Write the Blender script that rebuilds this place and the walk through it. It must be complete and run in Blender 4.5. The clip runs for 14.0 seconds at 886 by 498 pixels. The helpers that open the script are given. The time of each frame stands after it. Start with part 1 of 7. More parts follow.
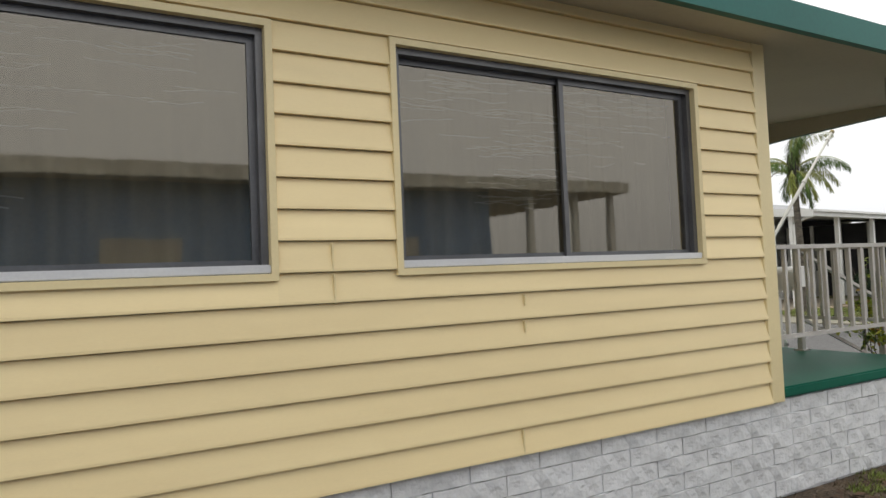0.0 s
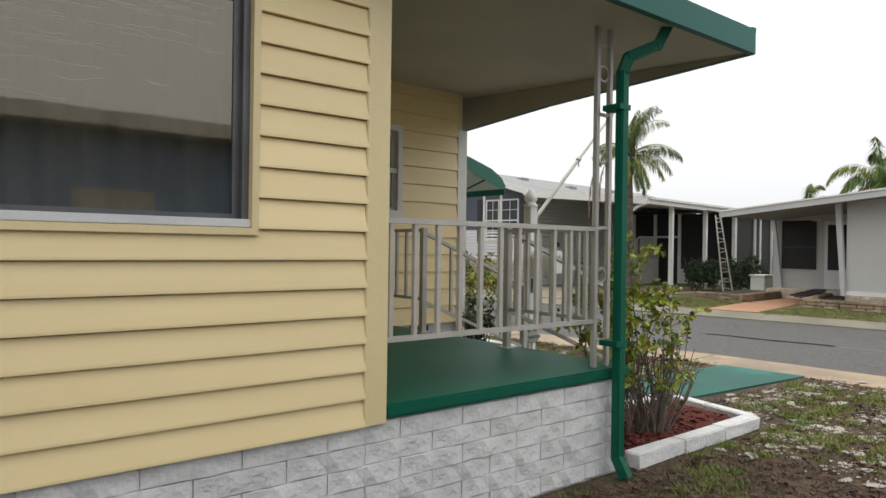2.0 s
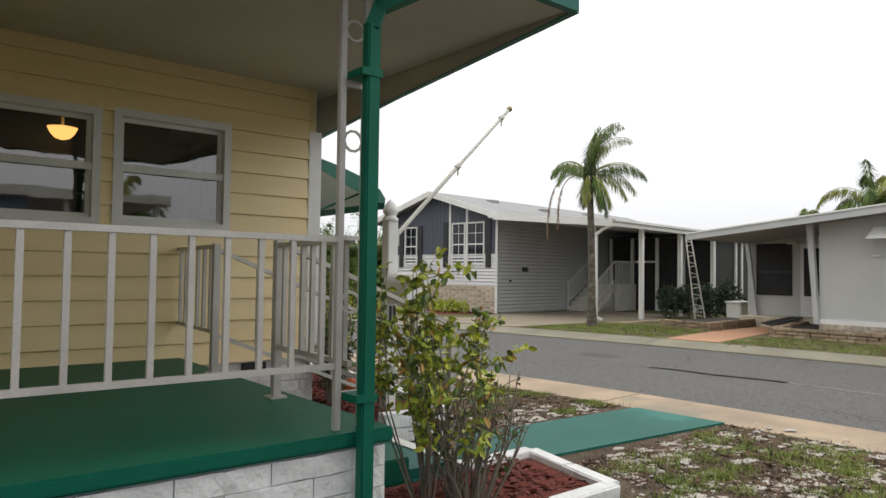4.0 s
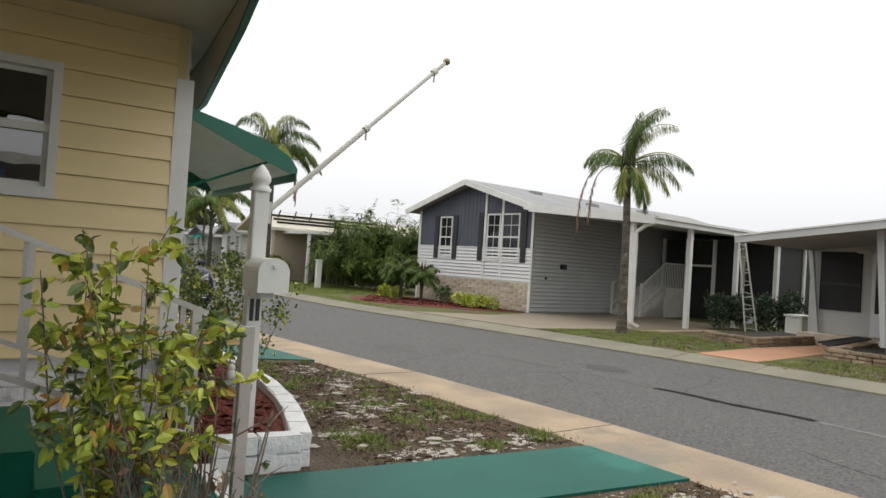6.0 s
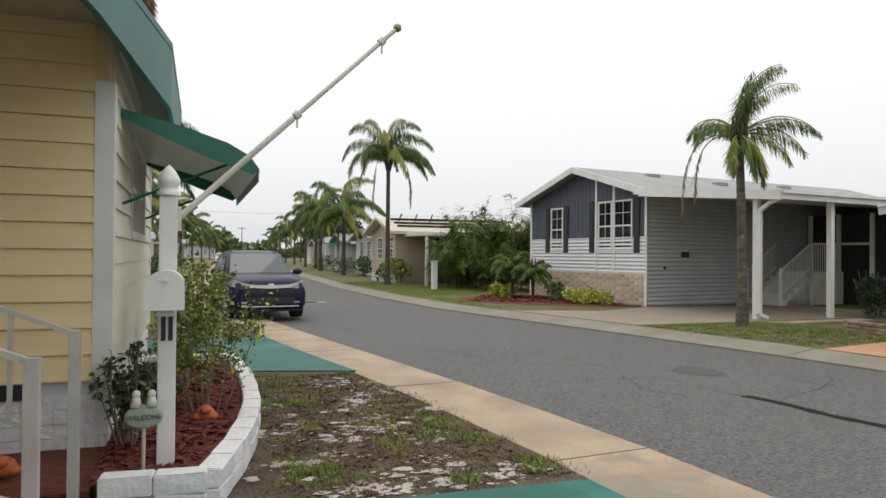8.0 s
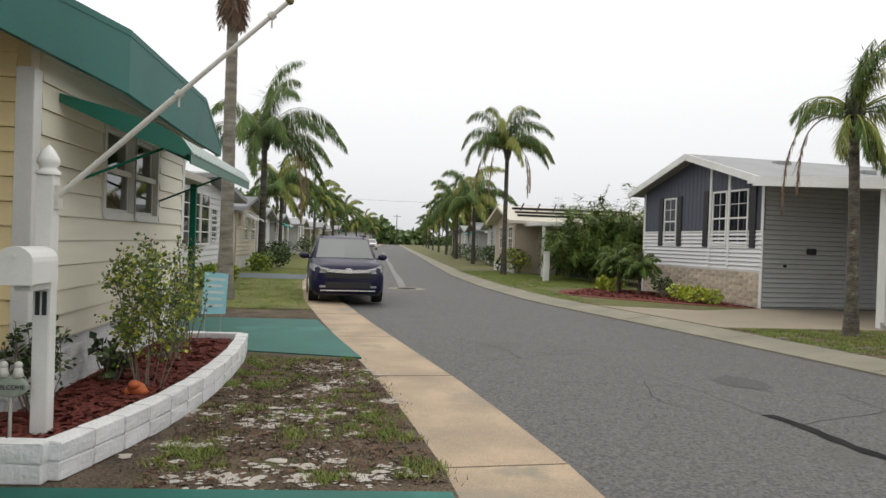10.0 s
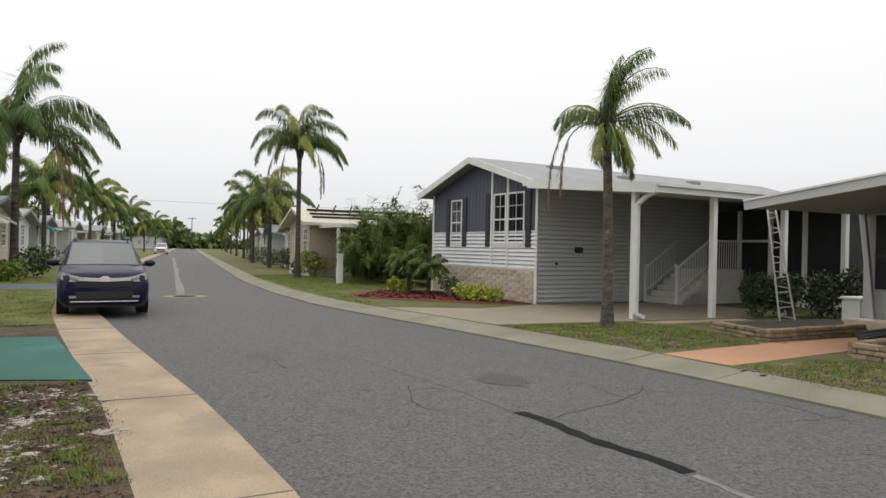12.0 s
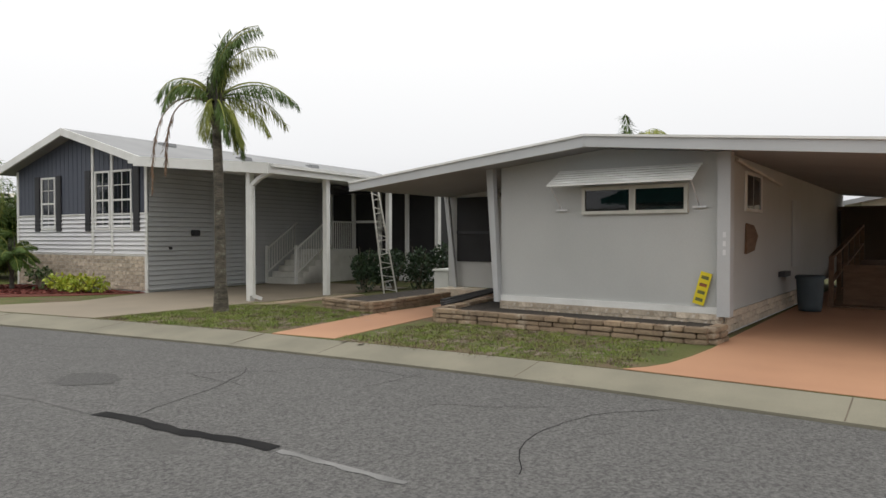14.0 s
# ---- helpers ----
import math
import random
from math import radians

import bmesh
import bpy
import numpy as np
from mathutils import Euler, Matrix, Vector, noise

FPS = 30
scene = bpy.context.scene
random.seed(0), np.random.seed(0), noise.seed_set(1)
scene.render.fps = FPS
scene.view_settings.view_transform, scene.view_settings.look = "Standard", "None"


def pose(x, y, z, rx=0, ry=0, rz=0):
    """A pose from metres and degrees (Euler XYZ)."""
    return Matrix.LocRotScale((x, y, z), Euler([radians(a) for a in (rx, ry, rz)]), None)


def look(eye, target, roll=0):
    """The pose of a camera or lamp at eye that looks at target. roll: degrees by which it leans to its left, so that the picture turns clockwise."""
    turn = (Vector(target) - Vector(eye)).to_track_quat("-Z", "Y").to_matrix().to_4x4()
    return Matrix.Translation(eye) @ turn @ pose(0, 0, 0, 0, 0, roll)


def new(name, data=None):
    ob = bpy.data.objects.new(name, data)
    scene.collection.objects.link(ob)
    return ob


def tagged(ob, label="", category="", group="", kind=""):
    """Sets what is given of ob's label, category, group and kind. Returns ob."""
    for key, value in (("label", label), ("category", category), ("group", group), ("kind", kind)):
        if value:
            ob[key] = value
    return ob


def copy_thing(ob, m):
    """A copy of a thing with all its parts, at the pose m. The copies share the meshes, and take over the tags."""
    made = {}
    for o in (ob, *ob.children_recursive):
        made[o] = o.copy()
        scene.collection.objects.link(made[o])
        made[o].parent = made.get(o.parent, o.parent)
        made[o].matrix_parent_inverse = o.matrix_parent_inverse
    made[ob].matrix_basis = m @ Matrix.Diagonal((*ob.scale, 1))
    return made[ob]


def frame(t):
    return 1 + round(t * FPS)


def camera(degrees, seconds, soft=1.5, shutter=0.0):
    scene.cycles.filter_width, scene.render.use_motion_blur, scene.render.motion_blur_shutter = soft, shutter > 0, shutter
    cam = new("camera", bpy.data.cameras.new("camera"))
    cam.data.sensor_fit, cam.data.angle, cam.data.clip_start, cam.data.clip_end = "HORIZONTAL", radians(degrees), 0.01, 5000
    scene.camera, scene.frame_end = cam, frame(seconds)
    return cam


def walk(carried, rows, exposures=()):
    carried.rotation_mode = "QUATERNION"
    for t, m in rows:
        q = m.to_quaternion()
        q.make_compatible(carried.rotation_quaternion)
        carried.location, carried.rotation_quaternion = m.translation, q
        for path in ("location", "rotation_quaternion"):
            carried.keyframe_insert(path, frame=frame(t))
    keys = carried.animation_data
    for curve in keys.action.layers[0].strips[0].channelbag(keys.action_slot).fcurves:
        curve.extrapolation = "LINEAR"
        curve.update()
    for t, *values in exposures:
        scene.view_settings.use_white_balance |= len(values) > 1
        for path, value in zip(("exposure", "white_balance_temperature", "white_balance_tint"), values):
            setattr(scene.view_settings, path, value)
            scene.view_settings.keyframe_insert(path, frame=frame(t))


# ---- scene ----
cam = camera(66.0, 14.0)
PATH = [
    (0, (-0.002, -0.072, 1.489), (0.997, 1.659, 1.573), -2.4),
    (0.5, (0.587, -0.098, 1.509), (1.736, 1.538, 1.541), -1.0),
    (1, (1.106, -0.121, 1.487), (2.328, 1.462, 1.478), -2.2),
    (1.5, (1.685, -0.02, 1.465), (2.907, 1.562, 1.368), -0.8),
    (2, (2.165, -0.067, 1.468), (3.426, 1.486, 1.463), 0.8),
    (2.5, (2.619, -0.115, 1.48), (3.803, 1.496, 1.447), -0.2),
    (3, (3.108, -0.084, 1.489), (4.371, 1.467, 1.482), 1.4),
    (3.5, (3.609, -0.089, 1.486), (4.891, 1.444, 1.576), 0.5),
    (4, (4.085, -0.087, 1.445), (5.335, 1.473, 1.517), 0.8),
    (4.2, (4.241, -0.096, 1.47), (5.475, 1.474, 1.57), 2.8),
    (6.3, (6.413, 0.258, 1.497), (7.446, 1.971, 1.523), 2.4),
    (6.5, (6.578, 0.287, 1.51), (7.581, 2.018, 1.536), 0.8),
    (7, (6.985, 0.33, 1.512), (7.916, 2.1, 1.556), 3.8),
    (7.5, (7.419, 0.38, 1.527), (8.271, 2.189, 1.564), 1.2),
    (8, (7.844, 0.342, 1.554), (8.53, 2.22, 1.572), 0.5),
    (8.5, (8.334, 0.208, 1.535), (8.884, 2.125, 1.392), 2.7),
    (10.8, (10.276, 0.361, 1.578), (10.463, 2.352, 1.605), 1.1),
    (11, (10.335, 0.464, 1.571), (10.661, 2.437, 1.589), 2.6),
    (11.5, (10.422, 0.587, 1.574), (11.0, 2.502, 1.583), 2.7),
    (12, (10.472, 0.58, 1.574), (11.257, 2.419, 1.575), 1.2),
    (12.5, (10.572, 0.583, 1.564), (11.539, 2.334, 1.576), 0.7),
    (13, (10.629, 0.555, 1.566), (11.795, 2.18, 1.571), 0.9),
    (13.5, (10.698, 0.544, 1.561), (12.096, 1.974, 1.524), 0.9),
    (14, (10.891, 0.474, 1.531), (12.491, 1.672, 1.495), -0.0),
]
walk(cam, [(t, look(eye, target, roll)) for t, eye, target, roll in PATH], [(0, 0.19), (1, 0.14), (3, 0.1), (6.3, 0.02), (8, -0.07), (11, -0.1), (12.5, -0.12), (14, -0.09)])

# ---- world and light: a bright overcast sky, a wide soft sun ----
world = bpy.data.worlds.new("overcast")
scene.world = world
world.use_nodes = True
wn, wl = world.node_tree.nodes, world.node_tree.links
bg = wn["Background"]
sky = wn.new("ShaderNodeTexSky")
sky.sky_type, sky.sun_disc = "NISHITA", False
sky.sun_elevation, sky.sun_rotation = radians(64), radians(-18)
sky.air_density, sky.dust_density = 1.0, 6.0
grey = wn.new("ShaderNodeHueSaturation")
grey.inputs["Saturation"].default_value = 0.25
grey.inputs["Value"].default_value = 0.12
wl.new(sky.outputs[0], grey.inputs["Color"])
wco = wn.new("ShaderNodeTexCoord")
wsep = wn.new("ShaderNodeSeparateXYZ")
wl.new(wco.outputs["Generated"], wsep.inputs[0])
wramp = wn.new("ShaderNodeValToRGB")
wramp.color_ramp.elements[0].position, wramp.color_ramp.elements[0].color = 0.0, (0.86, 0.87, 0.90, 1)
wramp.color_ramp.elements[1].position, wramp.color_ramp.elements[1].color = 1.0, (1.78, 1.75, 1.68, 1)
el = wramp.color_ramp.elements.new(0.12)
el.color = (1.05, 1.055, 1.07, 1)
wl.new(wsep.outputs["Z"], wramp.inputs[0])
wmix = wn.new("ShaderNodeMix")
wmix.data_type = "RGBA"
wmix.inputs["Factor"].default_value = 0.12
wl.new(wramp.outputs[0], wmix.inputs["A"])
wl.new(grey.outputs[0], wmix.inputs["B"])
wl.new(wmix.outputs["Result"], bg.inputs["Color"])
bg.inputs["Strength"].default_value = 1.0
sun = new("sun", bpy.data.lights.new("sun", "SUN"))
sun.data.energy, sun.data.angle, sun.data.color = 0.5, radians(40), (1.0, 0.97, 0.92)
sun.matrix_world = look((-3, 9, 20), (0, 0, 0))

# ---- mesh helpers ----


def box(bm, x0, y0, z0, x1, y1, z1, bevel=0.0):
    r = bmesh.ops.create_cube(bm, size=1.0, matrix=Matrix.Translation(((x0 + x1) / 2, (y0 + y1) / 2, (z0 + z1) / 2)) @ Matrix.Diagonal((abs(x1 - x0), abs(y1 - y0), abs(z1 - z0), 1)))
    if bevel:
        vs = set(r["verts"])
        es = [e for e in bm.edges if e.verts[0] in vs and e.verts[1] in vs]
        bmesh.ops.bevel(bm, geom=es, offset=bevel, segments=2, affect="EDGES")
    return bm


def tube(bm, a, b, r, seg=8, r2=None):
    a, b = Vector(a), Vector(b)
    d = b - a
    m = Matrix.Translation((a + b) / 2) @ d.to_track_quat("Z", "Y").to_matrix().to_4x4()
    bmesh.ops.create_cone(bm, cap_ends=True, segments=seg, radius1=r, radius2=r if r2 is None else r2, depth=d.length, matrix=m)
    return bm


def bar(bm, a, b, w, h):
    """A square bar from a to b."""
    a, b = Vector(a), Vector(b)
    d = b - a
    m = Matrix.Translation((a + b) / 2) @ d.to_track_quat("Z", "Y").to_matrix().to_4x4() @ Matrix.Diagonal((w, h, d.length, 1))
    bmesh.ops.create_cube(bm, size=1.0, matrix=m)
    return bm


def slab(bm, pts, z0, z1):
    """A flat polygon (x, y) from z0 to z1."""
    lo = [bm.verts.new((x, y, z0)) for x, y in pts]
    hi = [bm.verts.new((x, y, z1)) for x, y in pts]
    bm.faces.new(hi)
    bm.faces.new(lo[::-1])
    n = len(pts)
    for k in range(n):
        bm.faces.new((lo[k], lo[(k + 1) % n], hi[(k + 1) % n], hi[k]))
    bmesh.ops.recalc_face_normals(bm, faces=bm.faces[:])
    return bm


def prism(bm, pts, axis, a, b):
    """A polygon in the two other axes, drawn out along axis from a to b."""
    def put(p, v):
        q = list(p)
        q.insert(axis, v)
        return q
    lo = [bm.verts.new(put(p, a)) for p in pts]
    hi = [bm.verts.new(put(p, b)) for p in pts]
    fs = [bm.faces.new(hi), bm.faces.new(lo[::-1])]
    n = len(pts)
    for k in range(n):
        fs.append(bm.faces.new((lo[k], lo[(k + 1) % n], hi[(k + 1) % n], hi[k])))
    bmesh.ops.recalc_face_normals(bm, faces=fs)
    return bm


def sheet(bm, rows):
    """A skin over rows of points."""
    grid = [[bm.verts.new(p) for p in row] for row in rows]
    fs = []
    for r0, r1 in zip(grid, grid[1:]):
        for k in range(len(r0) - 1):
            fs.append(bm.faces.new((r0[k], r0[k + 1], r1[k + 1], r1[k])))
    return fs


def part(name, bm, material, parent=None, label="", smooth=False):
    me = bpy.data.meshes.new(name)
    if smooth:
        for f in bm.faces:
            f.smooth = True
    bm.to_mesh(me)
    bm.free()
    for m in (material if isinstance(material, (list, tuple)) else [material]):
        me.materials.append(m)
    ob = new(name, me)
    if parent:
        ob.parent = parent
    if label:
        ob["label"] = label
    return ob


def thing(name, m=None, label="", category="", group="", kind=""):
    ob = new(name)
    ob.empty_display_size = 0.2
    if m is not None:
        ob.matrix_basis = m
    return tagged(ob, label, category, group, kind)


def B():
    return bmesh.new()


# ---- materials ----
MATS = {}


def mat(name, a, b=None, scale=3.0, fine=60.0, rough=0.7, bump=0.2, metal=0.0, spec=0.5, stretch=(1, 1, 1), vary=0.0, third=None, third_scale=1.0, third_cut=0.6, coat=0.0, dist=0.004, grain=0.45):
    """A surface of two tones mixed by broad and fine noise, with fine relief; a third tone comes in patches."""
    if name in MATS:
        return MATS[name]
    b = b or tuple(c * 0.8 for c in a)
    m = bpy.data.materials.new(name)
    m.use_nodes = True
    n, l = m.node_tree.nodes, m.node_tree.links
    p = n["Principled BSDF"]
    co = n.new("ShaderNodeTexCoord")
    mp = n.new("ShaderNodeMapping")
    mp.inputs["Scale"].default_value = stretch
    l.new(co.outputs["Object"], mp.inputs[0])
    n1, n2 = n.new("ShaderNodeTexNoise"), n.new("ShaderNodeTexNoise")
    n1.inputs["Scale"].default_value, n1.inputs["Detail"].default_value = scale, 6
    n2.inputs["Scale"].default_value, n2.inputs["Detail"].default_value = fine, 4
    l.new(mp.outputs[0], n1.inputs["Vector"])
    l.new(mp.outputs[0], n2.inputs["Vector"])
    add = n.new("ShaderNodeMath")
    add.operation = "MULTIPLY_ADD"
    add.inputs[1].default_value = grain
    l.new(n2.outputs["Fac"], add.inputs[0])
    l.new(n1.outputs["Fac"], add.inputs[2])
    rng = n.new("ShaderNodeMapRange")
    lo_v = 0.5 * (1 + grain) - 0.22
    rng.inputs["From Min"].default_value, rng.inputs["From Max"].default_value = lo_v, lo_v + 0.45
    l.new(add.outputs[0], rng.inputs["Value"])
    mix = n.new("ShaderNodeMix")
    mix.data_type = "RGBA"
    mix.inputs["A"].default_value, mix.inputs["B"].default_value = (*a, 1), (*b, 1)
    l.new(rng.outputs[0], mix.inputs["Factor"])
    out = mix.outputs["Result"]
    if third:
        n3 = n.new("ShaderNodeTexNoise")
        n3.inputs["Scale"].default_value, n3.inputs["Detail"].default_value = third_scale, 8
        n3.inputs["Roughness"].default_value = 0.65
        l.new(co.outputs["Object"], n3.inputs["Vector"])
        r3 = n.new("ShaderNodeMapRange")
        r3.inputs["From Min"].default_value, r3.inputs["From Max"].default_value = third_cut, third_cut + 0.1
        l.new(n3.outputs["Fac"], r3.inputs["Value"])
        mx = n.new("ShaderNodeMix")
        mx.data_type = "RGBA"
        mx.inputs["B"].default_value = (*third, 1)
        l.new(r3.outputs[0], mx.inputs["Factor"])
        l.new(out, mx.inputs["A"])
        out = mx.outputs["Result"]
    if vary:
        oi = n.new("ShaderNodeObjectInfo")
        hs = n.new("ShaderNodeHueSaturation")
        vr = n.new("ShaderNodeMapRange")
        vr.inputs["To Min"].default_value, vr.inputs["To Max"].default_value = 1 - vary, 1 + vary
        l.new(oi.outputs["Random"], vr.inputs["Value"])
        l.new(vr.outputs[0], hs.inputs["Value"])
        l.new(out, hs.inputs["Color"])
        out = hs.outputs[0]
    l.new(out, p.inputs["Base Color"])
    p.inputs["Roughness"].default_value, p.inputs["Metallic"].default_value = rough, metal
    p.inputs["Specular IOR Level"].default_value = spec
    if coat:
        p.inputs["Coat Weight"].default_value = coat
        p.inputs["Coat Roughness"].default_value = 0.05
    if bump:
        bp = n.new("ShaderNodeBump")
        bp.inputs["Strength"].default_value, bp.inputs["Distance"].default_value = bump, dist
        l.new(add.outputs[0], bp.inputs["Height"])
        l.new(bp.outputs[0], p.inputs["Normal"])
    MATS[name] = m
    return m


def glass(name, tint, rough=0.03, trans=0.0):
    """Window glass: a dark or clear pane with a sharp gloss."""
    m = bpy.data.materials.new(name)
    m.use_nodes = True
    p = m.node_tree.nodes["Principled BSDF"]
    p.inputs["Base Color"].default_value = (*tint, 1)
    p.inputs["Roughness"].default_value = rough
    p.inputs["IOR"].default_value = 1.5
    p.inputs["Transmission Weight"].default_value = trans
    return m


YELLOW = mat("yellow_vinyl", (0.89, 0.725, 0.405), (0.81, 0.65, 0.355), 1.2, 90, 0.42, 0.16, stretch=(0.6, 0.6, 6), vary=0.035, third=(0.78, 0.62, 0.27), third_scale=0.7, third_cut=0.64)
CREAM = mat("cream_vinyl", (0.80, 0.76, 0.63), (0.74, 0.70, 0.57), 1.5, 90, 0.45, 0.1, stretch=(0.6, 0.6, 6), vary=0.03)
TRIMY = mat("yellow_trim", (0.80, 0.67, 0.38), (0.72, 0.60, 0.34), 2, 80, 0.45, 0.08)
WHITE = mat("white_paint", (0.78, 0.78, 0.76), (0.66, 0.66, 0.63), 2, 70, 0.5, 0.15)
OFFW = mat("weathered_white", (0.66, 0.65, 0.60), (0.50, 0.49, 0.44), 2.5, 50, 0.6, 0.2)
BLOCK = mat("painted_block", (0.80, 0.80, 0.805), (0.66, 0.665, 0.67), 7, 40, 0.75, 1.0, vary=0.05, third=(0.42, 0.43, 0.41), third_scale=3, third_cut=0.68, dist=0.02)
MORTAR = mat("painted_mortar", (0.66, 0.67, 0.68), (0.55, 0.56, 0.57), 4, 40, 0.85, 0.5)
GREEN = mat("green_paint", (0.004, 0.122, 0.076), (0.003, 0.09, 0.056), 1.5, 60, 0.5, 0.15, third=(0.015, 0.125, 0.08), third_scale=2.0, third_cut=0.6, spec=0.2)
FASCIA = mat("green_fascia", (0.014, 0.135, 0.112), (0.010, 0.105, 0.09), 1, 40, 0.5, 0.05, spec=0.3)
WALKG = mat("green_concrete", (0.006, 0.118, 0.092), (0.004, 0.085, 0.067), 1.2, 120, 0.55, 0.3, spec=0.3, third=(0.022, 0.155, 0.128), third_scale=0.8, third_cut=0.56)
SOFFIT = mat("soffit_panel", (0.47, 0.44, 0.37), (0.39, 0.365, 0.31), 0.8, 30, 0.6, 0.05)
ALU = mat("mill_aluminium", (0.72, 0.72, 0.72), (0.60, 0.60, 0.61), 3, 100, 0.45, 0.1, metal=0.25)
GREYMET = mat("grey_rail", (0.57, 0.55, 0.52), (0.43, 0.41, 0.385), 4, 80, 0.45, 0.15, metal=0.2, third=(0.25, 0.19, 0.14), third_scale=9, third_cut=0.68)
DARKGL = glass("dark_glass", (0.025, 0.03, 0.035))
FILM = mat("interior_shade", (0.085, 0.105, 0.145), (0.065, 0.085, 0.12), 0.5, 5, 0.5, 0.0)
ROADM = mat("asphalt", (0.043, 0.042, 0.042), (0.158, 0.155, 0.15), 34.0, 120, 0.82, 0.9, third=(0.082, 0.08, 0.077), third_scale=0.3, third_cut=0.6, dist=0.008, grain=0.8)
CONC = mat("concrete", (0.44, 0.335, 0.228), (0.26, 0.205, 0.15), 1.3, 75, 0.85, 0.7, third=(0.245, 0.215, 0.165), third_scale=0.8, third_cut=0.54, grain=0.9)
CONC2 = mat("green_grey_concrete", (0.245, 0.228, 0.172), (0.17, 0.16, 0.122), 1.2, 90, 0.85, 0.4, third=(0.20, 0.18, 0.14), third_scale=0.9, third_cut=0.58)
DRIVE = mat("beige_driveway", (0.29, 0.245, 0.185), (0.23, 0.195, 0.15), 0.6, 100, 0.85, 0.3)
SALMON = mat("salmon_concrete", (0.46, 0.25, 0.145), (0.39, 0.205, 0.12), 0.7, 100, 0.75, 0.3, third=(0.38, 0.22, 0.15), third_scale=0.9, third_cut=0.64)
DIRT = mat("sparse_lawn", (0.036, 0.024, 0.015), (0.165, 0.12, 0.08), 2.6, 38, 0.95, 1.0, third=(0.085, 0.10, 0.022), third_scale=1.5, third_cut=0.55, dist=0.05, grain=0.9)
LAWN = mat("lawn_soil", (0.072, 0.092, 0.02), (0.135, 0.13, 0.04), 1.6, 80, 0.95, 0.8, third=(0.13, 0.095, 0.055), third_scale=0.8, third_cut=0.5, dist=0.03)
MULCH = mat("red_mulch", (0.21, 0.05, 0.03), (0.08, 0.022, 0.015), 14, 70, 0.9, 1.0, dist=0.03)
SOIL = mat("black_soil", (0.03, 0.025, 0.022), (0.05, 0.04, 0.03), 8, 60, 0.9, 0.8, dist=0.02)
HEROBARK = mat("lichened_palm_trunk", (0.15, 0.13, 0.10), (0.045, 0.04, 0.032), 3.5, 14, 0.9, 1.0, stretch=(1, 1, 3), third=(0.27, 0.27, 0.21), third_scale=4.0, third_cut=0.56, dist=0.03)
PALETRUNK = mat("pale_palm_trunk", (0.31, 0.285, 0.24), (0.12, 0.105, 0.085), 2.5, 18, 0.9, 0.8, stretch=(1, 1, 4), third=(0.20, 0.21, 0.13), third_scale=2.5, third_cut=0.55, dist=0.02)
TRUNK = mat("palm_trunk", (0.11, 0.098, 0.08), (0.03, 0.027, 0.022), 2.5, 18, 0.9, 0.8, stretch=(1, 1, 4), dist=0.02)
FROND = mat("palm_frond", (0.105, 0.165, 0.036), (0.05, 0.09, 0.02), 2, 20, 0.6, 0.0, vary=0.2, spec=0.25)
FRONDY = mat("palm_frond_yellow", (0.30, 0.31, 0.075), (0.17, 0.205, 0.045), 2, 20, 0.6, 0.0, vary=0.2, spec=0.25)
DEADF = mat("dead_frond", (0.26, 0.17, 0.11), (0.19, 0.12, 0.08), 4, 30, 0.8, 0.0)
LEAFY = mat("croton_leaf", (0.52, 0.50, 0.05), (0.27, 0.36, 0.045), 3, 30, 0.4, 0.0)
LEAFD = mat("dark_leaf", (0.025, 0.045, 0.02), (0.042, 0.065, 0.026), 3, 30, 0.5, 0.0, spec=0.25)
LEAFM = mat("shrub_leaf", (0.08, 0.14, 0.035), (0.12, 0.17, 0.05), 3, 30, 0.45, 0.0)
LIME = mat("lime_leaf", (0.36, 0.44, 0.045), (0.24, 0.33, 0.04), 3, 30, 0.45, 0.0)
TWIG = mat("twig", (0.24, 0.205, 0.165), (0.14, 0.115, 0.09), 6, 40, 0.9, 0.3)
BLUESID = mat("slate_blue_panel", (0.085, 0.095, 0.125), (0.07, 0.08, 0.107), 1, 60, 0.6, 0.1)
WSID = mat("white_siding", (0.70, 0.70, 0.71), (0.62, 0.62, 0.64), 1, 60, 0.5, 0.08)
GSID = mat("pale_grey_siding", (0.49, 0.50, 0.505), (0.43, 0.44, 0.445), 1, 60, 0.55, 0.08)
SHUT = mat("black_shutter", (0.02, 0.02, 0.025), (0.03, 0.03, 0.035), 3, 50, 0.5, 0.1)
STONE = mat("cream_split_stone", (0.60, 0.52, 0.42), (0.40, 0.33, 0.25), 5, 40, 0.85, 0.9, vary=0.18, third=(0.62, 0.58, 0.52), third_scale=3, third_cut=0.55, dist=0.02)
ROOFW = mat("light_roof", (0.30, 0.305, 0.315), (0.24, 0.245, 0.25), 0.7, 40, 0.7, 0.2)
GREYW = mat("grey_stucco_panel", (0.50, 0.505, 0.49), (0.44, 0.445, 0.43), 0.6, 40, 0.6, 0.1)
DARK = mat("dark_screen", (0.012, 0.012, 0.014), (0.018, 0.018, 0.02), 3, 300, 0.7, 0.1)
CARP = mat("dark_blue_car_paint", (0.011, 0.010, 0.042), (0.009, 0.008, 0.034), 1, 400, 0.4, 0.0, metal=0.0, coat=0.25, spec=0.15)
RUBBER = mat("rubber", (0.012, 0.012, 0.012), (0.02, 0.02, 0.02), 5, 60, 0.85, 0.2)
CHROME = mat("chrome", (0.9, 0.9, 0.9), (0.82, 0.82, 0.83), 3, 60, 0.22, 0.0, metal=0.75)
BLACKP = mat("black_plastic", (0.015, 0.015, 0.016), (0.022, 0.022, 0.024), 5, 60, 0.5, 0.1)
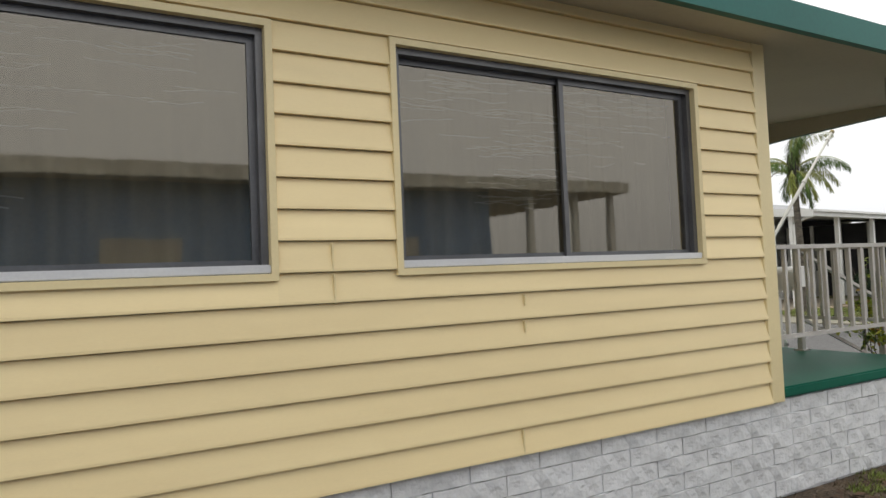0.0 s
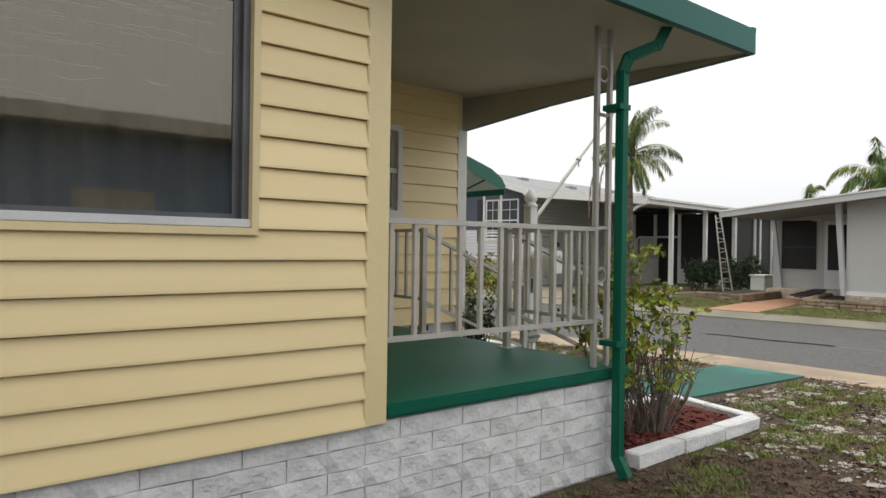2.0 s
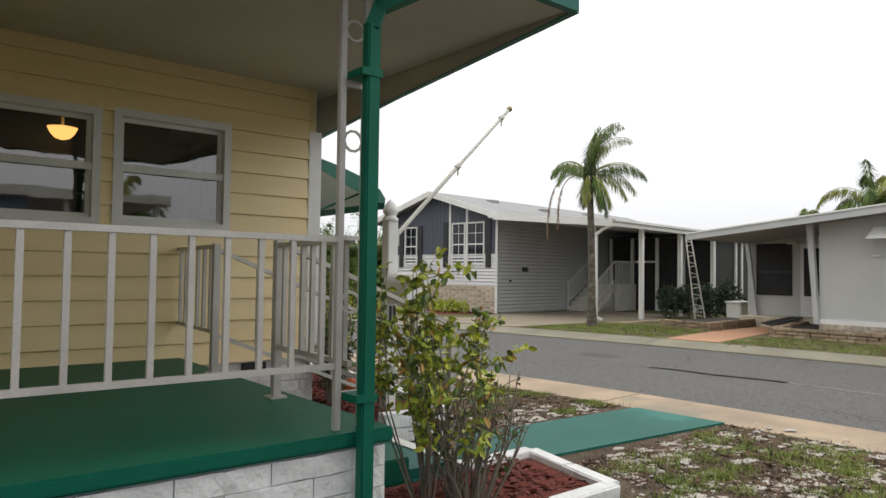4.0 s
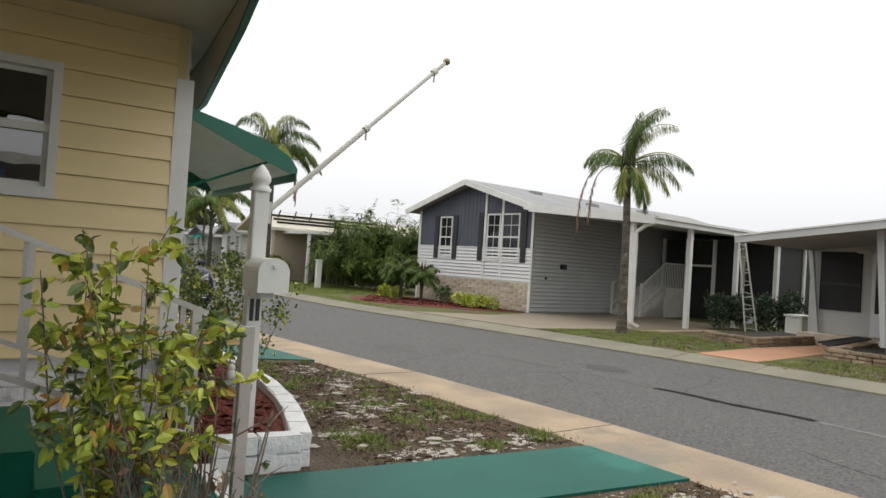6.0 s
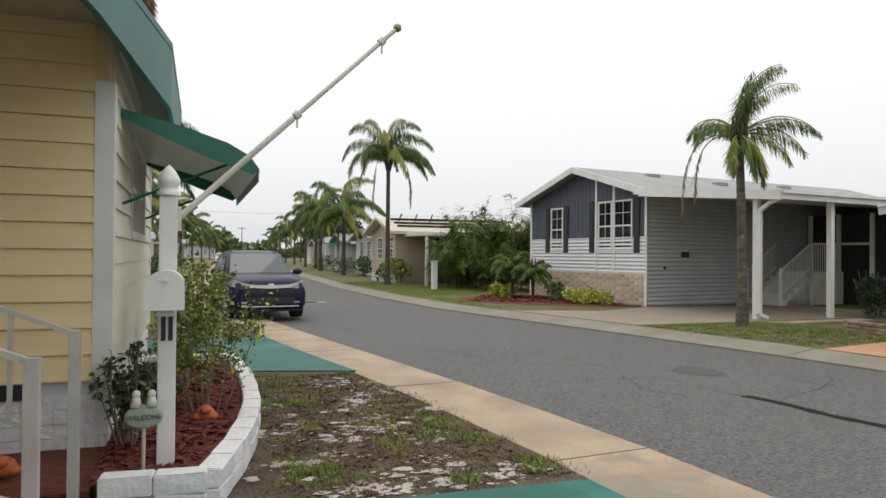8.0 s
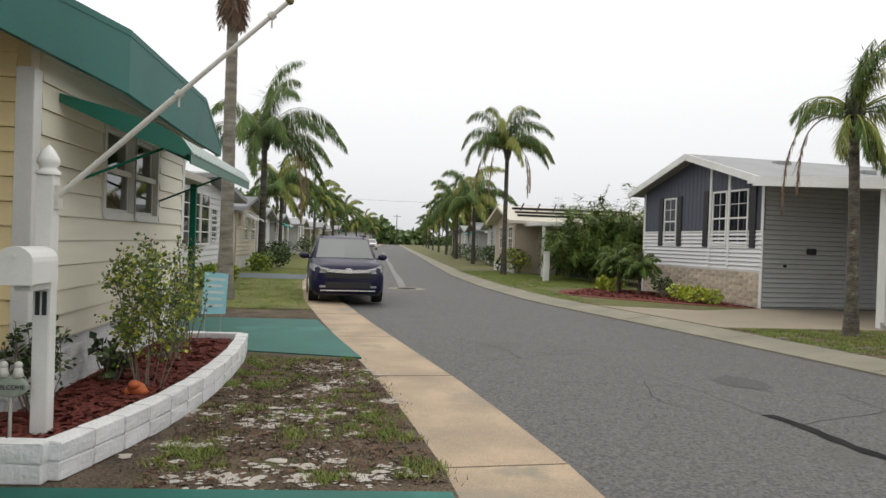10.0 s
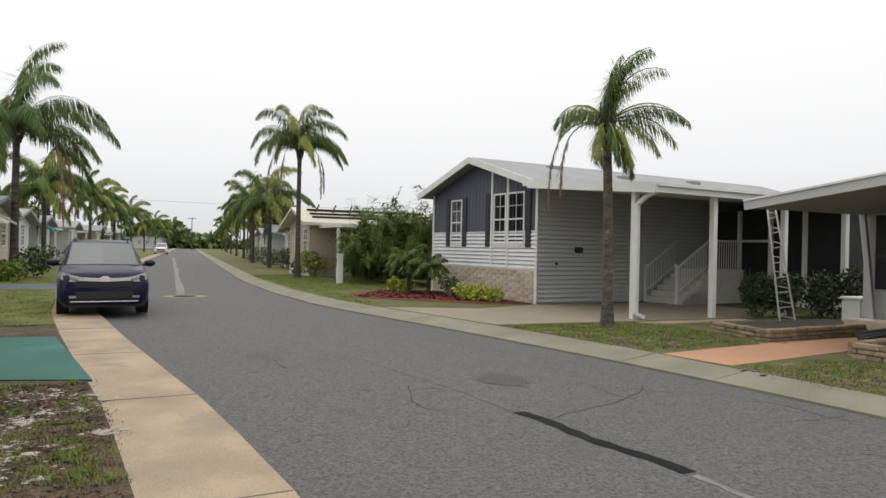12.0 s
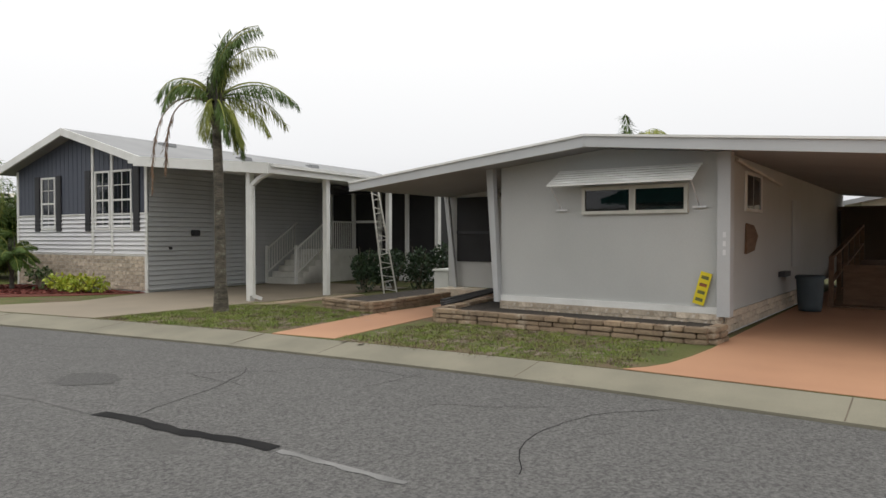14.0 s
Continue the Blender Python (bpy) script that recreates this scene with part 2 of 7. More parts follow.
TAR = mat("tar_seal", (0.008, 0.008, 0.009), (0.018, 0.018, 0.018), 4, 60, 0.75, 0.5, spec=0.12)
WOODR = mat("brown_ramp_wood", (0.19, 0.115, 0.07), (0.12, 0.07, 0.042), 3, 40, 0.8, 0.4, stretch=(1, 1, 5))

# ---- ground, road, pavements ----


def line(ys, xs):
    def f(y):
        return float(np.interp(y, ys, xs))
    return f


ROAD_Z, LOT_Z = -0.07, 0.06
YS = [-60, 0, 4.8, 7.5, 13.4, 18, 25, 33, 50, 97, 200, 400]
road_l = line(YS, [12.2, 11.6, 11.38, 11.06, 10.05, 9.35, 8.75, 8.6, 9.2, 11.3, 16.0, 25.0])
road_r = line([-60, -5, 1, 4, 5.2, 7, 9.1, 10.5, 12, 13.8, 17.6, 20, 25, 33, 50, 97, 200, 400], [17.9, 17.65, 17.55, 17.48, 17.38, 17.2, 16.9, 16.62, 16.37, 15.98, 15.12, 14.7, 14.35, 14.3, 15.0, 17.1, 21.8, 30.8])
kerb_r = line([-60, 8.5, 9.5, 400], [0.62, 0.62, 0.75, 0.75])


def samples(a, b):
    ys, y = [], a
    while y < b:
        ys.append(y)
        y += 1.5 if -10 < y < 40 else 8
    return ys + [b]


def strip(name, left, right, a, b, z0, z1, material, z2=None):
    ys = samples(a, b)
    bm = B()
    rows = [[(left(y), y, z0), (left(y), y, z1), (right(y), y, z1 if z2 is None else z2), (right(y), y, z0)] for y in ys]
    sheet(bm, rows)
    bmesh.ops.recalc_face_normals(bm, faces=bm.faces[:])
    return part(name, bm, material)


bm = B()
bmesh.ops.create_grid(bm, x_segments=2, y_segments=2, size=1500)
ground = tagged(part("ground", bm, LAWN), "flat ground under grass reaching to the horizon", "ground", kind="structure")
ground.location.z = -0.16
road = tagged(strip("road", lambda y: road_l(y) - 0.02, lambda y: road_r(y) + 0.02, -60, 300, -0.3, ROAD_Z, ROADM), "grey worn asphalt street with cracks", "road", kind="structure")
pav_l = tagged(strip("pavement", lambda y: road_l(y) - 0.93, road_l, -60, 300, -0.3, -0.01, CONC), "stained tan concrete pavement strip along the road", "pavement", kind="structure")
pav_r = tagged(strip("pavement", road_r, lambda y: road_r(y) + kerb_r(y), -60, 300, -0.3, ROAD_Z + 0.03, CONC2, LOT_Z - 0.006), "pale concrete kerb strip along the road", "pavement", kind="structure")
lawn_l = tagged(strip("lawn", lambda y: -40, lambda y: road_l(y) - 0.93, -60, 300, -0.3, 0.0, DIRT), "patchy dry lawn with bare soil and weeds", "lawn", kind="structure")
lawn_r = tagged(strip("lawn", lambda y: road_r(y) + kerb_r(y), lambda y: 70, -60, 300, -0.3, LOT_Z, LAWN), "thin green lawn on the house lots", "lawn", kind="structure")


def flat(name, pts, z, material, label, cat, depth=0.1):
    return tagged(part(name, slab(B(), pts, z - depth, z), material), label, cat, kind="structure")


flat("walkway", [(6.9, 3.72), (10.5, 3.45), (10.42, 4.42), (6.9, 4.62)], 0.02, WALKG, "green painted concrete walk from the steps to the road", "walkway")
flat("driveway", [(4.0, 9.75), (8.3, 9.7), (9.88, 9.25), (9.05, 13.35), (4.0, 13.55)], 0.015, WALKG, "green painted concrete driveway", "driveway")
flat("driveway", [(16.95, 12.9), (20.3, 12.9), (26, 13.0), (26, 17.5), (20.5, 17.3), (18.3, 16.4), (15.98, 17.2)], LOT_Z + 0.008, DRIVE, "beige concrete driveway under the carport", "driveway")
flat("walkway", [(17.79, 7.6), (20.63, 8.1), (25, 8.7), (25, 9.5), (20.6, 9.3), (17.61, 8.75)], LOT_Z + 0.008, SALMON, "salmon painted concrete garden walk", "walkway")
flat("driveway", [(18.13, 3.4), (18.4, 3.22), (18.75, 3.1), (19.4, 3.03), (20.2, 3.0), (21.0, 3.04), (32, 3.2), (40, 3.2), (40, -6), (18.32, -6)], LOT_Z + 0.008, SALMON, "salmon painted concrete driveway under the carport", "driveway")

# ---- the yellow house: setting ----
WY, CX, FLOOR, BASE = 2.69, 4.04, 0.70, 0.622
BY, FX, NY = 5.87, 7.26, 10.4


def siding(wall, x0, x1, z0, z1, step, at, holes, material, axis=0, out=-1, depth=0.014, lap=0.023, lift=0.0):
    """Lap boards in rows along a wall, cut round the holes (u0, u1, z0, z1). axis 0: along x at y = at; 1: along y at x = at."""
    k, z = 0, z0
    while z < z1 - 0.01:
        top = min(z + step, z1)
        spans = [(x0, x1)]
        for u0, u1, h0, h1 in holes:
            if h0 < top - 0.02 and h1 > z + 0.02:
                nxt = []
                for a, b in spans:
                    if u0 > a:
                        nxt.append((a, min(u0, b)))
                    if u1 < b:
                        nxt.append((max(u1, a), b))
                spans = [sp for sp in nxt if sp[1] - sp[0] > 0.02]
        rest = []
        for u0, u1, h0, h1 in holes:
            if h0 < top - 0.02 and h1 > z + 0.02:
                if h0 > z + 0.012:
                    rest.append((max(u0, x0), min(u1, x1), z, h0))
                if h1 < top - 0.012:
                    rest.append((max(u0, x0), min(u1, x1), h1, top))
        for a, b, zz, tt in [(a, b, z, top) for a, b in spans] + rest:
            bm = B()
            def face(q):
                u = min(1, max(0, (q - z - 0.016) / max(0.01, step - 0.016)))
                return at + out * (depth + lap + (depth * 0.15 - lap) * u)
            if zz < z + 0.001:
                zz = z + 0.005
            prof = [(at, zz), (face(zz), zz), (face(max(zz, min(z + 0.016, tt))), max(zz + 0.001, min(z + 0.016, tt - 0.001))), (face(tt), tt), (at, tt)]
            if axis == 0:
                lo = [bm.verts.new((a, p, q)) for p, q in prof]
                hi = [bm.verts.new((b, p, q)) for p, q in prof]
            else:
                lo = [bm.verts.new((p, a, q)) for p, q in prof]
                hi = [bm.verts.new((p, b, q)) for p, q in prof]
            n = len(prof)
            bm.faces.new(lo)
            bm.faces.new(hi[::-1])
            for i in range(n):
                bm.faces.new((lo[i], lo[(i + 1) % n], hi[(i + 1) % n], hi[i]))
            bmesh.ops.recalc_face_normals(bm, faces=bm.faces[:])
            part("siding_board", bm, material, wall)
        z = top
        k += 1


def wall_box(name, boxes, material, label):
    bm = B()
    for b in boxes:
        box(bm, *b)
    return tagged(part(name, bm, material), label, "wall", kind="structure")


def holes_wall(name, a, b, z0, z1, at0, at1, holes, material, label, axis=0):
    """A thick wall with openings that go through it."""
    us = sorted({a, b, *[h[0] for h in holes], *[h[1] for h in holes]})
    zs = sorted({z0, z1, *[h[2] for h in holes], *[h[3] for h in holes]})
    bm = B()
    for u0, u1 in zip(us, us[1:]):
        for w0, w1 in zip(zs, zs[1:]):
            um, wm = (u0 + u1) / 2, (w0 + w1) / 2
            if any(h[0] < um < h[1] and h[2] < wm < h[3] for h in holes):
                continue
            if axis == 0:
                box(bm, u0, at0, w0, u1, at1, w1)
            else:
                box(bm, at0, u0, w0, at1, u1, w1)
    bmesh.ops.remove_doubles(bm, verts=bm.verts[:], dist=0.0005)
    return tagged(part(name, bm, material), label, "wall", kind="structure")


W1 = (-1.35, 0.77, 1.534, 2.548)
W2 = (1.365, 3.34, 1.538, 2.553)
wall_s = holes_wall("wall_south", -9, CX - 0.05, BASE, 3.0, WY, WY + 0.14, [W1, W2], TRIMY, "yellow lap sided house wall with two windows")
siding(wall_s, -6, CX - 0.12, 0.608, 2.98, 0.1318, WY, [(w[0] - 0.027, w[1] + 0.027, w[2] - 0.027, w[3] + 0.027) for w in (W1, W2)], YELLOW)
part("corner_post", box(B(), CX - 0.13, WY - 0.035, BASE - 0.01, CX, WY + 0.15, 2.96, 0.004), TRIMY, wall_s)
WB1 = (4.50, 5.28, 1.84, 2.68)
WB2 = (5.47, 6.34, 1.84, 2.70)
wall_b = holes_wall("wall_recess", CX, FX - 0.02, BASE, 3.24, BY, BY + 0.14, [WB1, WB2], TRIMY, "yellow lap sided wall behind the porch")
siding(wall_b, CX, FX - 0.1, BASE, 3.22, 0.19, BY, [(w[0] - 0.05, w[1] + 0.05, w[2] - 0.05, w[3] + 0.05) for w in (WB1, WB2)], YELLOW)
wall_p = wall_box("wall_porch_side", [(CX - 0.14, WY + 0.15, BASE, CX, BY, 3.2)], TRIMY, "yellow lap sided wall beside the porch")
siding(wall_p, WY + 0.16, BY, BASE + 0.1, 3.15, 0.19, CX, [], YELLOW, axis=1, out=1)
WF = (7.35, 9.15, 1.75, 2.62)
wall_f = holes_wall("wall_front", BY + 0.02, NY, BASE, 3.25, FX - 0.14, FX, [WF], CREAM, "cream lap sided front wall of the yellow house", axis=1)
siding(wall_f, BY + 0.12, NY - 0.08, BASE, 3.2, 0.21, FX, [(WF[0] - 0.06, WF[1] + 0.06, WF[2] - 0.06, WF[3] + 0.06)], CREAM, axis=1, out=1)
part("corner_post", box(B(), FX - 0.1, BY - 0.035, BASE - 0.02, FX + 0.035, BY + 0.1, 2.8, 0.004), WHITE, wall_f, "white corner board")
part("corner_post", box(B(), FX - 0.1, NY - 0.1, BASE - 0.02, FX + 0.035, NY + 0.03, 2.8, 0.004), WHITE, wall_f, "white corner board")
wall_box("wall_north", [(-9, NY - 0.14, 0, FX - 0.14, NY, 3.2)], CREAM, "cream side wall of the yellow house")
wall_box("wall_west", [(-9.14, WY, 0, -9, NY, 3.2)], TRIMY, "yellow end wall of the house")
wall_box("floor_slab", [(-9, WY + 0.2, 0.5, CX - 0.14, NY - 0.14, 0.6)], FILM, "floor inside the house")


def roof_z(y):
    """Underside of the low gable roof."""
    return 2.88 + 0.094 * (y - 2.34) if y < 6.9 else 2.88 + 0.094 * (6.9 - 2.34) - 0.1 * (y - 6.9)


bm = B()
edge = [(6.88, 2.34), (7.27, 4.6), (7.58, 6.9), (7.60, 9.4), (7.55, 11.2)]
top = 0.13
for (xa, ya), (xb, yb) in zip(edge, edge[1:]):
    prism_pts = [(-9.3, ya, roof_z(ya)), (xa, ya, roof_z(ya)), (xb, yb, roof_z(yb)), (-9.3, yb, roof_z(yb))]
    lo = [bm.verts.new(p) for p in prism_pts]
    hi = [bm.verts.new((p[0], p[1], p[2] + top)) for p in prism_pts]
    bm.faces.new(hi), bm.faces.new(lo[::-1])
    for k in range(4):
        bm.faces.new((lo[k], lo[(k + 1) % 4], hi[(k + 1) % 4], hi[k]))
bmesh.ops.recalc_face_normals(bm, faces=bm.faces[:])
roof = tagged(part("roof", bm, SOFFIT), "low pitched house roof with pale soffit", "roof", kind="structure")
bm = B()
bar(bm, (-9.3, 2.32, 2.95), (6.9, 2.32, 2.95), 0.05, 0.17)
part("eave_fascia", bm, FASCIA, roof, "green painted metal eave fascia")
low = [(6.9, 2.32, 2.87), (7.29, 4.6, 2.90), (7.6, 6.9, 2.84), (7.63, 9.4, 2.76), (7.58, 11.25, 2.78)]
upp = [(6.9, 2.32, 3.03), (7.29, 4.6, 3.26), (7.6, 6.9, 3.40), (7.63, 9.9, 3.38), (7.58, 11.25, 2.92)]
bm = B()
for (la, lb), (ua, ub) in zip(zip(low, low[1:]), zip(upp, upp[1:])):
    q = [la, lb, ub, ua]
    fr_ = [bm.verts.new((p[0] + 0.04, p[1], p[2])) for p in q]
    bk_ = [bm.verts.new((p[0] - 0.005, p[1], p[2])) for p in q]
    bm.faces.new(fr_), bm.faces.new(bk_[::-1])
    for k in range(4):
        bm.faces.new((fr_[k], bk_[k], bk_[(k + 1) % 4], fr_[(k + 1) % 4]))
part("front_fascia", bm, FASCIA, roof, "green painted metal gable fascia")
bm = B()
sheet(bm, [[(p[0] - 0.012, p[1], p[2] + 0.003) for p in low], [(p[0] - 0.012, p[1], max(roof_z(p[1]), p[2] + 0.02)) for p in low]])
part("fascia_lining", bm, SOFFIT, roof, "pale boarding inside the fascia")
bm = B()
for a, b in zip(upp, upp[1:]):
    bar(bm, (a[0] + 0.02, a[1], a[2]), (b[0] + 0.02, b[1], b[2]), 0.05, 0.06)
part("drip_edge", bm, FASCIA, roof)

# overlapping ends of siding boards
JOINTS = ((1.035, 1.40, 1.525), (1.03, 1.535, 1.655), (2.02, 1.205, 1.26), (2.025, 1.335, 1.39), (1.98, 0.613, 0.735))
for x, z0, z1 in JOINTS:
    part("siding_joint", box(B(), x, WY - 0.0375, z0, x + 0.007, WY - 0.008, z1), TRIMY, wall_s)
# porch
porch = tagged(part("porch_deck", box(B(), CX, WY - 0.03, FLOOR - 0.07, 6.0, BY - 0.02, FLOOR, 0.012), GREEN), "porch deck painted glossy dark green", "porch", kind="structure")
base = wall_box("foundation", [(-9, WY + 0.014, 0, CX, WY + 0.16, BASE), (CX, WY + 0.014, 0, 5.95, WY + 0.16, FLOOR - 0.07), (5.82, WY + 0.16, 0, 5.95, BY, FLOOR - 0.07), (5.95, BY + 0.014, 0, FX - 0.014, BY + 0.14, BASE), (FX - 0.13, BY + 0.14, 0, FX - 0.008, NY, BASE)], MORTAR, "white painted split block foundation")
part("vent", box(B(), 6.55, BY - 0.03, 0.51, 6.77, BY + 0.012, BASE - 0.012), DARK, base, "dark open foundation vent")
STEPS_Y0, STEPS_Y1 = 3.76, 4.76
flat("landing", [(6.9, 3.76), (7.22, 3.76), (7.22, 4.72), (6.9, 4.72)], 0.09, WALKG, "green painted landing at the foot of the steps", "landing")
flat("landing_edge", [(7.222, 3.74), (7.32, 3.72), (7.34, 4.7), (7.222, 4.72)], 0.1, WHITE, "white painted edge of the landing", "step edge")
steps = thing("porch_steps", None, "green painted concrete porch steps", "steps", kind="structure")
for k in range(3):
    part("step", box(B(), 6.0 + 0.3 * k, STEPS_Y0, 0.0, 6.0 + 0.3 * (k + 1), STEPS_Y1, FLOOR - 0.175 * (k + 1), 0.01), GREEN, steps)

# ---- glass that mirrors at a slant and lets the room show ----


def pane_glass(name, gloss_ior=1.6, tint=(0.75, 0.8, 0.82), film=(1.0, 1.0, 1.0)):
    m = bpy.data.materials.new(name)
    m.use_nodes = True
    n, l = m.node_tree.nodes, m.node_tree.links
    n.remove(n["Principled BSDF"])
    fr = n.new("ShaderNodeFresnel")
    fr.inputs["IOR"].default_value = gloss_ior
    tr, gl, mx = n.new("ShaderNodeBsdfTransparent"), n.new("ShaderNodeBsdfGlossy"), n.new("ShaderNodeMixShader")
    tr.inputs["Color"].default_value = (*tint, 1)
    gl.inputs["Roughness"].default_value = 0.02
    gl.inputs["Color"].default_value = (*film, 1)
    wv = n.new("ShaderNodeTexNoise")
    wv.inputs["Scale"].default_value = 2.5
    bp = n.new("ShaderNodeBump")
    bp.inputs["Strength"].default_value, bp.inputs["Distance"].default_value = 0.05, 0.01
    l.new(wv.outputs["Fac"], bp.inputs["Height"])
    l.new(bp.outputs[0], gl.inputs["Normal"])
    l.new(fr.outputs[0], mx.inputs[0])
    l.new(tr.outputs[0], mx.inputs[1])
    l.new(gl.outputs[0], mx.inputs[2])
    l.new(mx.outputs[0], n["Material Output"].inputs["Surface"])
    return m


PANE = pane_glass("window_pane", 2.35)
FILMED = pane_glass("filmed_pane", 2.3, (0.82, 0.8, 0.74), (1.0, 0.93, 0.80))
FARPANE = pane_glass("far_pane", 1.5, (0.35, 0.38, 0.40))
CURTAIN = mat("taupe_curtain", (0.25, 0.22, 0.15), (0.15, 0.13, 0.095), 2, 80, 0.9, 0.1)
BLIND = mat("white_blind", (0.55, 0.54, 0.50), (0.45, 0.44, 0.40), 2, 60, 0.8, 0.1)
# darkness of unlit rooms, put into a near-black colour
ROOMDARK = mat("room_shade_colour", (0.05, 0.05, 0.05), (0.035, 0.035, 0.035), 1, 10, 0.9, 0.0)
BRONZE = mat("dark_grey_metal", (0.11, 0.11, 0.115), (0.16, 0.16, 0.165), 4, 80, 0.4, 0.1, metal=0.5)
FILMM = mat("crinkled_film", (0.50, 0.49, 0.44), (0.36, 0.36, 0.33), 3, 40, 0.25, 0.2)


def face(u0, u1, z0, z1, y):
    """One sheet of glass that faces -y."""
    bm = B()
    bm.faces.new([bm.verts.new(p) for p in ((u0, y, z0), (u1, y, z0), (u1, y, z1), (u0, y, z1))])
    return bm


def ring(bm, u0, u1, z0, z1, w, y0, y1):
    """A rectangular frame in the x-z plane, of bars w wide, from y0 to y1."""
    box(bm, u0, y0, z0, u1, y1, z0 + w)
    box(bm, u0, y0, z1 - w, u1, y1, z1)
    box(bm, u0, y0, z0 + w, u0 + w, y1, z1 - w)
    box(bm, u1 - w, y0, z0 + w, u1, y1, z1 - w)
    return bm


def slider(name, w, label):
    """Aluminium sliding window in the south wall."""
    u0, u1, z0, z1 = w
    t = thing(name, None, label, "window", kind="structure")
    part("window_casing", ring(B(), u0 - 0.03, u1 + 0.03, z0 - 0.03, z1 + 0.03, 0.03, WY - 0.042, WY + 0.02), TRIMY, t, "pale yellow casing")
    part("window_frame", ring(B(), u0, u1, z0, z1, 0.03, WY - 0.005, WY + 0.09), BRONZE, t, "dark grey metal frame")
    part("window_sill", box(B(), u0, WY - 0.034, z0 + 0.002, u1, WY + 0.0, z0 + 0.036, 0.003), ALU, t, "bright aluminium sill")
    mid = (u0 + u1) / 2 + 0.02
    for k, (a, b, yy) in enumerate(((u0 + 0.03, mid + 0.03, WY + 0.05), (mid - 0.01, u1 - 0.03, WY + 0.03))):
        part("sash", ring(B(), a, b, z0 + 0.03, z1 - 0.03, 0.028, yy, yy + 0.018), BRONZE, t)
        pn = part("pane", face(a + 0.028, b - 0.028, z0 + 0.058, z1 - 0.058, yy + 0.009), FILMED, t)
        pn.visible_shadow = False
    bm = B()
    nn = 120
    rows = []
    for z in (z0 + 0.02, z1 - 0.02):
        rows.append([(u0 + (u1 - u0) * k / nn, WY + 0.17 + 0.018 * math.sin(k * 0.8) + 0.012 * math.sin(k * 0.31), z) for k in range(nn + 1)])
    sheet(bm, rows)
    part("curtain", bm, CURTAIN, t, "closed taupe curtain behind the glass", smooth=True)
    rnd = random.Random(7 + int(u0 * 10))
    bm = B()
    for k in range(100):
        zc = z1 - 0.08 - abs(rnd.gauss(0, 0.16)) if k % 3 else z1 - 0.2 - rnd.random() * 0.55
        xc = rnd.uniform(u0 + 0.15, u1 - 0.15) if k % 3 else mid - 0.25 + rnd.gauss(0, 0.12)
        ln = rnd.uniform(0.1, 0.4)
        pts, x = [], xc - ln / 2
        z = zc
        while x < xc + ln / 2:
            pts.append((x, z))
            x += 0.03
            z += rnd.gauss(0, 0.004)
        for (xa, za), (xb, zb) in zip(pts, pts[1:]):
            if xa > u0 + 0.06 and xb < u1 - 0.06 and za < z1 - 0.07:
                vs = [bm.verts.new(p) for p in ((xa, WY + 0.085, za), (xb, WY + 0.085, zb), (xb, WY + 0.088, zb + 0.0055), (xa, WY + 0.088, za + 0.0055))]
                bm.faces.new(vs)
    part("film_creases", bm, FILMM, t, "creases in plastic film over the glass")
    return t


slider("window_1", W1, "aluminium sliding window with a curtain and plastic film")
slider("window_2", W2, "aluminium sliding window with a curtain and plastic film")


def hung(name, m, w, h, label, frame_mat=WHITE, back=BLIND, pane=PANE, bars=0, deep=0.13, slats=False):
    """A double hung window, local x along the wall, y into the wall, z up from the sill."""
    t = thing(name, m, label, "window", kind="structure")
    part("window_frame", ring(B(), -0.05, w + 0.05, -0.05, h + 0.05, 0.06, -0.04, 0.09), frame_mat, t, "white frame")
    part("window_sill", box(B(), -0.07, -0.06, -0.075, w + 0.07, 0.0, -0.05, 0.004), frame_mat, t)
    for z0, z1, yy in ((0.0, h / 2 + 0.02, 0.02), (h / 2 - 0.02, h, 0.045)):
        sash = part("sash", ring(B(), 0.005, w - 0.005, z0 + 0.005, z1 - 0.005, 0.04, yy, yy + 0.02), frame_mat, t)
        pn = part("pane", face(0.045, w - 0.045, z0 + 0.045, z1 - 0.045, yy + 0.01), pane, sash)
        pn.visible_shadow = False
        if bars:
            for k in range(1, bars):
                part("glazing_bar", box(B(), w * k / bars - 0.009, yy, z0 + 0.04, w * k / bars + 0.009, yy + 0.012, z1 - 0.04), frame_mat, sash)
            part("glazing_bar", box(B(), 0.04, yy + 0.001, (z0 + z1) / 2 - 0.009, w - 0.04, yy + 0.011, (z0 + z1) / 2 + 0.009), frame_mat, sash)
    part("meeting_rail", box(B(), 0.006, -0.012, h / 2 - 0.03, w - 0.006, 0.019, h / 2 + 0.03, 0.004), frame_mat, t)
    bm = B()
    if slats:
        z = 0.04
        while z < h - 0.03:
            box(bm, 0.02, deep - 0.012, z, w - 0.02, deep + 0.012, z + 0.012)
            z += 0.05
    else:
        box(bm, 0.0, deep, h * 0.02, w, deep + 0.01, h)
    # no real blind where back is ROOMDARK: the sheet is coloured as room shade
    part("blind", bm, back, t)
    return t


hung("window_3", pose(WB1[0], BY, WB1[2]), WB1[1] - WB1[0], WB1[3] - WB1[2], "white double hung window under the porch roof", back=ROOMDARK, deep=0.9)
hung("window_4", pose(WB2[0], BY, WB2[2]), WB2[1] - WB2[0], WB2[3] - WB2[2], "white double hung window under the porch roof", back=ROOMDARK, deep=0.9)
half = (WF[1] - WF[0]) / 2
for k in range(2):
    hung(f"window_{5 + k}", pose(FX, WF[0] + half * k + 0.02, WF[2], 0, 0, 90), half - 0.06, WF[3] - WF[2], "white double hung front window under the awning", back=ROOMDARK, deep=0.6)
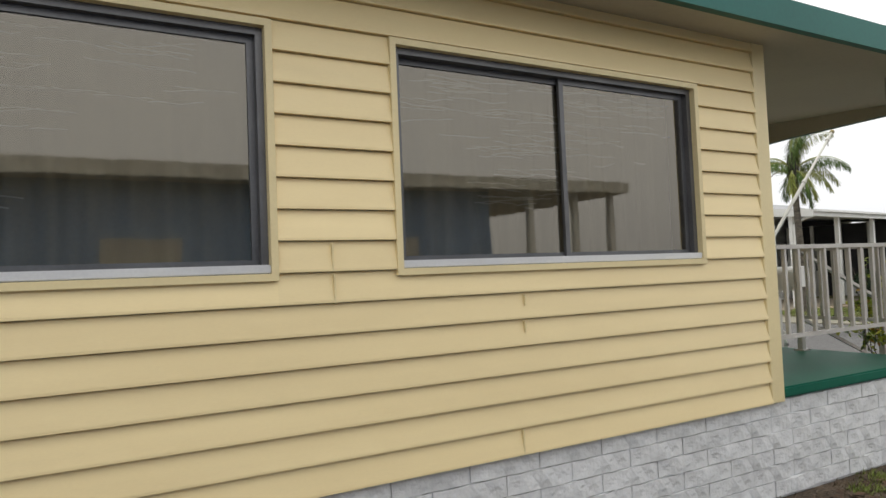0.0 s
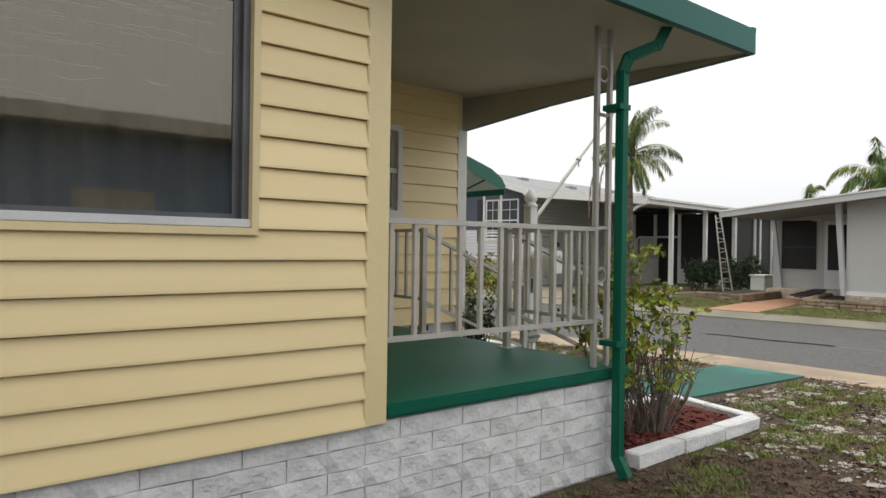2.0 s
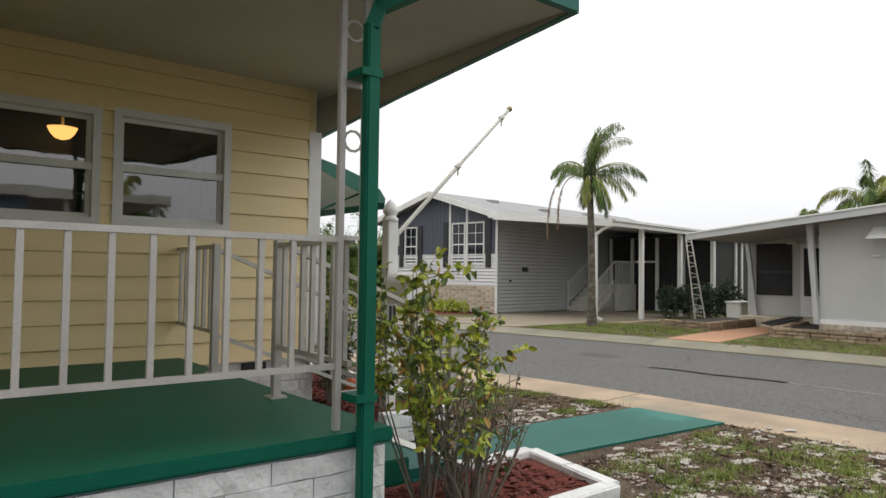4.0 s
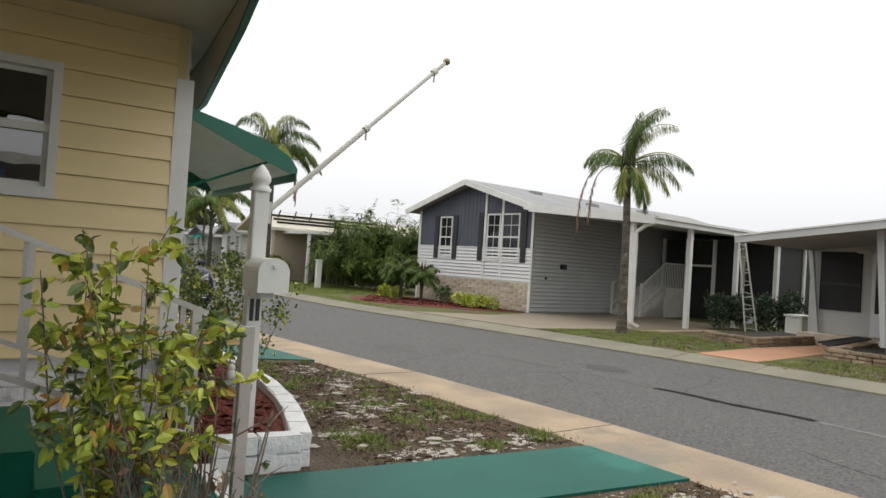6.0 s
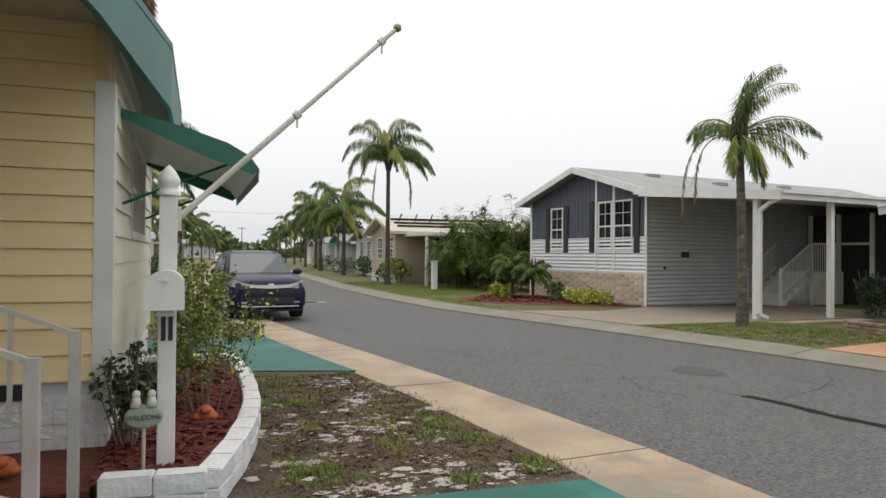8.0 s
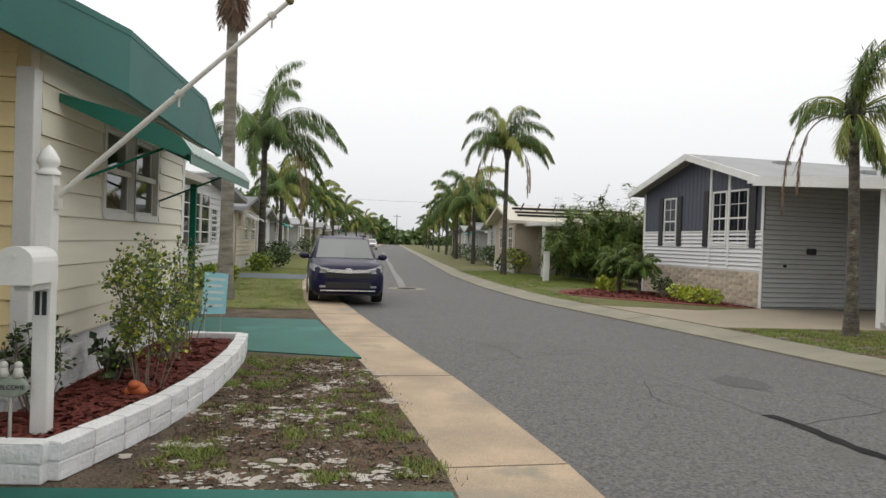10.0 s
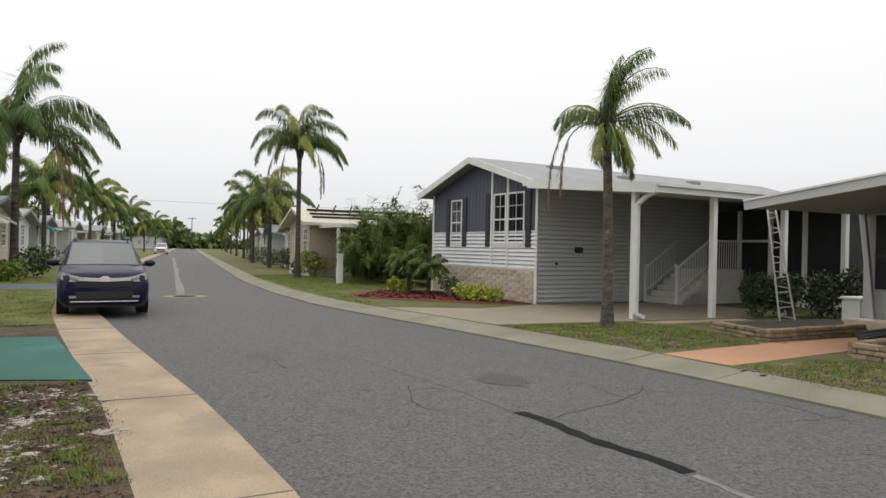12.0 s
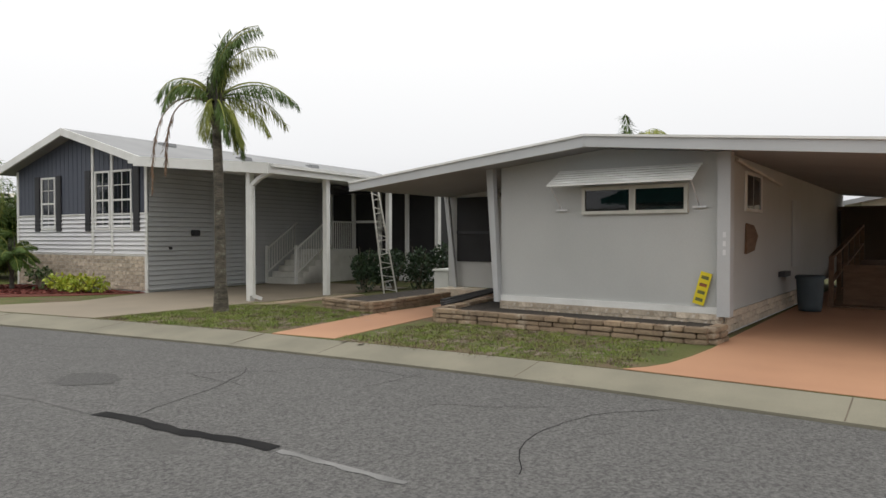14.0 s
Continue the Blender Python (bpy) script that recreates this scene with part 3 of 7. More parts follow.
# the lit lamp inside, seen through the porch window
lamp = thing("ceiling_lamp", None, "warm lit glass bowl lamp hanging indoors", "lamp")
EMIT = bpy.data.materials.new("warm_bulb")
EMIT.use_nodes = True
pe = EMIT.node_tree.nodes["Principled BSDF"]
pe.inputs["Base Color"].default_value = (0.9, 0.7, 0.4, 1)
pe.inputs["Emission Color"].default_value = (1.0, 0.50, 0.13, 1)
pe.inputs["Emission Strength"].default_value = 1.9
bm = B()
prof = [(0.015, -0.105), (0.06, -0.09), (0.095, -0.05), (0.12, 0.0)]
rows = [[(r * math.cos(a * math.tau / 24), r * math.sin(a * math.tau / 24), z) for a in range(25)] for r, z in prof]
sheet(bm, rows)
part("shade", bm, EMIT, lamp, "glowing amber glass bowl", smooth=True)
part("stem", tube(B(), (0, 0, 0), (0, 0, 0.5), 0.012), GREYMET, lamp)
lamp.location = (5.17, 6.55, 2.66)
# ceiling and back wall carry the room's dimness in their colour
wall_box("ceiling_room", [(CX, BY + 0.14, 3.18, FX - 0.14, NY - 0.14, 3.2)], ROOMDARK, "ceiling of the front room, room shade put into its colour")
wall_box("partition", [(CX, BY + 1.6, 0.6, FX - 0.9, BY + 1.66, 3.18)], ROOMDARK, "back wall of the front room, room shade put into its colour")

# ---- porch railing, posts, downpipe ----


def railing(name, a, b, top, bottom, n, label, w=0.025, slope=0.0, post=0.0):
    """Top and bottom rail from a to b (x, y), balusters between; slope lowers the far end."""
    t = thing(name, None, label, "railing", "porch railings")
    a3, b3 = Vector((*a, 0)), Vector((*b, -slope))
    up = Vector((0, 0, top))
    lo = Vector((0, 0, bottom))
    part("top_rail", bar(B(), a3 + up, b3 + up, w * 1.5, w * 1.1), GREYMET, t)
    part("bottom_rail", bar(B(), a3 + lo, b3 + lo, w, w * 1.1), GREYMET, t)
    for k in range(n):
        p = a3.lerp(b3, (k + 0.5) / n)
        bm = B()
        box(bm, p.x - 0.012, p.y - 0.012, p.z + bottom + 0.01, p.x + 0.012, p.y + 0.012, p.z + top - 0.01)
        part("baluster", bm, GREYMET, t)
    return t


def newel(t, x, y, z0, z1, w=0.05):
    part("post", box(B(), x - w / 2, y - w / 2, z0, x + w / 2, y + w / 2, z1, 0.003), GREYMET, t)
    part("base_plate", box(B(), x - w, y - w, z0, x + w, y + w, z0 + 0.012), GREYMET, t)


rl = railing("porch_railing", (CX + 0.007, WY + 0.07), (5.72, WY + 0.07), 1.60, 1.0, 11, "weathered grey metal railing along the porch edge")
re_ = railing("porch_railing", (5.82, WY + 0.1), (5.86, 3.66), 1.60, 1.0, 7, "weathered grey metal railing at the porch end")
newel(re_, 5.86, 3.69, FLOOR, 1.63)
rb = railing("porch_railing", (5.9, 4.84), (5.96, BY - 0.03), 1.62, 1.0, 6, "weathered grey metal railing beside the steps")
newel(rb, 5.9, 4.81, FLOOR, 1.64)
for yy, n in ((3.69, 2), (4.81, 2)):
    rs = railing("stair_railing", (5.9, yy), (7.2, yy), 1.60, 0.98, n, "sloping weathered metal handrail of the porch steps", slope=0.52)
    newel(rs, 7.2, yy, 0.0, 1.1, 0.06)

col = thing("porch_column", None, "twin slim grey metal bars of a porch roof column", "column")
for x in (5.73, 5.86):
    part("column_bar", box(B(), x - 0.016, WY + 0.05, FLOOR, x + 0.016, WY + 0.082, 2.92, 0.002), GREYMET, col)
for z in (1.3, 2.08, 2.62):
    bm = B()
    for k in range(10):
        a0, a1 = k * math.tau / 10, (k + 1) * math.tau / 10
        bar(bm, (5.795 + 0.05 * math.cos(a0), WY + 0.066, z + 0.05 * math.sin(a0)), (5.795 + 0.05 * math.cos(a1), WY + 0.066, z + 0.05 * math.sin(a1)), 0.008, 0.012)
    part("scroll", bm, GREYMET, col)
for z in (0.86, 1.6, 2.34, 2.8):
    part("cross_bar", box(B(), 5.746, WY + 0.056, z, 5.844, WY + 0.074, z + 0.02), GREYMET, col)

pipe = thing("downpipe", None, "dark green painted metal downpipe at the porch corner", "downpipe")
px, py = 5.80, WY - 0.08
part("pipe", box(B(), px - 0.035, py - 0.03, 0.12, px + 0.035, py + 0.03, 2.62, 0.008), GREEN, pipe)
bm = B()
pts = [(px, py, 2.6), (px + 0.03, py - 0.02, 2.7), (px + 0.17, py - 0.14, 2.78), (px + 0.22, py - 0.19, 2.92)]
for a, b in zip(pts, pts[1:]):
    bar(bm, a, b, 0.065, 0.065)
    bmesh.ops.create_uvsphere(bm, u_segments=8, v_segments=6, radius=0.04, matrix=Matrix.Translation(b))
part("elbow", bm, GREEN, pipe, smooth=False)
part("foot", bar(B(), (px, py, 0.14), (px + 0.015, py - 0.06, 0.02), 0.07, 0.06), GREEN, pipe)
for z in (0.85, 2.36):
    part("bracket", box(B(), px - 0.07, py - 0.036, z, px + 0.042, py + 0.1, z + 0.035), GREEN, pipe)

# ---- window awning at the front ----
awn = thing("window_awning", None, "green and white striped metal window awning", "awning")
prof = [(7.29, 2.68), (7.75, 2.57), (8.1, 2.46), (8.28, 2.36), (8.36, 2.25)]
y0, y1 = 6.3, 9.4
nrib = 40
STRIPE = mat("white_awning_stripe", (0.62, 0.68, 0.66), (0.52, 0.58, 0.56), 2, 60, 0.4, 0.05)
AWNG = mat("green_awning_metal", (0.01, 0.14, 0.09), (0.008, 0.11, 0.075), 2, 60, 0.35, 0.05)
for k in range(nrib):
    ya, yb = y0 + (y1 - y0) * k / nrib, y0 + (y1 - y0) * (k + 1) / nrib
    lift = 0.012 if k % 2 else 0.0
    bm = B()
    prism(bm, [(x, z + lift) for x, z in prof] + [(x, z + lift - 0.012) for x, z in prof[::-1]], 1, ya, yb)
    part("slat", bm, AWNG if k % 2 == 0 else STRIPE, awn)
bm = B()
prism(bm, [(x, z + 0.015) for x, z in prof] + [(8.3, 2.22), (7.9, 2.36), (7.29, 2.62)], 1, y0 - 0.012, y0 - 0.002)
part("end_panel", bm, AWNG, awn)
bm = B()
prism(bm, [(x, z + 0.015) for x, z in prof] + [(8.3, 2.22), (7.9, 2.36), (7.29, 2.62)], 1, y1 + 0.002, y1 + 0.012)
part("end_panel", bm, AWNG, awn)
part("valance", box(B(), 8.345, y0, 2.16, 8.355, y1, 2.262), AWNG, awn)
bm = B()
prism(bm, [(x - 0.01, z - 0.016) for x, z in prof] + [(x - 0.01, z - 0.02) for x, z in prof[::-1]], 1, y0 + 0.01, y1 - 0.01)
part("underside", bm, STRIPE, awn, "pale ribbed underside")
for yy in (6.5, 9.2):
    part("strut", tube(B(), (7.28, yy, 1.95), (8.2, yy, 2.36), 0.012), GREEN, awn)

# ---- planters ----


def border(t, pts, h, w, z0=0.0, courses=2, unit=0.4):
    """A low wall of blocks along a line of points, each block a piece."""
    segs = []
    for (xa, ya), (xb, yb) in zip(pts, pts[1:]):
        L = math.hypot(xb - xa, yb - ya)
        n = max(1, round(L / unit))
        for k in range(n):
            segs.append(((xa + (xb - xa) * k / n, ya + (yb - ya) * k / n), (xa + (xb - xa) * (k + 1) / n, ya + (yb - ya) * (k + 1) / n)))
    rnd = random.Random(len(pts))
    ch = h / courses
    for c in range(courses):
        for (xa, ya), (xb, yb) in segs:
            d = Vector((xb - xa, yb - ya, 0))
            L = d.length
            bm = B()
            off = 0.5 * L if (c % 2 and len(segs) > 2) else 0.0
            box(bm, -L / 2 + 0.003, -w / 2, 0.002, L / 2 - 0.003, w / 2, ch - 0.002, 0.008)
            for v in bm.verts:
                v.co += Vector((0, rnd.uniform(-1, 1), rnd.uniform(-0.5, 0.5))) * 0.006
            ob = part("block", bm, BLOCK, t)
            ob.matrix_basis = pose((xa + xb) / 2, (ya + yb) / 2, z0 + ch * c, 0, 0, math.degrees(math.atan2(d.y, d.x)))


pl1 = thing("planter", None, "low white block planter with red mulch by the porch", "planter", kind="structure")
border(pl1, [(6.05, 2.68), (7.76, 2.70), (7.95, 3.62), (7.2, 3.62)], 0.11, 0.12, courses=1, unit=0.6)
part("mulch", slab(B(), [(5.96, 2.72), (7.72, 2.74), (7.9, 3.58), (5.96, 3.58)], 0.0, 0.06), MULCH, pl1, "red wood mulch")
pl2 = thing("planter", None, "curved white block planter with red mulch before the house", "planter", kind="structure")
PL2 = [(7.34, 4.78), (7.94, 4.72), (8.12, 5.35), (8.26, 6.0), (8.35, 6.7), (8.39, 7.5), (8.39, 8.3), (8.35, 9.05), (8.28, 9.68), (7.3, 9.74)]
border(pl2, PL2, 0.25, 0.15)
part("mulch", slab(B(), [(7.27, 5.0), (7.32, 4.84), (7.9, 4.8)] + [(x - 0.06, y) for x, y in PL2[2:9]] + [(7.3, 9.68), (7.27, 9.6)], 0.0, 0.17), MULCH, pl2, "red wood mulch")
part("mulch", slab(B(), [(6.95, 4.86), (7.28, 4.86), (7.28, BY), (6.0, BY), (6.0, 4.86)], 0.0, 0.14), MULCH, pl2, "red wood mulch")

CHIP = mat("mulch_chip", (0.20, 0.045, 0.03), (0.10, 0.025, 0.02), 20, 60, 0.9, 0.2)


def chips(name, inside, n, z, seed, material, size, label, cat):
    rnd = random.Random(seed)
    vs, fs = [], []
    while len(fs) < n:
        p = inside(rnd)
        if not p:
            continue
        x, y = p
        a, L, w, tilt = rnd.random() * math.tau, size * rnd.uniform(0.5, 1.4), size * rnd.uniform(0.12, 0.4), rnd.uniform(-0.4, 0.4)
        c, s_ = math.cos(a), math.sin(a)
        i = len(vs)
        zz = z + rnd.uniform(0.002, 0.012)
        for u, v in ((-L, -w), (L, -w), (L * 0.8, w), (-L * 0.9, w)):
            vs.append((x + c * u - s_ * v, y + s_ * u + c * v, zz + u * tilt * 0.4 + v * 0.5 + abs(tilt) * L * 0.4))
        fs.append((i, i + 1, i + 2, i + 3))
    me = bpy.data.meshes.new(name)
    me.from_pydata(vs, [], fs)
    me.materials.append(material)
    return tagged(new(name, me), label, cat, kind="stuff")


def in_pl1(r):
    return (r.uniform(6.1, 7.72), r.uniform(2.76, 3.56))


def in_pl2(r):
    y = r.uniform(4.86, 9.6)
    return (r.uniform(7.3, float(np.interp(y, [4.8, 6, 7.5, 9, 9.7], [7.8, 8.12, 8.25, 8.2, 8.1]))), y)


chips("mulch_chips", in_pl1, 1500, 0.06, 1, CHIP, 0.035, "loose red mulch chips in the small planter", "mulch")
chips("mulch_chips", in_pl2, 4500, 0.17, 2, CHIP, 0.035, "loose red mulch chips in the curved planter", "mulch")

# ---- mailbox, flagpole, garden ornaments ----
mb = thing("mailbox_post", None, "white vinyl mailbox post with a pointed finial", "mailbox post")
mx_, my_ = 7.685, 5.2
part("post", box(B(), mx_ - 0.055, my_ - 0.055, 0.15, mx_ + 0.055, my_ + 0.055, 1.93, 0.006), WHITE, mb)
bm = B()
pf = [(0.075, 1.93), (0.078, 1.955), (0.058, 1.965), (0.055, 1.985), (0.072, 2.01), (0.07, 2.04), (0.045, 2.09), (0.02, 2.12), (0.002, 2.135)]
sheet(bm, [[(mx_ + r * math.cos(a * math.tau / 16), my_ + r * math.sin(a * math.tau / 16), z) for a in range(17)] for r, z in pf])
bmesh.ops.recalc_face_normals(bm, faces=bm.faces[:])
part("finial", bm, WHITE, mb, smooth=True)
part("arm", box(B(), mx_ - 0.05, my_ - 0.32, 1.16, mx_ + 0.05, my_ - 0.056, 1.21, 0.004), WHITE, mb)
for dx in (-0.022, 0.022):
    part("slot", box(B(), mx_ + dx - 0.014, my_ - 0.062, 0.98, mx_ + dx + 0.014, my_ - 0.0555, 1.14), SHUT, mb, "dark decorative slot")
box_ = thing("mailbox", None, "white rounded letter box on the post arm", "mailbox")
prof = [(-0.105, 0.0), (0.105, 0.0), (0.105, 0.14)] + [(0.105 * math.cos(a * math.pi / 10), 0.14 + 0.095 * math.sin(a * math.pi / 10)) for a in range(1, 10)] + [(-0.105, 0.14)]
part("body", prism(B(), [(mx_ + u, 1.212 + v) for u, v in prof], 1, my_ - 0.42, my_ - 0.06), WHITE, box_)
part("door", prism(B(), [(mx_ + u * 1.05, 1.207 + v * 1.03) for u, v in prof], 1, my_ - 0.437, my_ - 0.421), WHITE, box_)
part("knob", box(B(), mx_ - 0.012, my_ - 0.455, 1.38, mx_ + 0.012, my_ - 0.436, 1.40), WHITE, box_)

fp = thing("flagpole", None, "bare white flagpole slanting from the mailbox post", "flagpole")
f0, f1 = Vector((7.74, 5.205, 1.78)), Vector((9.24, 5.24, 3.235))
part("pole", tube(B(), f0, f0.lerp(f1, 0.5), 0.021, 10), OFFW, fp)
part("pole", tube(B(), f0.lerp(f1, 0.5), f1, 0.017, 10), OFFW, fp)
BRASS = mat("tarnished_brass", (0.32, 0.27, 0.13), (0.2, 0.17, 0.09), 5, 50, 0.4, 0.1, metal=0.8)
bm = B()
bmesh.ops.create_uvsphere(bm, u_segments=12, v_segments=8, radius=0.032, matrix=Matrix.Translation(f1 + Vector((0.015, 0, 0.015))))
part("ball_finial", bm, BRASS, fp, "tarnished brass ball", smooth=True)
for k in (0.52, 0.93):
    p = f0.lerp(f1, k)
    d = (f1 - f0).normalized() * 0.02
    part("collar", tube(B(), p - d, p + d, 0.03, 10), OFFW, fp)
    part("clip", bar(B(), p, p + Vector((0.0, 0.0, -0.09)), 0.012, 0.012), GREYMET, fp)
part("bracket", box(B(), 7.741, 5.165, 1.70, 7.765, 5.245, 1.86), OFFW, fp)

ws = thing("welcome_sign", None, "small oval stone welcome sign with two figures", "garden sign")
bm = B()
bmesh.ops.create_uvsphere(bm, u_segments=20, v_segments=10, radius=1.0, matrix=pose(7.56, 5.03, 0.52) @ Matrix.Diagonal((0.115, 0.022, 0.075, 1)))
STONEG = mat("grey_green_stone", (0.36, 0.40, 0.34), (0.25, 0.28, 0.24), 12, 60, 0.85, 0.5)
part("plaque", bm, STONEG, ws, smooth=True)
part("stake", tube(B(), (7.56, 5.035, 0.1), (7.56, 5.035, 0.46), 0.012), GREYMET, ws)
for dx in (-0.045, 0.045):
    bm = B()
    tube(bm, (7.56 + dx, 5.03, 0.585), (7.56 + dx, 5.03, 0.645), 0.036, 10, 0.022)
    bmesh.ops.create_uvsphere(bm, u_segments=10, v_segments=8, radius=0.026, matrix=Matrix.Translation((7.56 + dx, 5.03, 0.662)))
    part("figure", bm, OFFW, ws, "small pale figure", smooth=True)
fc = bpy.data.curves.new("word", "FONT")
fc.body, fc.size, fc.extrude, fc.align_x = "WELCOME", 0.042, 0.001, "CENTER"
wo = new("lettering", fc)
wo.matrix_basis = pose(7.56, 5.004, 0.505, 90, 0, 0)
wo.data.materials.append(SHUT)
dg = bpy.context.evaluated_depsgraph_get()
wme = bpy.data.meshes.new_from_object(wo.evaluated_get(dg))
wmx = wo.matrix_basis.copy()
bpy.data.objects.remove(wo)
wo = new("lettering", wme)
wo.matrix_basis, wo.parent = wmx, ws

ORANGE = mat("orange_terracotta", (0.55, 0.14, 0.04), (0.4, 0.1, 0.035), 10, 50, 0.7, 0.4)
for x, y in ((7.95, 6.35), (6.75, 5.25)):
    pot = thing("garden_frog", None, "small orange terracotta garden ornament on mulch", "ornament")
    bm = B()
    for dx, dy, dz, r in ((0, 0, 0.05, 0.08), (0.0, -0.07, 0.1, 0.05), (-0.06, -0.02, 0.03, 0.045), (0.06, -0.02, 0.03, 0.045)):
        bmesh.ops.create_icosphere(bm, subdivisions=2, radius=r, matrix=Matrix.Translation((x + dx, y + dy, 0.17 + dz)) @ Matrix.Diagonal((1, 1, 0.8, 1)))
    part("body", bm, ORANGE, pot, smooth=True)

sg = thing("yard_sign", None, "pale blue plastic yard sign on thin legs", "sign")
BLUES = mat("pale_blue_sign", (0.25, 0.52, 0.60), (0.32, 0.58, 0.64), 3, 30, 0.5, 0.0)
part("panel", box(B(), -0.3, -0.006, 0.35, 0.3, 0.006, 0.98), BLUES, sg)
for k in range(5):
    part("text_bar", box(B(), -0.22, -0.009, 0.46 + 0.1 * k, 0.22 - 0.05 * (k % 2), -0.0065, 0.5 + 0.1 * k), STRIPE, sg, "pale line of lettering")
for x in (-0.2, 0.2):
    part("leg", tube(B(), (x, 0, 0), (x, 0, 0.36), 0.006), GREYMET, sg)
sg.matrix_basis = pose(7.62, 10.95, 0.0, 0, 5, 66)

gp = thing("carport_post", None, "dark green carport post on the driveway", "post")
part("shaft", box(B(), 6.58, 13.72, 0.06, 6.69, 13.83, 2.5, 0.006), GREEN, gp)
part("base", box(B(), 6.53, 13.67, 0.0, 6.74, 13.88, 0.06, 0.004), SHUT, gp)
cr = tagged(part("carport_roof", box(B(), 0.0, NY + 0.02, 2.5, 6.9, 14.0, 2.62), SOFFIT), "flat pale carport roof beside the house", "roof", kind="structure")

# ---- foliage ----


def leaf_mesh(name, leaves, material, parent=None, label="", fine=False):
    """leaves: (base, direction, side, length, width); each a folded diamond."""
    vs, fs = [], []
    for p, d, sd, L, w in leaves:
        i = len(vs)
        up = d.cross(sd) * (w * 0.25)
        if fine:
            dr = Vector((0, 0, -0.18 * L))
            vs += [p, p + d * (L * 0.5) - up * 0.6 + dr * 0.25, p + d * L + dr]
            for q, ww in ((0.22, 0.72), (0.52, 1.0), (0.82, 0.6)):
                for s_ in (1, -1):
                    vs.append(p + d * (L * q) + sd * (w * ww * s_) + up * ww + dr * q * q)
            fs += [(i, i + 3, i + 5, i + 1), (i, i + 1, i + 6, i + 4), (i + 1, i + 5, i + 7, i + 2), (i + 1, i + 2, i + 8, i + 6)]
            continue
        vs += [p, p + d * (L * 0.45) + sd * w + up, p + d * L, p + d * (L * 0.45) - sd * w + up]
        fs += [(i, i + 1, i + 2), (i, i + 2, i + 3)]
    me = bpy.data.meshes.new(name)
    me.from_pydata([tuple(v) for v in vs], [], fs)
    me.materials.append(material)
    ob = new(name, me)
    ob.parent = parent
    if label:
        ob["label"] = label
    return ob


def rand_dir(r):
    v = Vector((r.gauss(0, 1), r.gauss(0, 1), r.gauss(0, 1)))
    return v.normalized()


def frond_leaves(pts, length, rnd, n=34, droop=0.6, width=0.016, spread=1.0):
    out = []
    m = len(pts) - 1
    n = int(n * 1.7)
    for k in range(n):
        if rnd.random() < 0.14:
            continue
        u = 0.14 + 0.86 * k / (n - 1)
        q = min(int(u * m), m - 1)
        p = pts[q].lerp(pts[q + 1], u * m - q)
        t = (pts[q + 1] - pts[q]).normalized()
        side = t.cross(Vector((0, 0, 1)))
        side = side.normalized() if side.length > 0.05 else Vector((1, 0, 0))
        nrm = side.cross(t)
        L = length * (0.35 + 0.75 * math.sin(math.pi * min(1, u * 0.86 + 0.1))) * rnd.uniform(0.85, 1.1)
        for s_ in (-1, 1):
            d = (side * s_ * spread + t * rnd.uniform(0.35, 0.8) + nrm * rnd.uniform(-0.35, 0.7) + Vector((0, 0, -droop * rnd.uniform(0.35, 1.4)))).normalized()
            w = d.cross(Vector((rnd.uniform(-.3, .3), rnd.uniform(-.3, .3), 1)))
            out.append((p, d, w.normalized() if w.length > 0.01 else t, L, width))
    return out


def frond_path(az, elev, L, wind, gravity, n=9):
    p, d = Vector((0, 0, 0)), Vector((math.cos(az) * math.cos(elev), math.sin(az) * math.cos(elev), math.sin(elev)))
    pts = [p.copy()]
    for k in range(n):
        p = p + d * (L / n)
        pts.append(p.copy())
        d = (d + Vector((wind[0], wind[1], -gravity)) * (0.6 + k / n)).normalized()
    return pts


def stalk(bm, pts, r0, r1, seg=5):
    rows = []
    for k, p in enumerate(pts):
        t = (pts[min(k + 1, len(pts) - 1)] - pts[max(k - 1, 0)]).normalized()
        a = t.cross(Vector((0.3, 0.2, 1)))
        a = a.normalized() if a.length > 0.01 else Vector((1, 0, 0))
        b = t.cross(a)
        r = r0 + (r1 - r0) * k / (len(pts) - 1)
        rows.append([p + (a * math.cos(i * math.tau / seg) + b * math.sin(i * math.tau / seg)) * r for i in range(seg + 1)])
    sheet(bm, rows)
    return bm


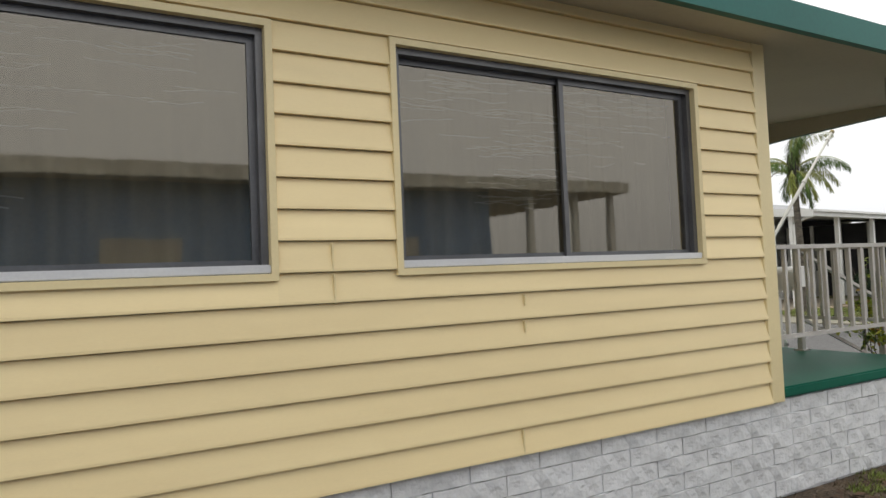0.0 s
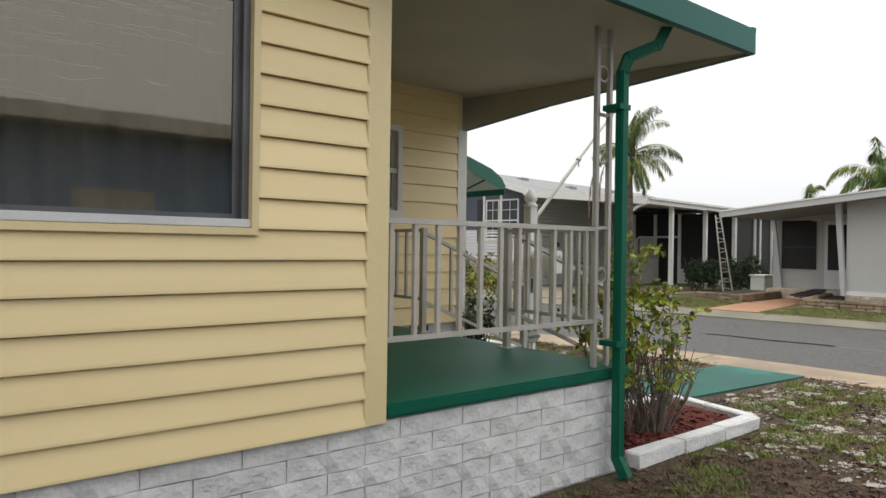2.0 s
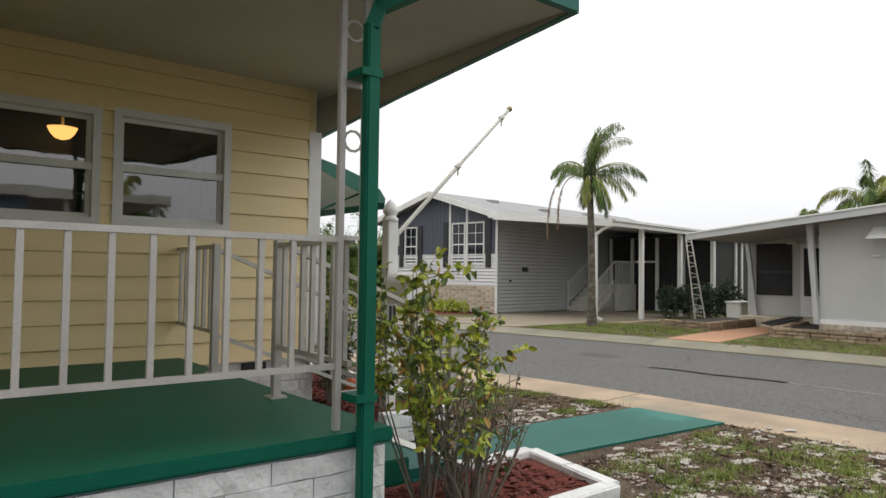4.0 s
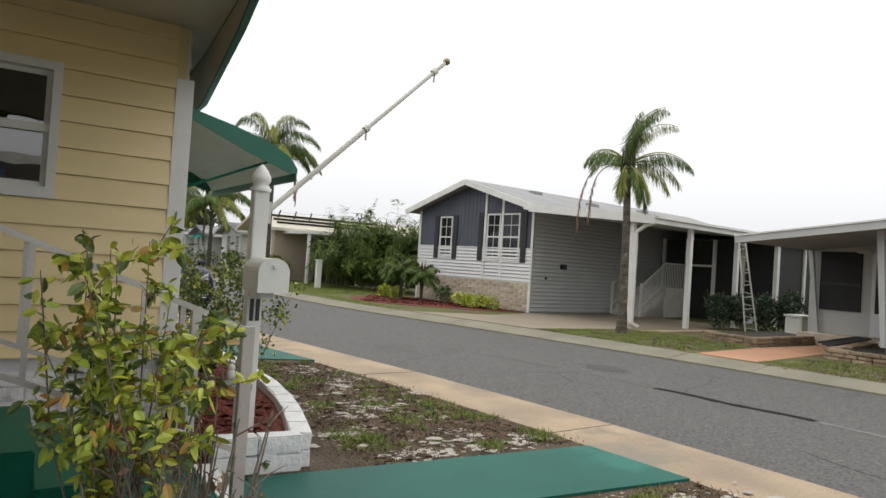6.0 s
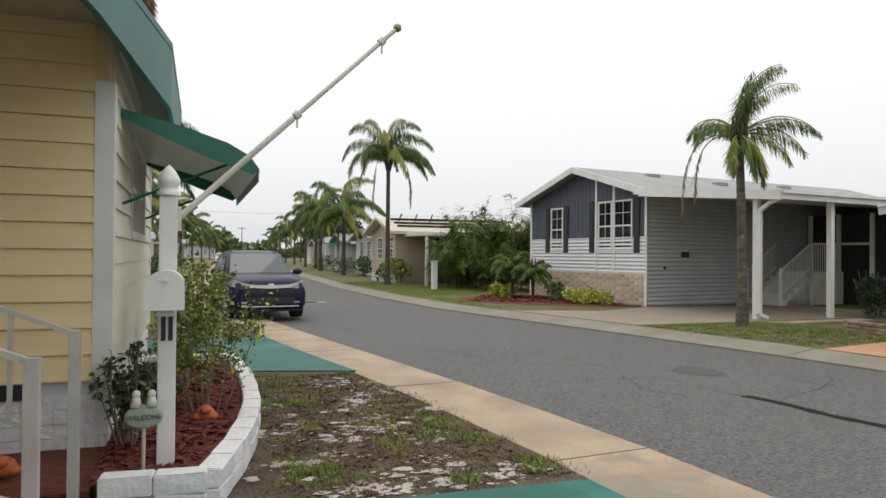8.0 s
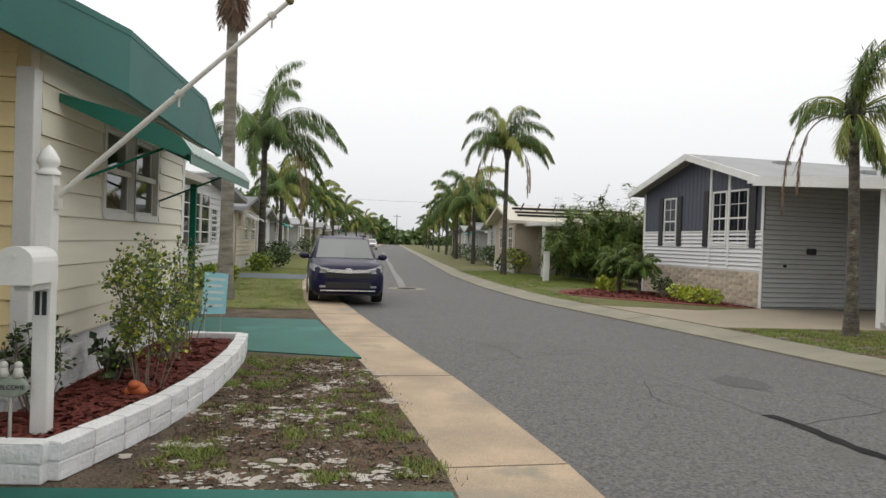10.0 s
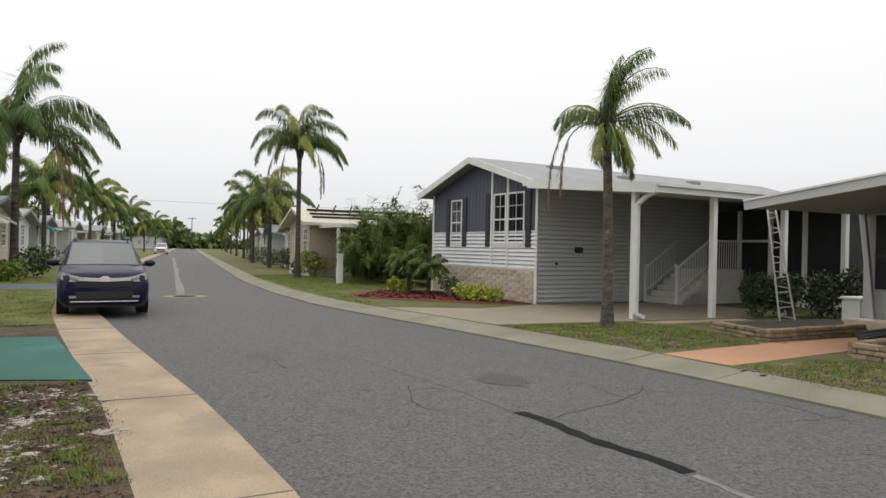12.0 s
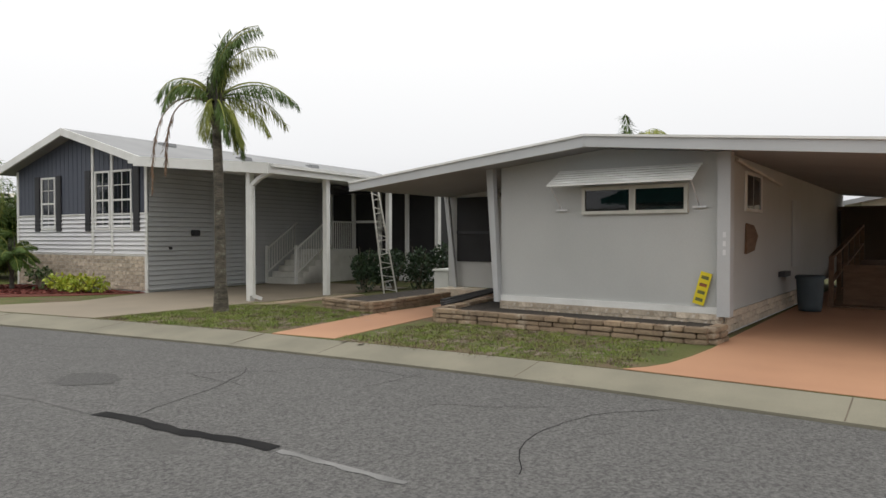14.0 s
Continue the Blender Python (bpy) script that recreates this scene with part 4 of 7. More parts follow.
def palm(x, y, h, r, L, n, seed, wind=(0.1, 0.0), dead=(), label="", leaflet=0.34, lean=(0, 0), elev=(-25, 80), yellow=0.25, width=0.018, nleaf=34, grav=0.09, deadg=0.5, droop=1.1, spread=0.75, fronds=None, bark=None, deadl=1.0):
    rnd = random.Random(seed)
    t = thing("palm_tree", pose(x, y, 0), label or "queen palm with wind blown green fronds", "palm tree", "street palms")
    bm = B()
    rows = []
    nr = int(h / 0.11)
    for k in range(nr + 1):
        u = k / nr
        rr = r * (1.25 - 0.35 * min(1, u * 6)) * (1 - 0.28 * u) * (1 + 0.035 * (k % 2)) + (0.05 * r if u > 0.9 else 0)
        cx, cy = lean[0] * u * u, lean[1] * u * u
        rows.append([(cx + rr * math.cos(a * math.tau / 12), cy + rr * math.sin(a * math.tau / 12), h * u) for a in range(13)])
    sheet(bm, rows)
    part("trunk", bm, bark or TRUNK, t, "ringed grey palm trunk", smooth=True)
    crown = Vector((lean[0], lean[1], h))
    bm = B()
    for k in range(14):
        a = k * 2.4
        stalk(bm, [crown + Vector((math.cos(a) * r * 0.6, math.sin(a) * r * 0.6, -0.35 + 0.04 * k)), crown + Vector((math.cos(a) * r * 1.25, math.sin(a) * r * 1.25, 0.0 + 0.03 * k)), crown + Vector((math.cos(a) * r * 1.1, math.sin(a) * r * 1.1, 0.3 + 0.03 * k))], r * 0.35, r * 0.12)
    part("leaf_base_tuft", bm, TRUNK, t, "fibrous old leaf bases", smooth=True)
    if not fronds:
        fronds = []
        for k in range(n):
            e = elev[1] + (elev[0] - elev[1]) * (k / max(1, n - 1)) ** 0.8 + rnd.uniform(-8, 8)
            fronds.append((math.degrees(k * 2.4 + rnd.uniform(-0.3, 0.3)), e, L * rnd.uniform(0.85, 1.1), grav + rnd.uniform(0, 0.05), rnd.random() < yellow))
    for az, e, length, g, pale in fronds:
        pts = frond_path(radians(az), radians(e), length, wind, g)
        pts = [crown + Vector((0, 0, 0.15)) + p for p in pts]
        m = FRONDY if pale else FROND
        fr = leaf_mesh("frond", frond_leaves(pts, leaflet, rnd, n=nleaf, width=width, droop=droop, spread=spread), m, t)
        part("rachis", stalk(B(), pts, 0.022, 0.006), FRONDY, fr)
    for az in dead:
        pts = frond_path(radians(az), radians(35), L * deadl * rnd.uniform(0.8, 1.25), (0, 0), deadg, 14)
        pts = [crown + p for p in pts]
        fr = leaf_mesh("dead_frond", frond_leaves(pts[5:], leaflet * 0.7, rnd, n=26, droop=2.2 if deadg < 1 else 1.2, spread=0.25 if deadg < 1 else 0.8, width=width), DEADF, t, "dry brown hanging frond")
        part("rachis", stalk(B(), pts, 0.018, 0.006), DEADF, fr)
    return t


def shrub(name, x, y, z, h, rad, stems, leaves, size, mats, seed, label, bare=0.25, cat="shrub", ratio=0.42, dense=1.0, r0=0.009, fine=False):
    """Upright stems that branch, with leaves along their upper parts."""
    rnd = random.Random(seed)
    t = thing(name, pose(x, y, z), label, cat)
    bm = B()
    tips = []
    for k in range(stems):
        a, sp = rnd.uniform(0, math.tau), rnd.random() ** 0.6 * rad
        top = Vector((math.cos(a) * sp, math.sin(a) * sp, h * rnd.uniform(0.6, 1.0)))
        p0 = Vector((math.cos(a) * sp * 0.25, math.sin(a) * sp * 0.25, -0.03))
        mid = p0.lerp(top, 0.5) + Vector((rnd.gauss(0, 0.05), rnd.gauss(0, 0.05), 0)) * h
        pts = [p0, p0.lerp(mid, 0.5), mid, mid.lerp(top, 0.6), top]
        stalk(bm, pts, r0, r0 * 0.3, 5)
        tips.append(pts)
        for j in range(3):
            u = rnd.uniform(0.4, 0.95)
            q = p0.lerp(mid, u * 2) if u < 0.5 else mid.lerp(top, u * 2 - 1)
            e = q + Vector((rnd.gauss(0, 1), rnd.gauss(0, 1), rnd.uniform(0.2, 1.4))) * (0.13 * h * 0.7)
            stalk(bm, [q, q.lerp(e, 0.5) + Vector((0, 0, 0.01)), e], r0 * 0.5, r0 * 0.2, 4)
            tips.append([q, q.lerp(e, 0.25), q.lerp(e, 0.5), q.lerp(e, 0.75), e])
    tagged(part("stem_cluster", bm, TWIG, t, "thin woody stems", smooth=True), kind="stuff")
    groups = [[] for _ in mats]
    for k in range(leaves):
        pts = rnd.choice(tips)
        u = rnd.uniform(bare, 1.0) * 4 if pts[0].z < 0.05 else rnd.uniform(0.1, 1) * 4
        q = min(int(u), 3)
        p = pts[q].lerp(pts[q + 1], u - q) + Vector((rnd.gauss(0, 1), rnd.gauss(0, 1), rnd.gauss(0, 1))) * 0.012 * dense
        d = (rand_dir(rnd) + Vector((0, 0, 0.25))).normalized()
        sd = d.cross(rand_dir(rnd))
        sd = sd.normalized() if sd.length > 0.01 else Vector((1, 0, 0))
        L = size * rnd.uniform(0.55, 1.2)
        groups[min(int(rnd.random() ** 1.5 * len(mats)), len(mats) - 1)].append((p, d, sd, L, L * ratio))
    for g, m in zip(groups, mats):
        if g:
            tagged(leaf_mesh("foliage", g, m, t, fine=fine), kind="stuff")
    return t


def bush(name, x, y, z, rx, ry, h, n, size, mats, seed, label, cat="bush", group=""):
    """A dense mound of leaves over hidden branches, uneven in outline."""
    rnd = random.Random(seed)
    t = thing(name, pose(x, y, z), label, cat, group)
    bm = B()
    for k in range(9):
        a = k * 0.7 + rnd.random()
        e = Vector((math.cos(a) * rx * 0.6, math.sin(a) * ry * 0.6, h * rnd.uniform(0.5, 0.9)))
        stalk(bm, [Vector((0, 0, -0.03)), e * 0.5 + Vector((0, 0, 0.05)), e], 0.02, 0.005)
    tagged(part("branch_cluster", bm, TWIG, t), kind="stuff")
    lumps = [(Vector((rnd.uniform(-.55, .55) * rx, rnd.uniform(-.55, .55) * ry, h * rnd.uniform(0.3, 0.68))), rnd.uniform(0.32, 0.55)) for _ in range(9)]
    groups = [[] for _ in mats]
    for k in range(n):
        c, s_ = rnd.choice(lumps)
        d = rand_dir(rnd)
        p = c + Vector((d.x * rx * s_, d.y * ry * s_, d.z * h * s_ * 0.62)) * (0.55 + 0.45 * rnd.random() ** 0.4)
        if p.z < 0.01:
            p.z = rnd.uniform(0.01, 0.12)
        dd = (d + rand_dir(rnd) * 0.8).normalized()
        sd = dd.cross(rand_dir(rnd))
        sd = sd.normalized() if sd.length > 0.01 else Vector((1, 0, 0))
        L = size * rnd.uniform(0.6, 1.3)
        groups[min(int(rnd.random() * len(mats)), len(mats) - 1)].append((p, dd, sd, L, L * 0.36))
    for g, m in zip(groups, mats):
        if g:
            tagged(leaf_mesh("foliage", g, m, t), kind="stuff")
    return t


# shrubs of the planters
shrub("croton_shrub", 6.6, 3.12, 0.05, 1.5, 0.42, 22, 1900, 0.062, [LEAFY, LEAFM, LIME, LEAFY, LEAFM, LIME, LEAFY, mat("orange_leaf", (0.42, 0.20, 0.04), (0.35, 0.25, 0.05), 3, 30, 0.5, 0.0)], 5, "tall leggy yellow green croton shrub in mulch", bare=0.46, r0=0.007, fine=True, ratio=0.27)
shrub("bare_shrub", 6.8, 3.0, 0.05, 0.8, 0.36, 46, 160, 0.05, [LEAFM, DEADF], 15, "low twiggy half bare shrub in mulch", bare=0.3)
shrub("dark_shrub", 7.42, 5.75, 0.15, 0.75, 0.28, 16, 520, 0.065, [LEAFD, LEAFM], 6, "small dark leaved shrub beside the foundation", bare=0.2, fine=True, ratio=0.25)
shrub("rose_shrub", 7.95, 6.6, 0.15, 1.3, 0.6, 12, 3200, 0.042, [LEAFM, LEAFY, LEAFM], 8, "loose fine leaved green shrub in the planter", bare=0.3, r0=0.006, dense=4)
shrub("small_tree", 7.75, 8.1, 0.15, 1.35, 0.45, 7, 1300, 0.04, [LEAFM, LEAFY], 9, "small open branched shrub with a woody stem", bare=0.45, r0=0.012, dense=4)
shrub("bare_shrub", 7.7, 9.3, 0.15, 1.1, 0.28, 7, 200, 0.035, [LEAFM, DEADF], 10, "nearly bare brown shrub at the planter end", bare=0.4, r0=0.009)
shrub("low_plant", 7.55, 6.9, 0.15, 0.4, 0.25, 14, 160, 0.09, [LEAFD, LEAFM], 11, "low dark leafy plant in mulch", bare=0.2)

WIND = (0.13, -0.07)
SWEPT = [(-40, 87, 1.85, 0.21, False), (-15, 88, 1.7, 0.19, False), (-65, 85, 1.8, 0.22, False), (-45, 78, 1.75, 0.24, True), (140, 86, 1.45, 0.15, False), (95, 83, 1.35, 0.2, False), (-130, 83, 1.35, 0.2, False), (30, 78, 1.4, 0.24, True),
         (142, 50, 1.35, 0.31, False), (156, 42, 1.3, 0.34, False), (124, 55, 1.3, 0.33, True), (-36, 36, 1.75, 0.2, False), (-24, 26, 1.6, 0.25, True), (-52, 40, 1.65, 0.22, False), (-42, 12, 1.3, 0.3, True),
         (-70, -15, 1.1, 0.5, True), (10, -20, 1.1, 0.5, True), (200, -10, 1.0, 0.5, True), (-110, -10, 1.1, 0.5, False), (70, -10, 1.0, 0.5, False), (-20, -30, 1.2, 0.5, False)]
palm(18.95, 11.93, 4.05, 0.125, 1.95, 16, 21, (0.045, -0.035), (142, 150), "young queen palm with ragged wind blown fronds", leaflet=0.42, lean=(-0.06, 0.05), nleaf=60, width=0.0075, droop=1.8, spread=0.65, fronds=SWEPT, deadl=1.15, bark=HEROBARK)
palm(16.77, 32.7, 6.0, 0.14, 3.2, 19, 22, (0.06, -0.035), (160, 10, -60, 230), "tall queen palm with drooping green fronds", leaflet=0.62, yellow=0.3, width=0.014, nleaf=90, elev=(38, 88), grav=0.34, droop=2.2, spread=0.6)
palm(6.62, 17.2, 8.0, 0.185, 2.0, 12, 23, (0.05, -0.03), (0, 40, 80, 120, 160, 200, 240, 280, 320, 350), "tall palm with a long bare grey trunk", leaflet=0.5, width=0.02, elev=(50, 88), deadg=2.2, deadl=0.75, bark=PALETRUNK)
palm(4.95, 35.3, 6.2, 0.2, 4.9, 17, 24, (0.07, -0.04), (200, 20, -40), "queen palm with a wide drooping crown", leaflet=0.95, width=0.02, nleaf=110, yellow=0.08, grav=0.27, droop=2.2, spread=0.6, elev=(15, 88))
pa = palm(0, 0, 4.9, 0.17, 3.6, 18, 27, (0.07, -0.04), (90,), "distant queen palm along the street", leaflet=0.8, width=0.03, nleaf=70, grav=0.3, droop=2.0, spread=0.65, elev=(5, 86))
pb = palm(0, 0, 6.0, 0.17, 3.6, 18, 28, (0.08, -0.05), (200,), "distant queen palm along the street", leaflet=0.8, width=0.03, nleaf=70, grav=0.3, droop=2.0, spread=0.65, elev=(10, 86))
pa.matrix_basis = pose(18.6, 62, 0, 0, 0, 0)
pb.matrix_basis = pose(3.2, 60, 0)
rnd = random.Random(3)
for k, (x, y) in enumerate(((18.0, 49), (20.0, 80), (21.2, 98), (22.5, 118), (24, 140), (26, 165), (28, 195), (19.5, 70), (4.2, 50), (5.0, 74), (6.3, 92), (7.6, 112), (9.2, 135), (11.2, 162), (13.5, 195), (5.5, 84), (62, 25), (48.2, 15.0), (15, -34), (-6, -16))):
    copy_thing((pa, pb)[k % 2], pose(x, y, rnd.uniform(-0.6, 0.0), 0, 0, rnd.uniform(-25, 25)))

# the areca clump between the houses
ARECA = mat("areca_frond", (0.045, 0.085, 0.018), (0.12, 0.18, 0.035), 2, 20, 0.65, 0.0, vary=0.25, spec=0.2)
rnd = random.Random(44)
ar = thing("areca_palm_clump", None, "dense dark green clump of areca palms", "palm hedge")
for k in range(270):
    u = rnd.random()
    bx, by = 18.95 + 2.7 * u + rnd.uniform(-0.45, 0.7), 29.6 - 3.4 * u + rnd.uniform(-0.5, 0.9)
    L = rnd.uniform(1.7, 3.3)
    pts = [Vector((bx, by, rnd.uniform(0.0, 1.5))) + p for p in frond_path(rnd.uniform(0, 6.28), radians(rnd.uniform(40, 84)), L, (0.02, -0.02), 0.2)]
    fr = leaf_mesh("frond", frond_leaves(pts, 0.55, rnd, n=30, width=0.032, droop=0.7), ARECA if rnd.random() < 0.6 else FROND, ar)
    part("rachis", stalk(B(), pts, 0.018, 0.006, 4), FRONDY, fr)

# ---- the slate blue and white house across the road ----


def lap_sheet(bm, a0, a1, z0, z1, step, at, out, axis, lap=0.045):
    """Rows of lap siding as one skin."""
    z = z0
    while z < z1 - 0.005:
        t = min(z + step, z1)
        q = [(a0, z + step * 0.16), (a1, z + step * 0.16), (a1, t), (a0, t)]
        offs = (lap * out, lap * out, 0.001 * out, 0.001 * out)
        vs = []
        for (u, w), o in zip(q, offs):
            vs.append(bm.verts.new((u, at + o, w) if axis == 0 else (at + o, u, w)))
        bm.faces.new(vs)
        zl = z + step * 0.16
        lo = [bm.verts.new((a0, at - 0.017 * out, zl) if axis == 0 else (at - 0.017 * out, a0, zl)), bm.verts.new((a1, at - 0.017 * out, zl) if axis == 0 else (at - 0.017 * out, a1, zl))]
        bm.faces.new((lo[0], lo[1], vs[1], vs[0]))
        lb = [bm.verts.new((a0, at - 0.017 * out, z) if axis == 0 else (at - 0.017 * out, a0, z)), bm.verts.new((a1, at - 0.017 * out, z) if axis == 0 else (at - 0.017 * out, a1, z))]
        bm.faces.new((lb[0], lb[1], lo[1], lo[0]))
        z = t + 0.0
    bmesh.ops.recalc_face_normals(bm, faces=bm.faces[:])
    return bm


blue = thing("house", pose(20.6, 17.42, 0, 0, 0, 6.84), "white and slate blue mobile home with a gabled front", "house")
HW, EZ, AZ = 6.15, 3.52, 4.42
bm = B()
prism(bm, [(0.02, 0.0), (HW - 0.02, 0.0), (HW - 0.02, EZ), (HW / 2, AZ), (0.02, EZ)], 0, 0.02, 14)
part("wall", bm, GSID, blue)
bm = B()
lap_sheet(bm, 0, HW, 1.05, 2.14, 0.12, 0.0, -1, 1)
part("siding", bm, WSID, blue, "white lap siding")
bm = B()
prism(bm, [(0, 2.16), (HW, 2.16), (HW, EZ), (HW / 2, AZ), (0, EZ)], 0, -0.012, 0.018)
part("gable_panel", bm, BLUESID, blue, "slate blue vertical panelling")
for k in range(1, 30):
    y = HW * k / 30
    top = EZ + (AZ - EZ) * (1 - abs(y - HW / 2) / (HW / 2)) - 0.02
    part("batten", box(B(), -0.020, y - 0.009, 2.17, -0.011, y + 0.009, top), BLUESID, blue)
part("band", box(B(), -0.03, 0, 2.12, 0.0, HW, 2.17), WHITE, blue)
part("base_band", box(B(), -0.03, 0, 1.02, 0.0, HW, 1.07), WHITE, blue)
for y in (0.0, HW - 0.1):
    part("corner_board", box(B(), -0.035, y, 0.05, 0.0, y + 0.1, EZ - 0.02), WHITE, blue)
for y in (1.42, 2.28):
    top = EZ + (AZ - EZ) * (1 - abs(y - HW / 2) / (HW / 2)) - 0.05
    part("trim_strip", box(B(), -0.045, y, 1.06, -0.013, y + 0.1, top), WHITE, blue)
lap = B()
lap_sheet(lap, 0.0, 14, 0.1, EZ, 0.13, 0.0, -1, 0)
part("siding", lap, GSID, blue, "pale grey lap siding")


def far_window(parent, y, z, w, h, x=0.0, bars=2, frame_mat=WHITE, back=BLIND, axis=1, meet=True):
    """A double hung window fixed on a front that faces the road."""
    t = part("window", ring(B(), 0, w, 0, h, 0.055, -0.035, 0.03), frame_mat, parent, "white framed double hung window")
    t.matrix_basis = pose(x - 0.012, y + w, z, 0, 0, -90) if axis == 1 else pose(y, x - 0.012, z)
    if meet:
        part("meeting_rail", box(B(), 0.055, -0.03, h / 2 - 0.025, w - 0.055, 0.02, h / 2 + 0.025), frame_mat, t)
    part("pane", face(0.05, w - 0.05, 0.05, h - 0.05, -0.005), FARPANE, t).visible_shadow = False
    if bars > 1:
        for k in range(1, bars):
            part("glazing_bar", box(B(), w * k / bars - 0.01, -0.016, 0.05, w * k / bars + 0.01, -0.007, h - 0.05), frame_mat, t)
        for z2 in (h * 0.25, h * 0.75):
            part("glazing_bar", box(B(), 0.05, -0.0155, z2 - 0.01, w - 0.05, -0.0075, z2 + 0.01), frame_mat, t)
    bm = B()
    zz = 0.06
    if back is BLIND:
        while zz < h - 0.06:
            box(bm, 0.06, 0.004, zz, w - 0.06, 0.012, zz + 0.03)
            zz += 0.045
    # flat panel close behind the pane, the unlit room's darkness in its colour
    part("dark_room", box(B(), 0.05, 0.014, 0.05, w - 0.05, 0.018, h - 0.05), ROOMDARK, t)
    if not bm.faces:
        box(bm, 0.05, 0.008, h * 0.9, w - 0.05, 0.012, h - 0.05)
    # where no slats are built, this top strip is coloured as room shade too
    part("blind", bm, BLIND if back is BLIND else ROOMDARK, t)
    return t


far_window(blue, 0.62, 1.72, 0.86, 1.62)
far_window(blue, 1.55, 1.72, 0.68, 1.62)
far_window(blue, 4.12, 1.72, 0.72, 1.55)
for y in (0.30, 2.42, 3.82, 4.90):
    bm = B()
    box(bm, -0.055, y, 1.68, -0.02, y + 0.24, 3.38 if y < 3 else 3.30)
    for k in range(16):
        box(bm, -0.062, y + 0.03, 1.76 + k * 0.096, -0.054, y + 0.21, 1.80 + k * 0.096)
    part("shutter", bm, SHUT, blue, "black louvred shutter")
bm = B()
RO = 0.38
sl = (AZ - EZ) / (HW / 2)
prism(bm, [(-RO, EZ - RO * sl), (HW / 2, AZ), (HW + RO, EZ - RO * sl), (HW + RO, EZ - RO * sl + 0.13), (HW / 2, AZ + 0.14), (-RO, EZ - RO * sl + 0.13)], 0, -0.45, 14.3)
part("roof", bm, ROOFW, blue, "light grey shingle roof")
bm = B()
for s_ in (1, -1):
    y_e = -RO - 0.02 if s_ == 1 else HW + RO + 0.02
    bar(bm, (-0.46, y_e, EZ - RO * sl + 0.03), (-0.46, HW / 2, AZ + 0.04), 0.05, 0.2)
part("barge_board", bm, WHITE, blue, "white barge board")
for x, y in ((2.2, 2.2), (4.6, 1.4), (8.5, 1.8)):
    part("roof_vent", box(B(), x, y, AZ - abs(y - HW / 2) * sl + 0.12, x + 0.5, y + 0.35, AZ - abs(y - HW / 2) * sl + 0.26, 0.03), ROOFW, blue)
# carport
bm = B()
prism(bm, [(-0.02, 3.40), (-4.85, 2.97), (-4.85, 3.03), (-0.02, 3.48)], 0, -0.6, 14)
part("carport_roof", bm, WHITE, blue, "white metal carport roof")
bm = B()
bar(bm, (-0.62, -0.3, 3.44), (-0.62, -4.9, 3.03), 0.05, 0.24)
bar(bm, (-0.62, -4.88, 3.03), (14, -4.88, 3.03), 0.05, 0.2)
part("carport_fascia", bm, WHITE, blue, "white metal fascia")
part("carport_gutter", bar(B(), (-0.58, -4.95, 3.1), (14, -4.95, 3.1), 0.1, 0.07), WHITE, blue)
for k in range(5):
    x = 1.7 + 2.75 * (k - 1) if k else -0.4
    yp = -4.58 if k else -4.1
    part("carport_post", box(B(), x - 0.07, yp - 0.07, 0.05, x + 0.07, yp + 0.06, 2.98 if k else 3.04, 0.005), WHITE, blue)
bm = B()
x = -0.4
for a, b in zip([(x - 0.06, -4.9, 2.98), (x - 0.06, -4.5, 2.86), (x - 0.06, -4.24, 2.7), (x - 0.06, -4.24, 0.2)], [(x - 0.06, -4.5, 2.86), (x - 0.06, -4.24, 2.7), (x - 0.06, -4.24, 0.2), (x + 0.1, -4.36, 0.12)]):
    bar(bm, a, b, 0.09, 0.08)
part("downpipe", bm, WHITE, blue)
part("wall_lantern", box(B(), 1.35, -0.12, 1.55, 1.6, -0.012, 1.72, 0.01), SHUT, blue, "black wall box on the siding")
part("vent_cap", box(B(), 0.62, -0.05, 1.18, 0.72, -0.012, 1.26, 0.01), SHUT, blue)
# steps and landing under the carport
st = thing("entry_steps", pose(20.6, 17.42, 0, 0, 0, 6.84), "white entry steps with railings under the carport", "steps")
for k in range(5):
    part("step", box(B(), 4.2 + 0.28 * k, -1.35, 0.06, 5.9, -0.05, 0.08 + 0.175 * (k + 1), 0.008), OFFW, st)
part("landing", box(B(), 5.6, -1.4, 0.06, 7.2, -0.05, 1.12, 0.01), OFFW, st)
for yy in (-1.32, -0.1):
    h0 = 0.95
    part("handrail", bar(B(), (4.2, yy, 0.2 + h0), (5.6, yy, 1.05 + h0), 0.05, 0.05), WHITE, st)
    part("lower_rail", bar(B(), (4.2, yy, 0.4), (5.6, yy, 1.25), 0.04, 0.04), WHITE, st)
    part("post", box(B(), 4.16, yy - 0.035, 0.08, 4.23, yy + 0.035, 1.25), WHITE, st)
    for k in range(1, 12):
        x = 4.2 + 1.4 * k / 12
        z = 0.2 + 0.85 * k / 12
        part("baluster", box(B(), x - 0.012, yy - 0.012, z + 0.2, x + 0.012, yy + 0.012, z + h0), WHITE, st)
part("handrail", box(B(), 5.6, -1.38, 2.0, 7.2, -1.32, 2.05), WHITE, st)
for k in range(14):
    part("baluster", box(B(), 5.62 + 0.11 * k, -1.362, 1.1, 5.645 + 0.11 * k, -1.338, 2.01), WHITE, st)
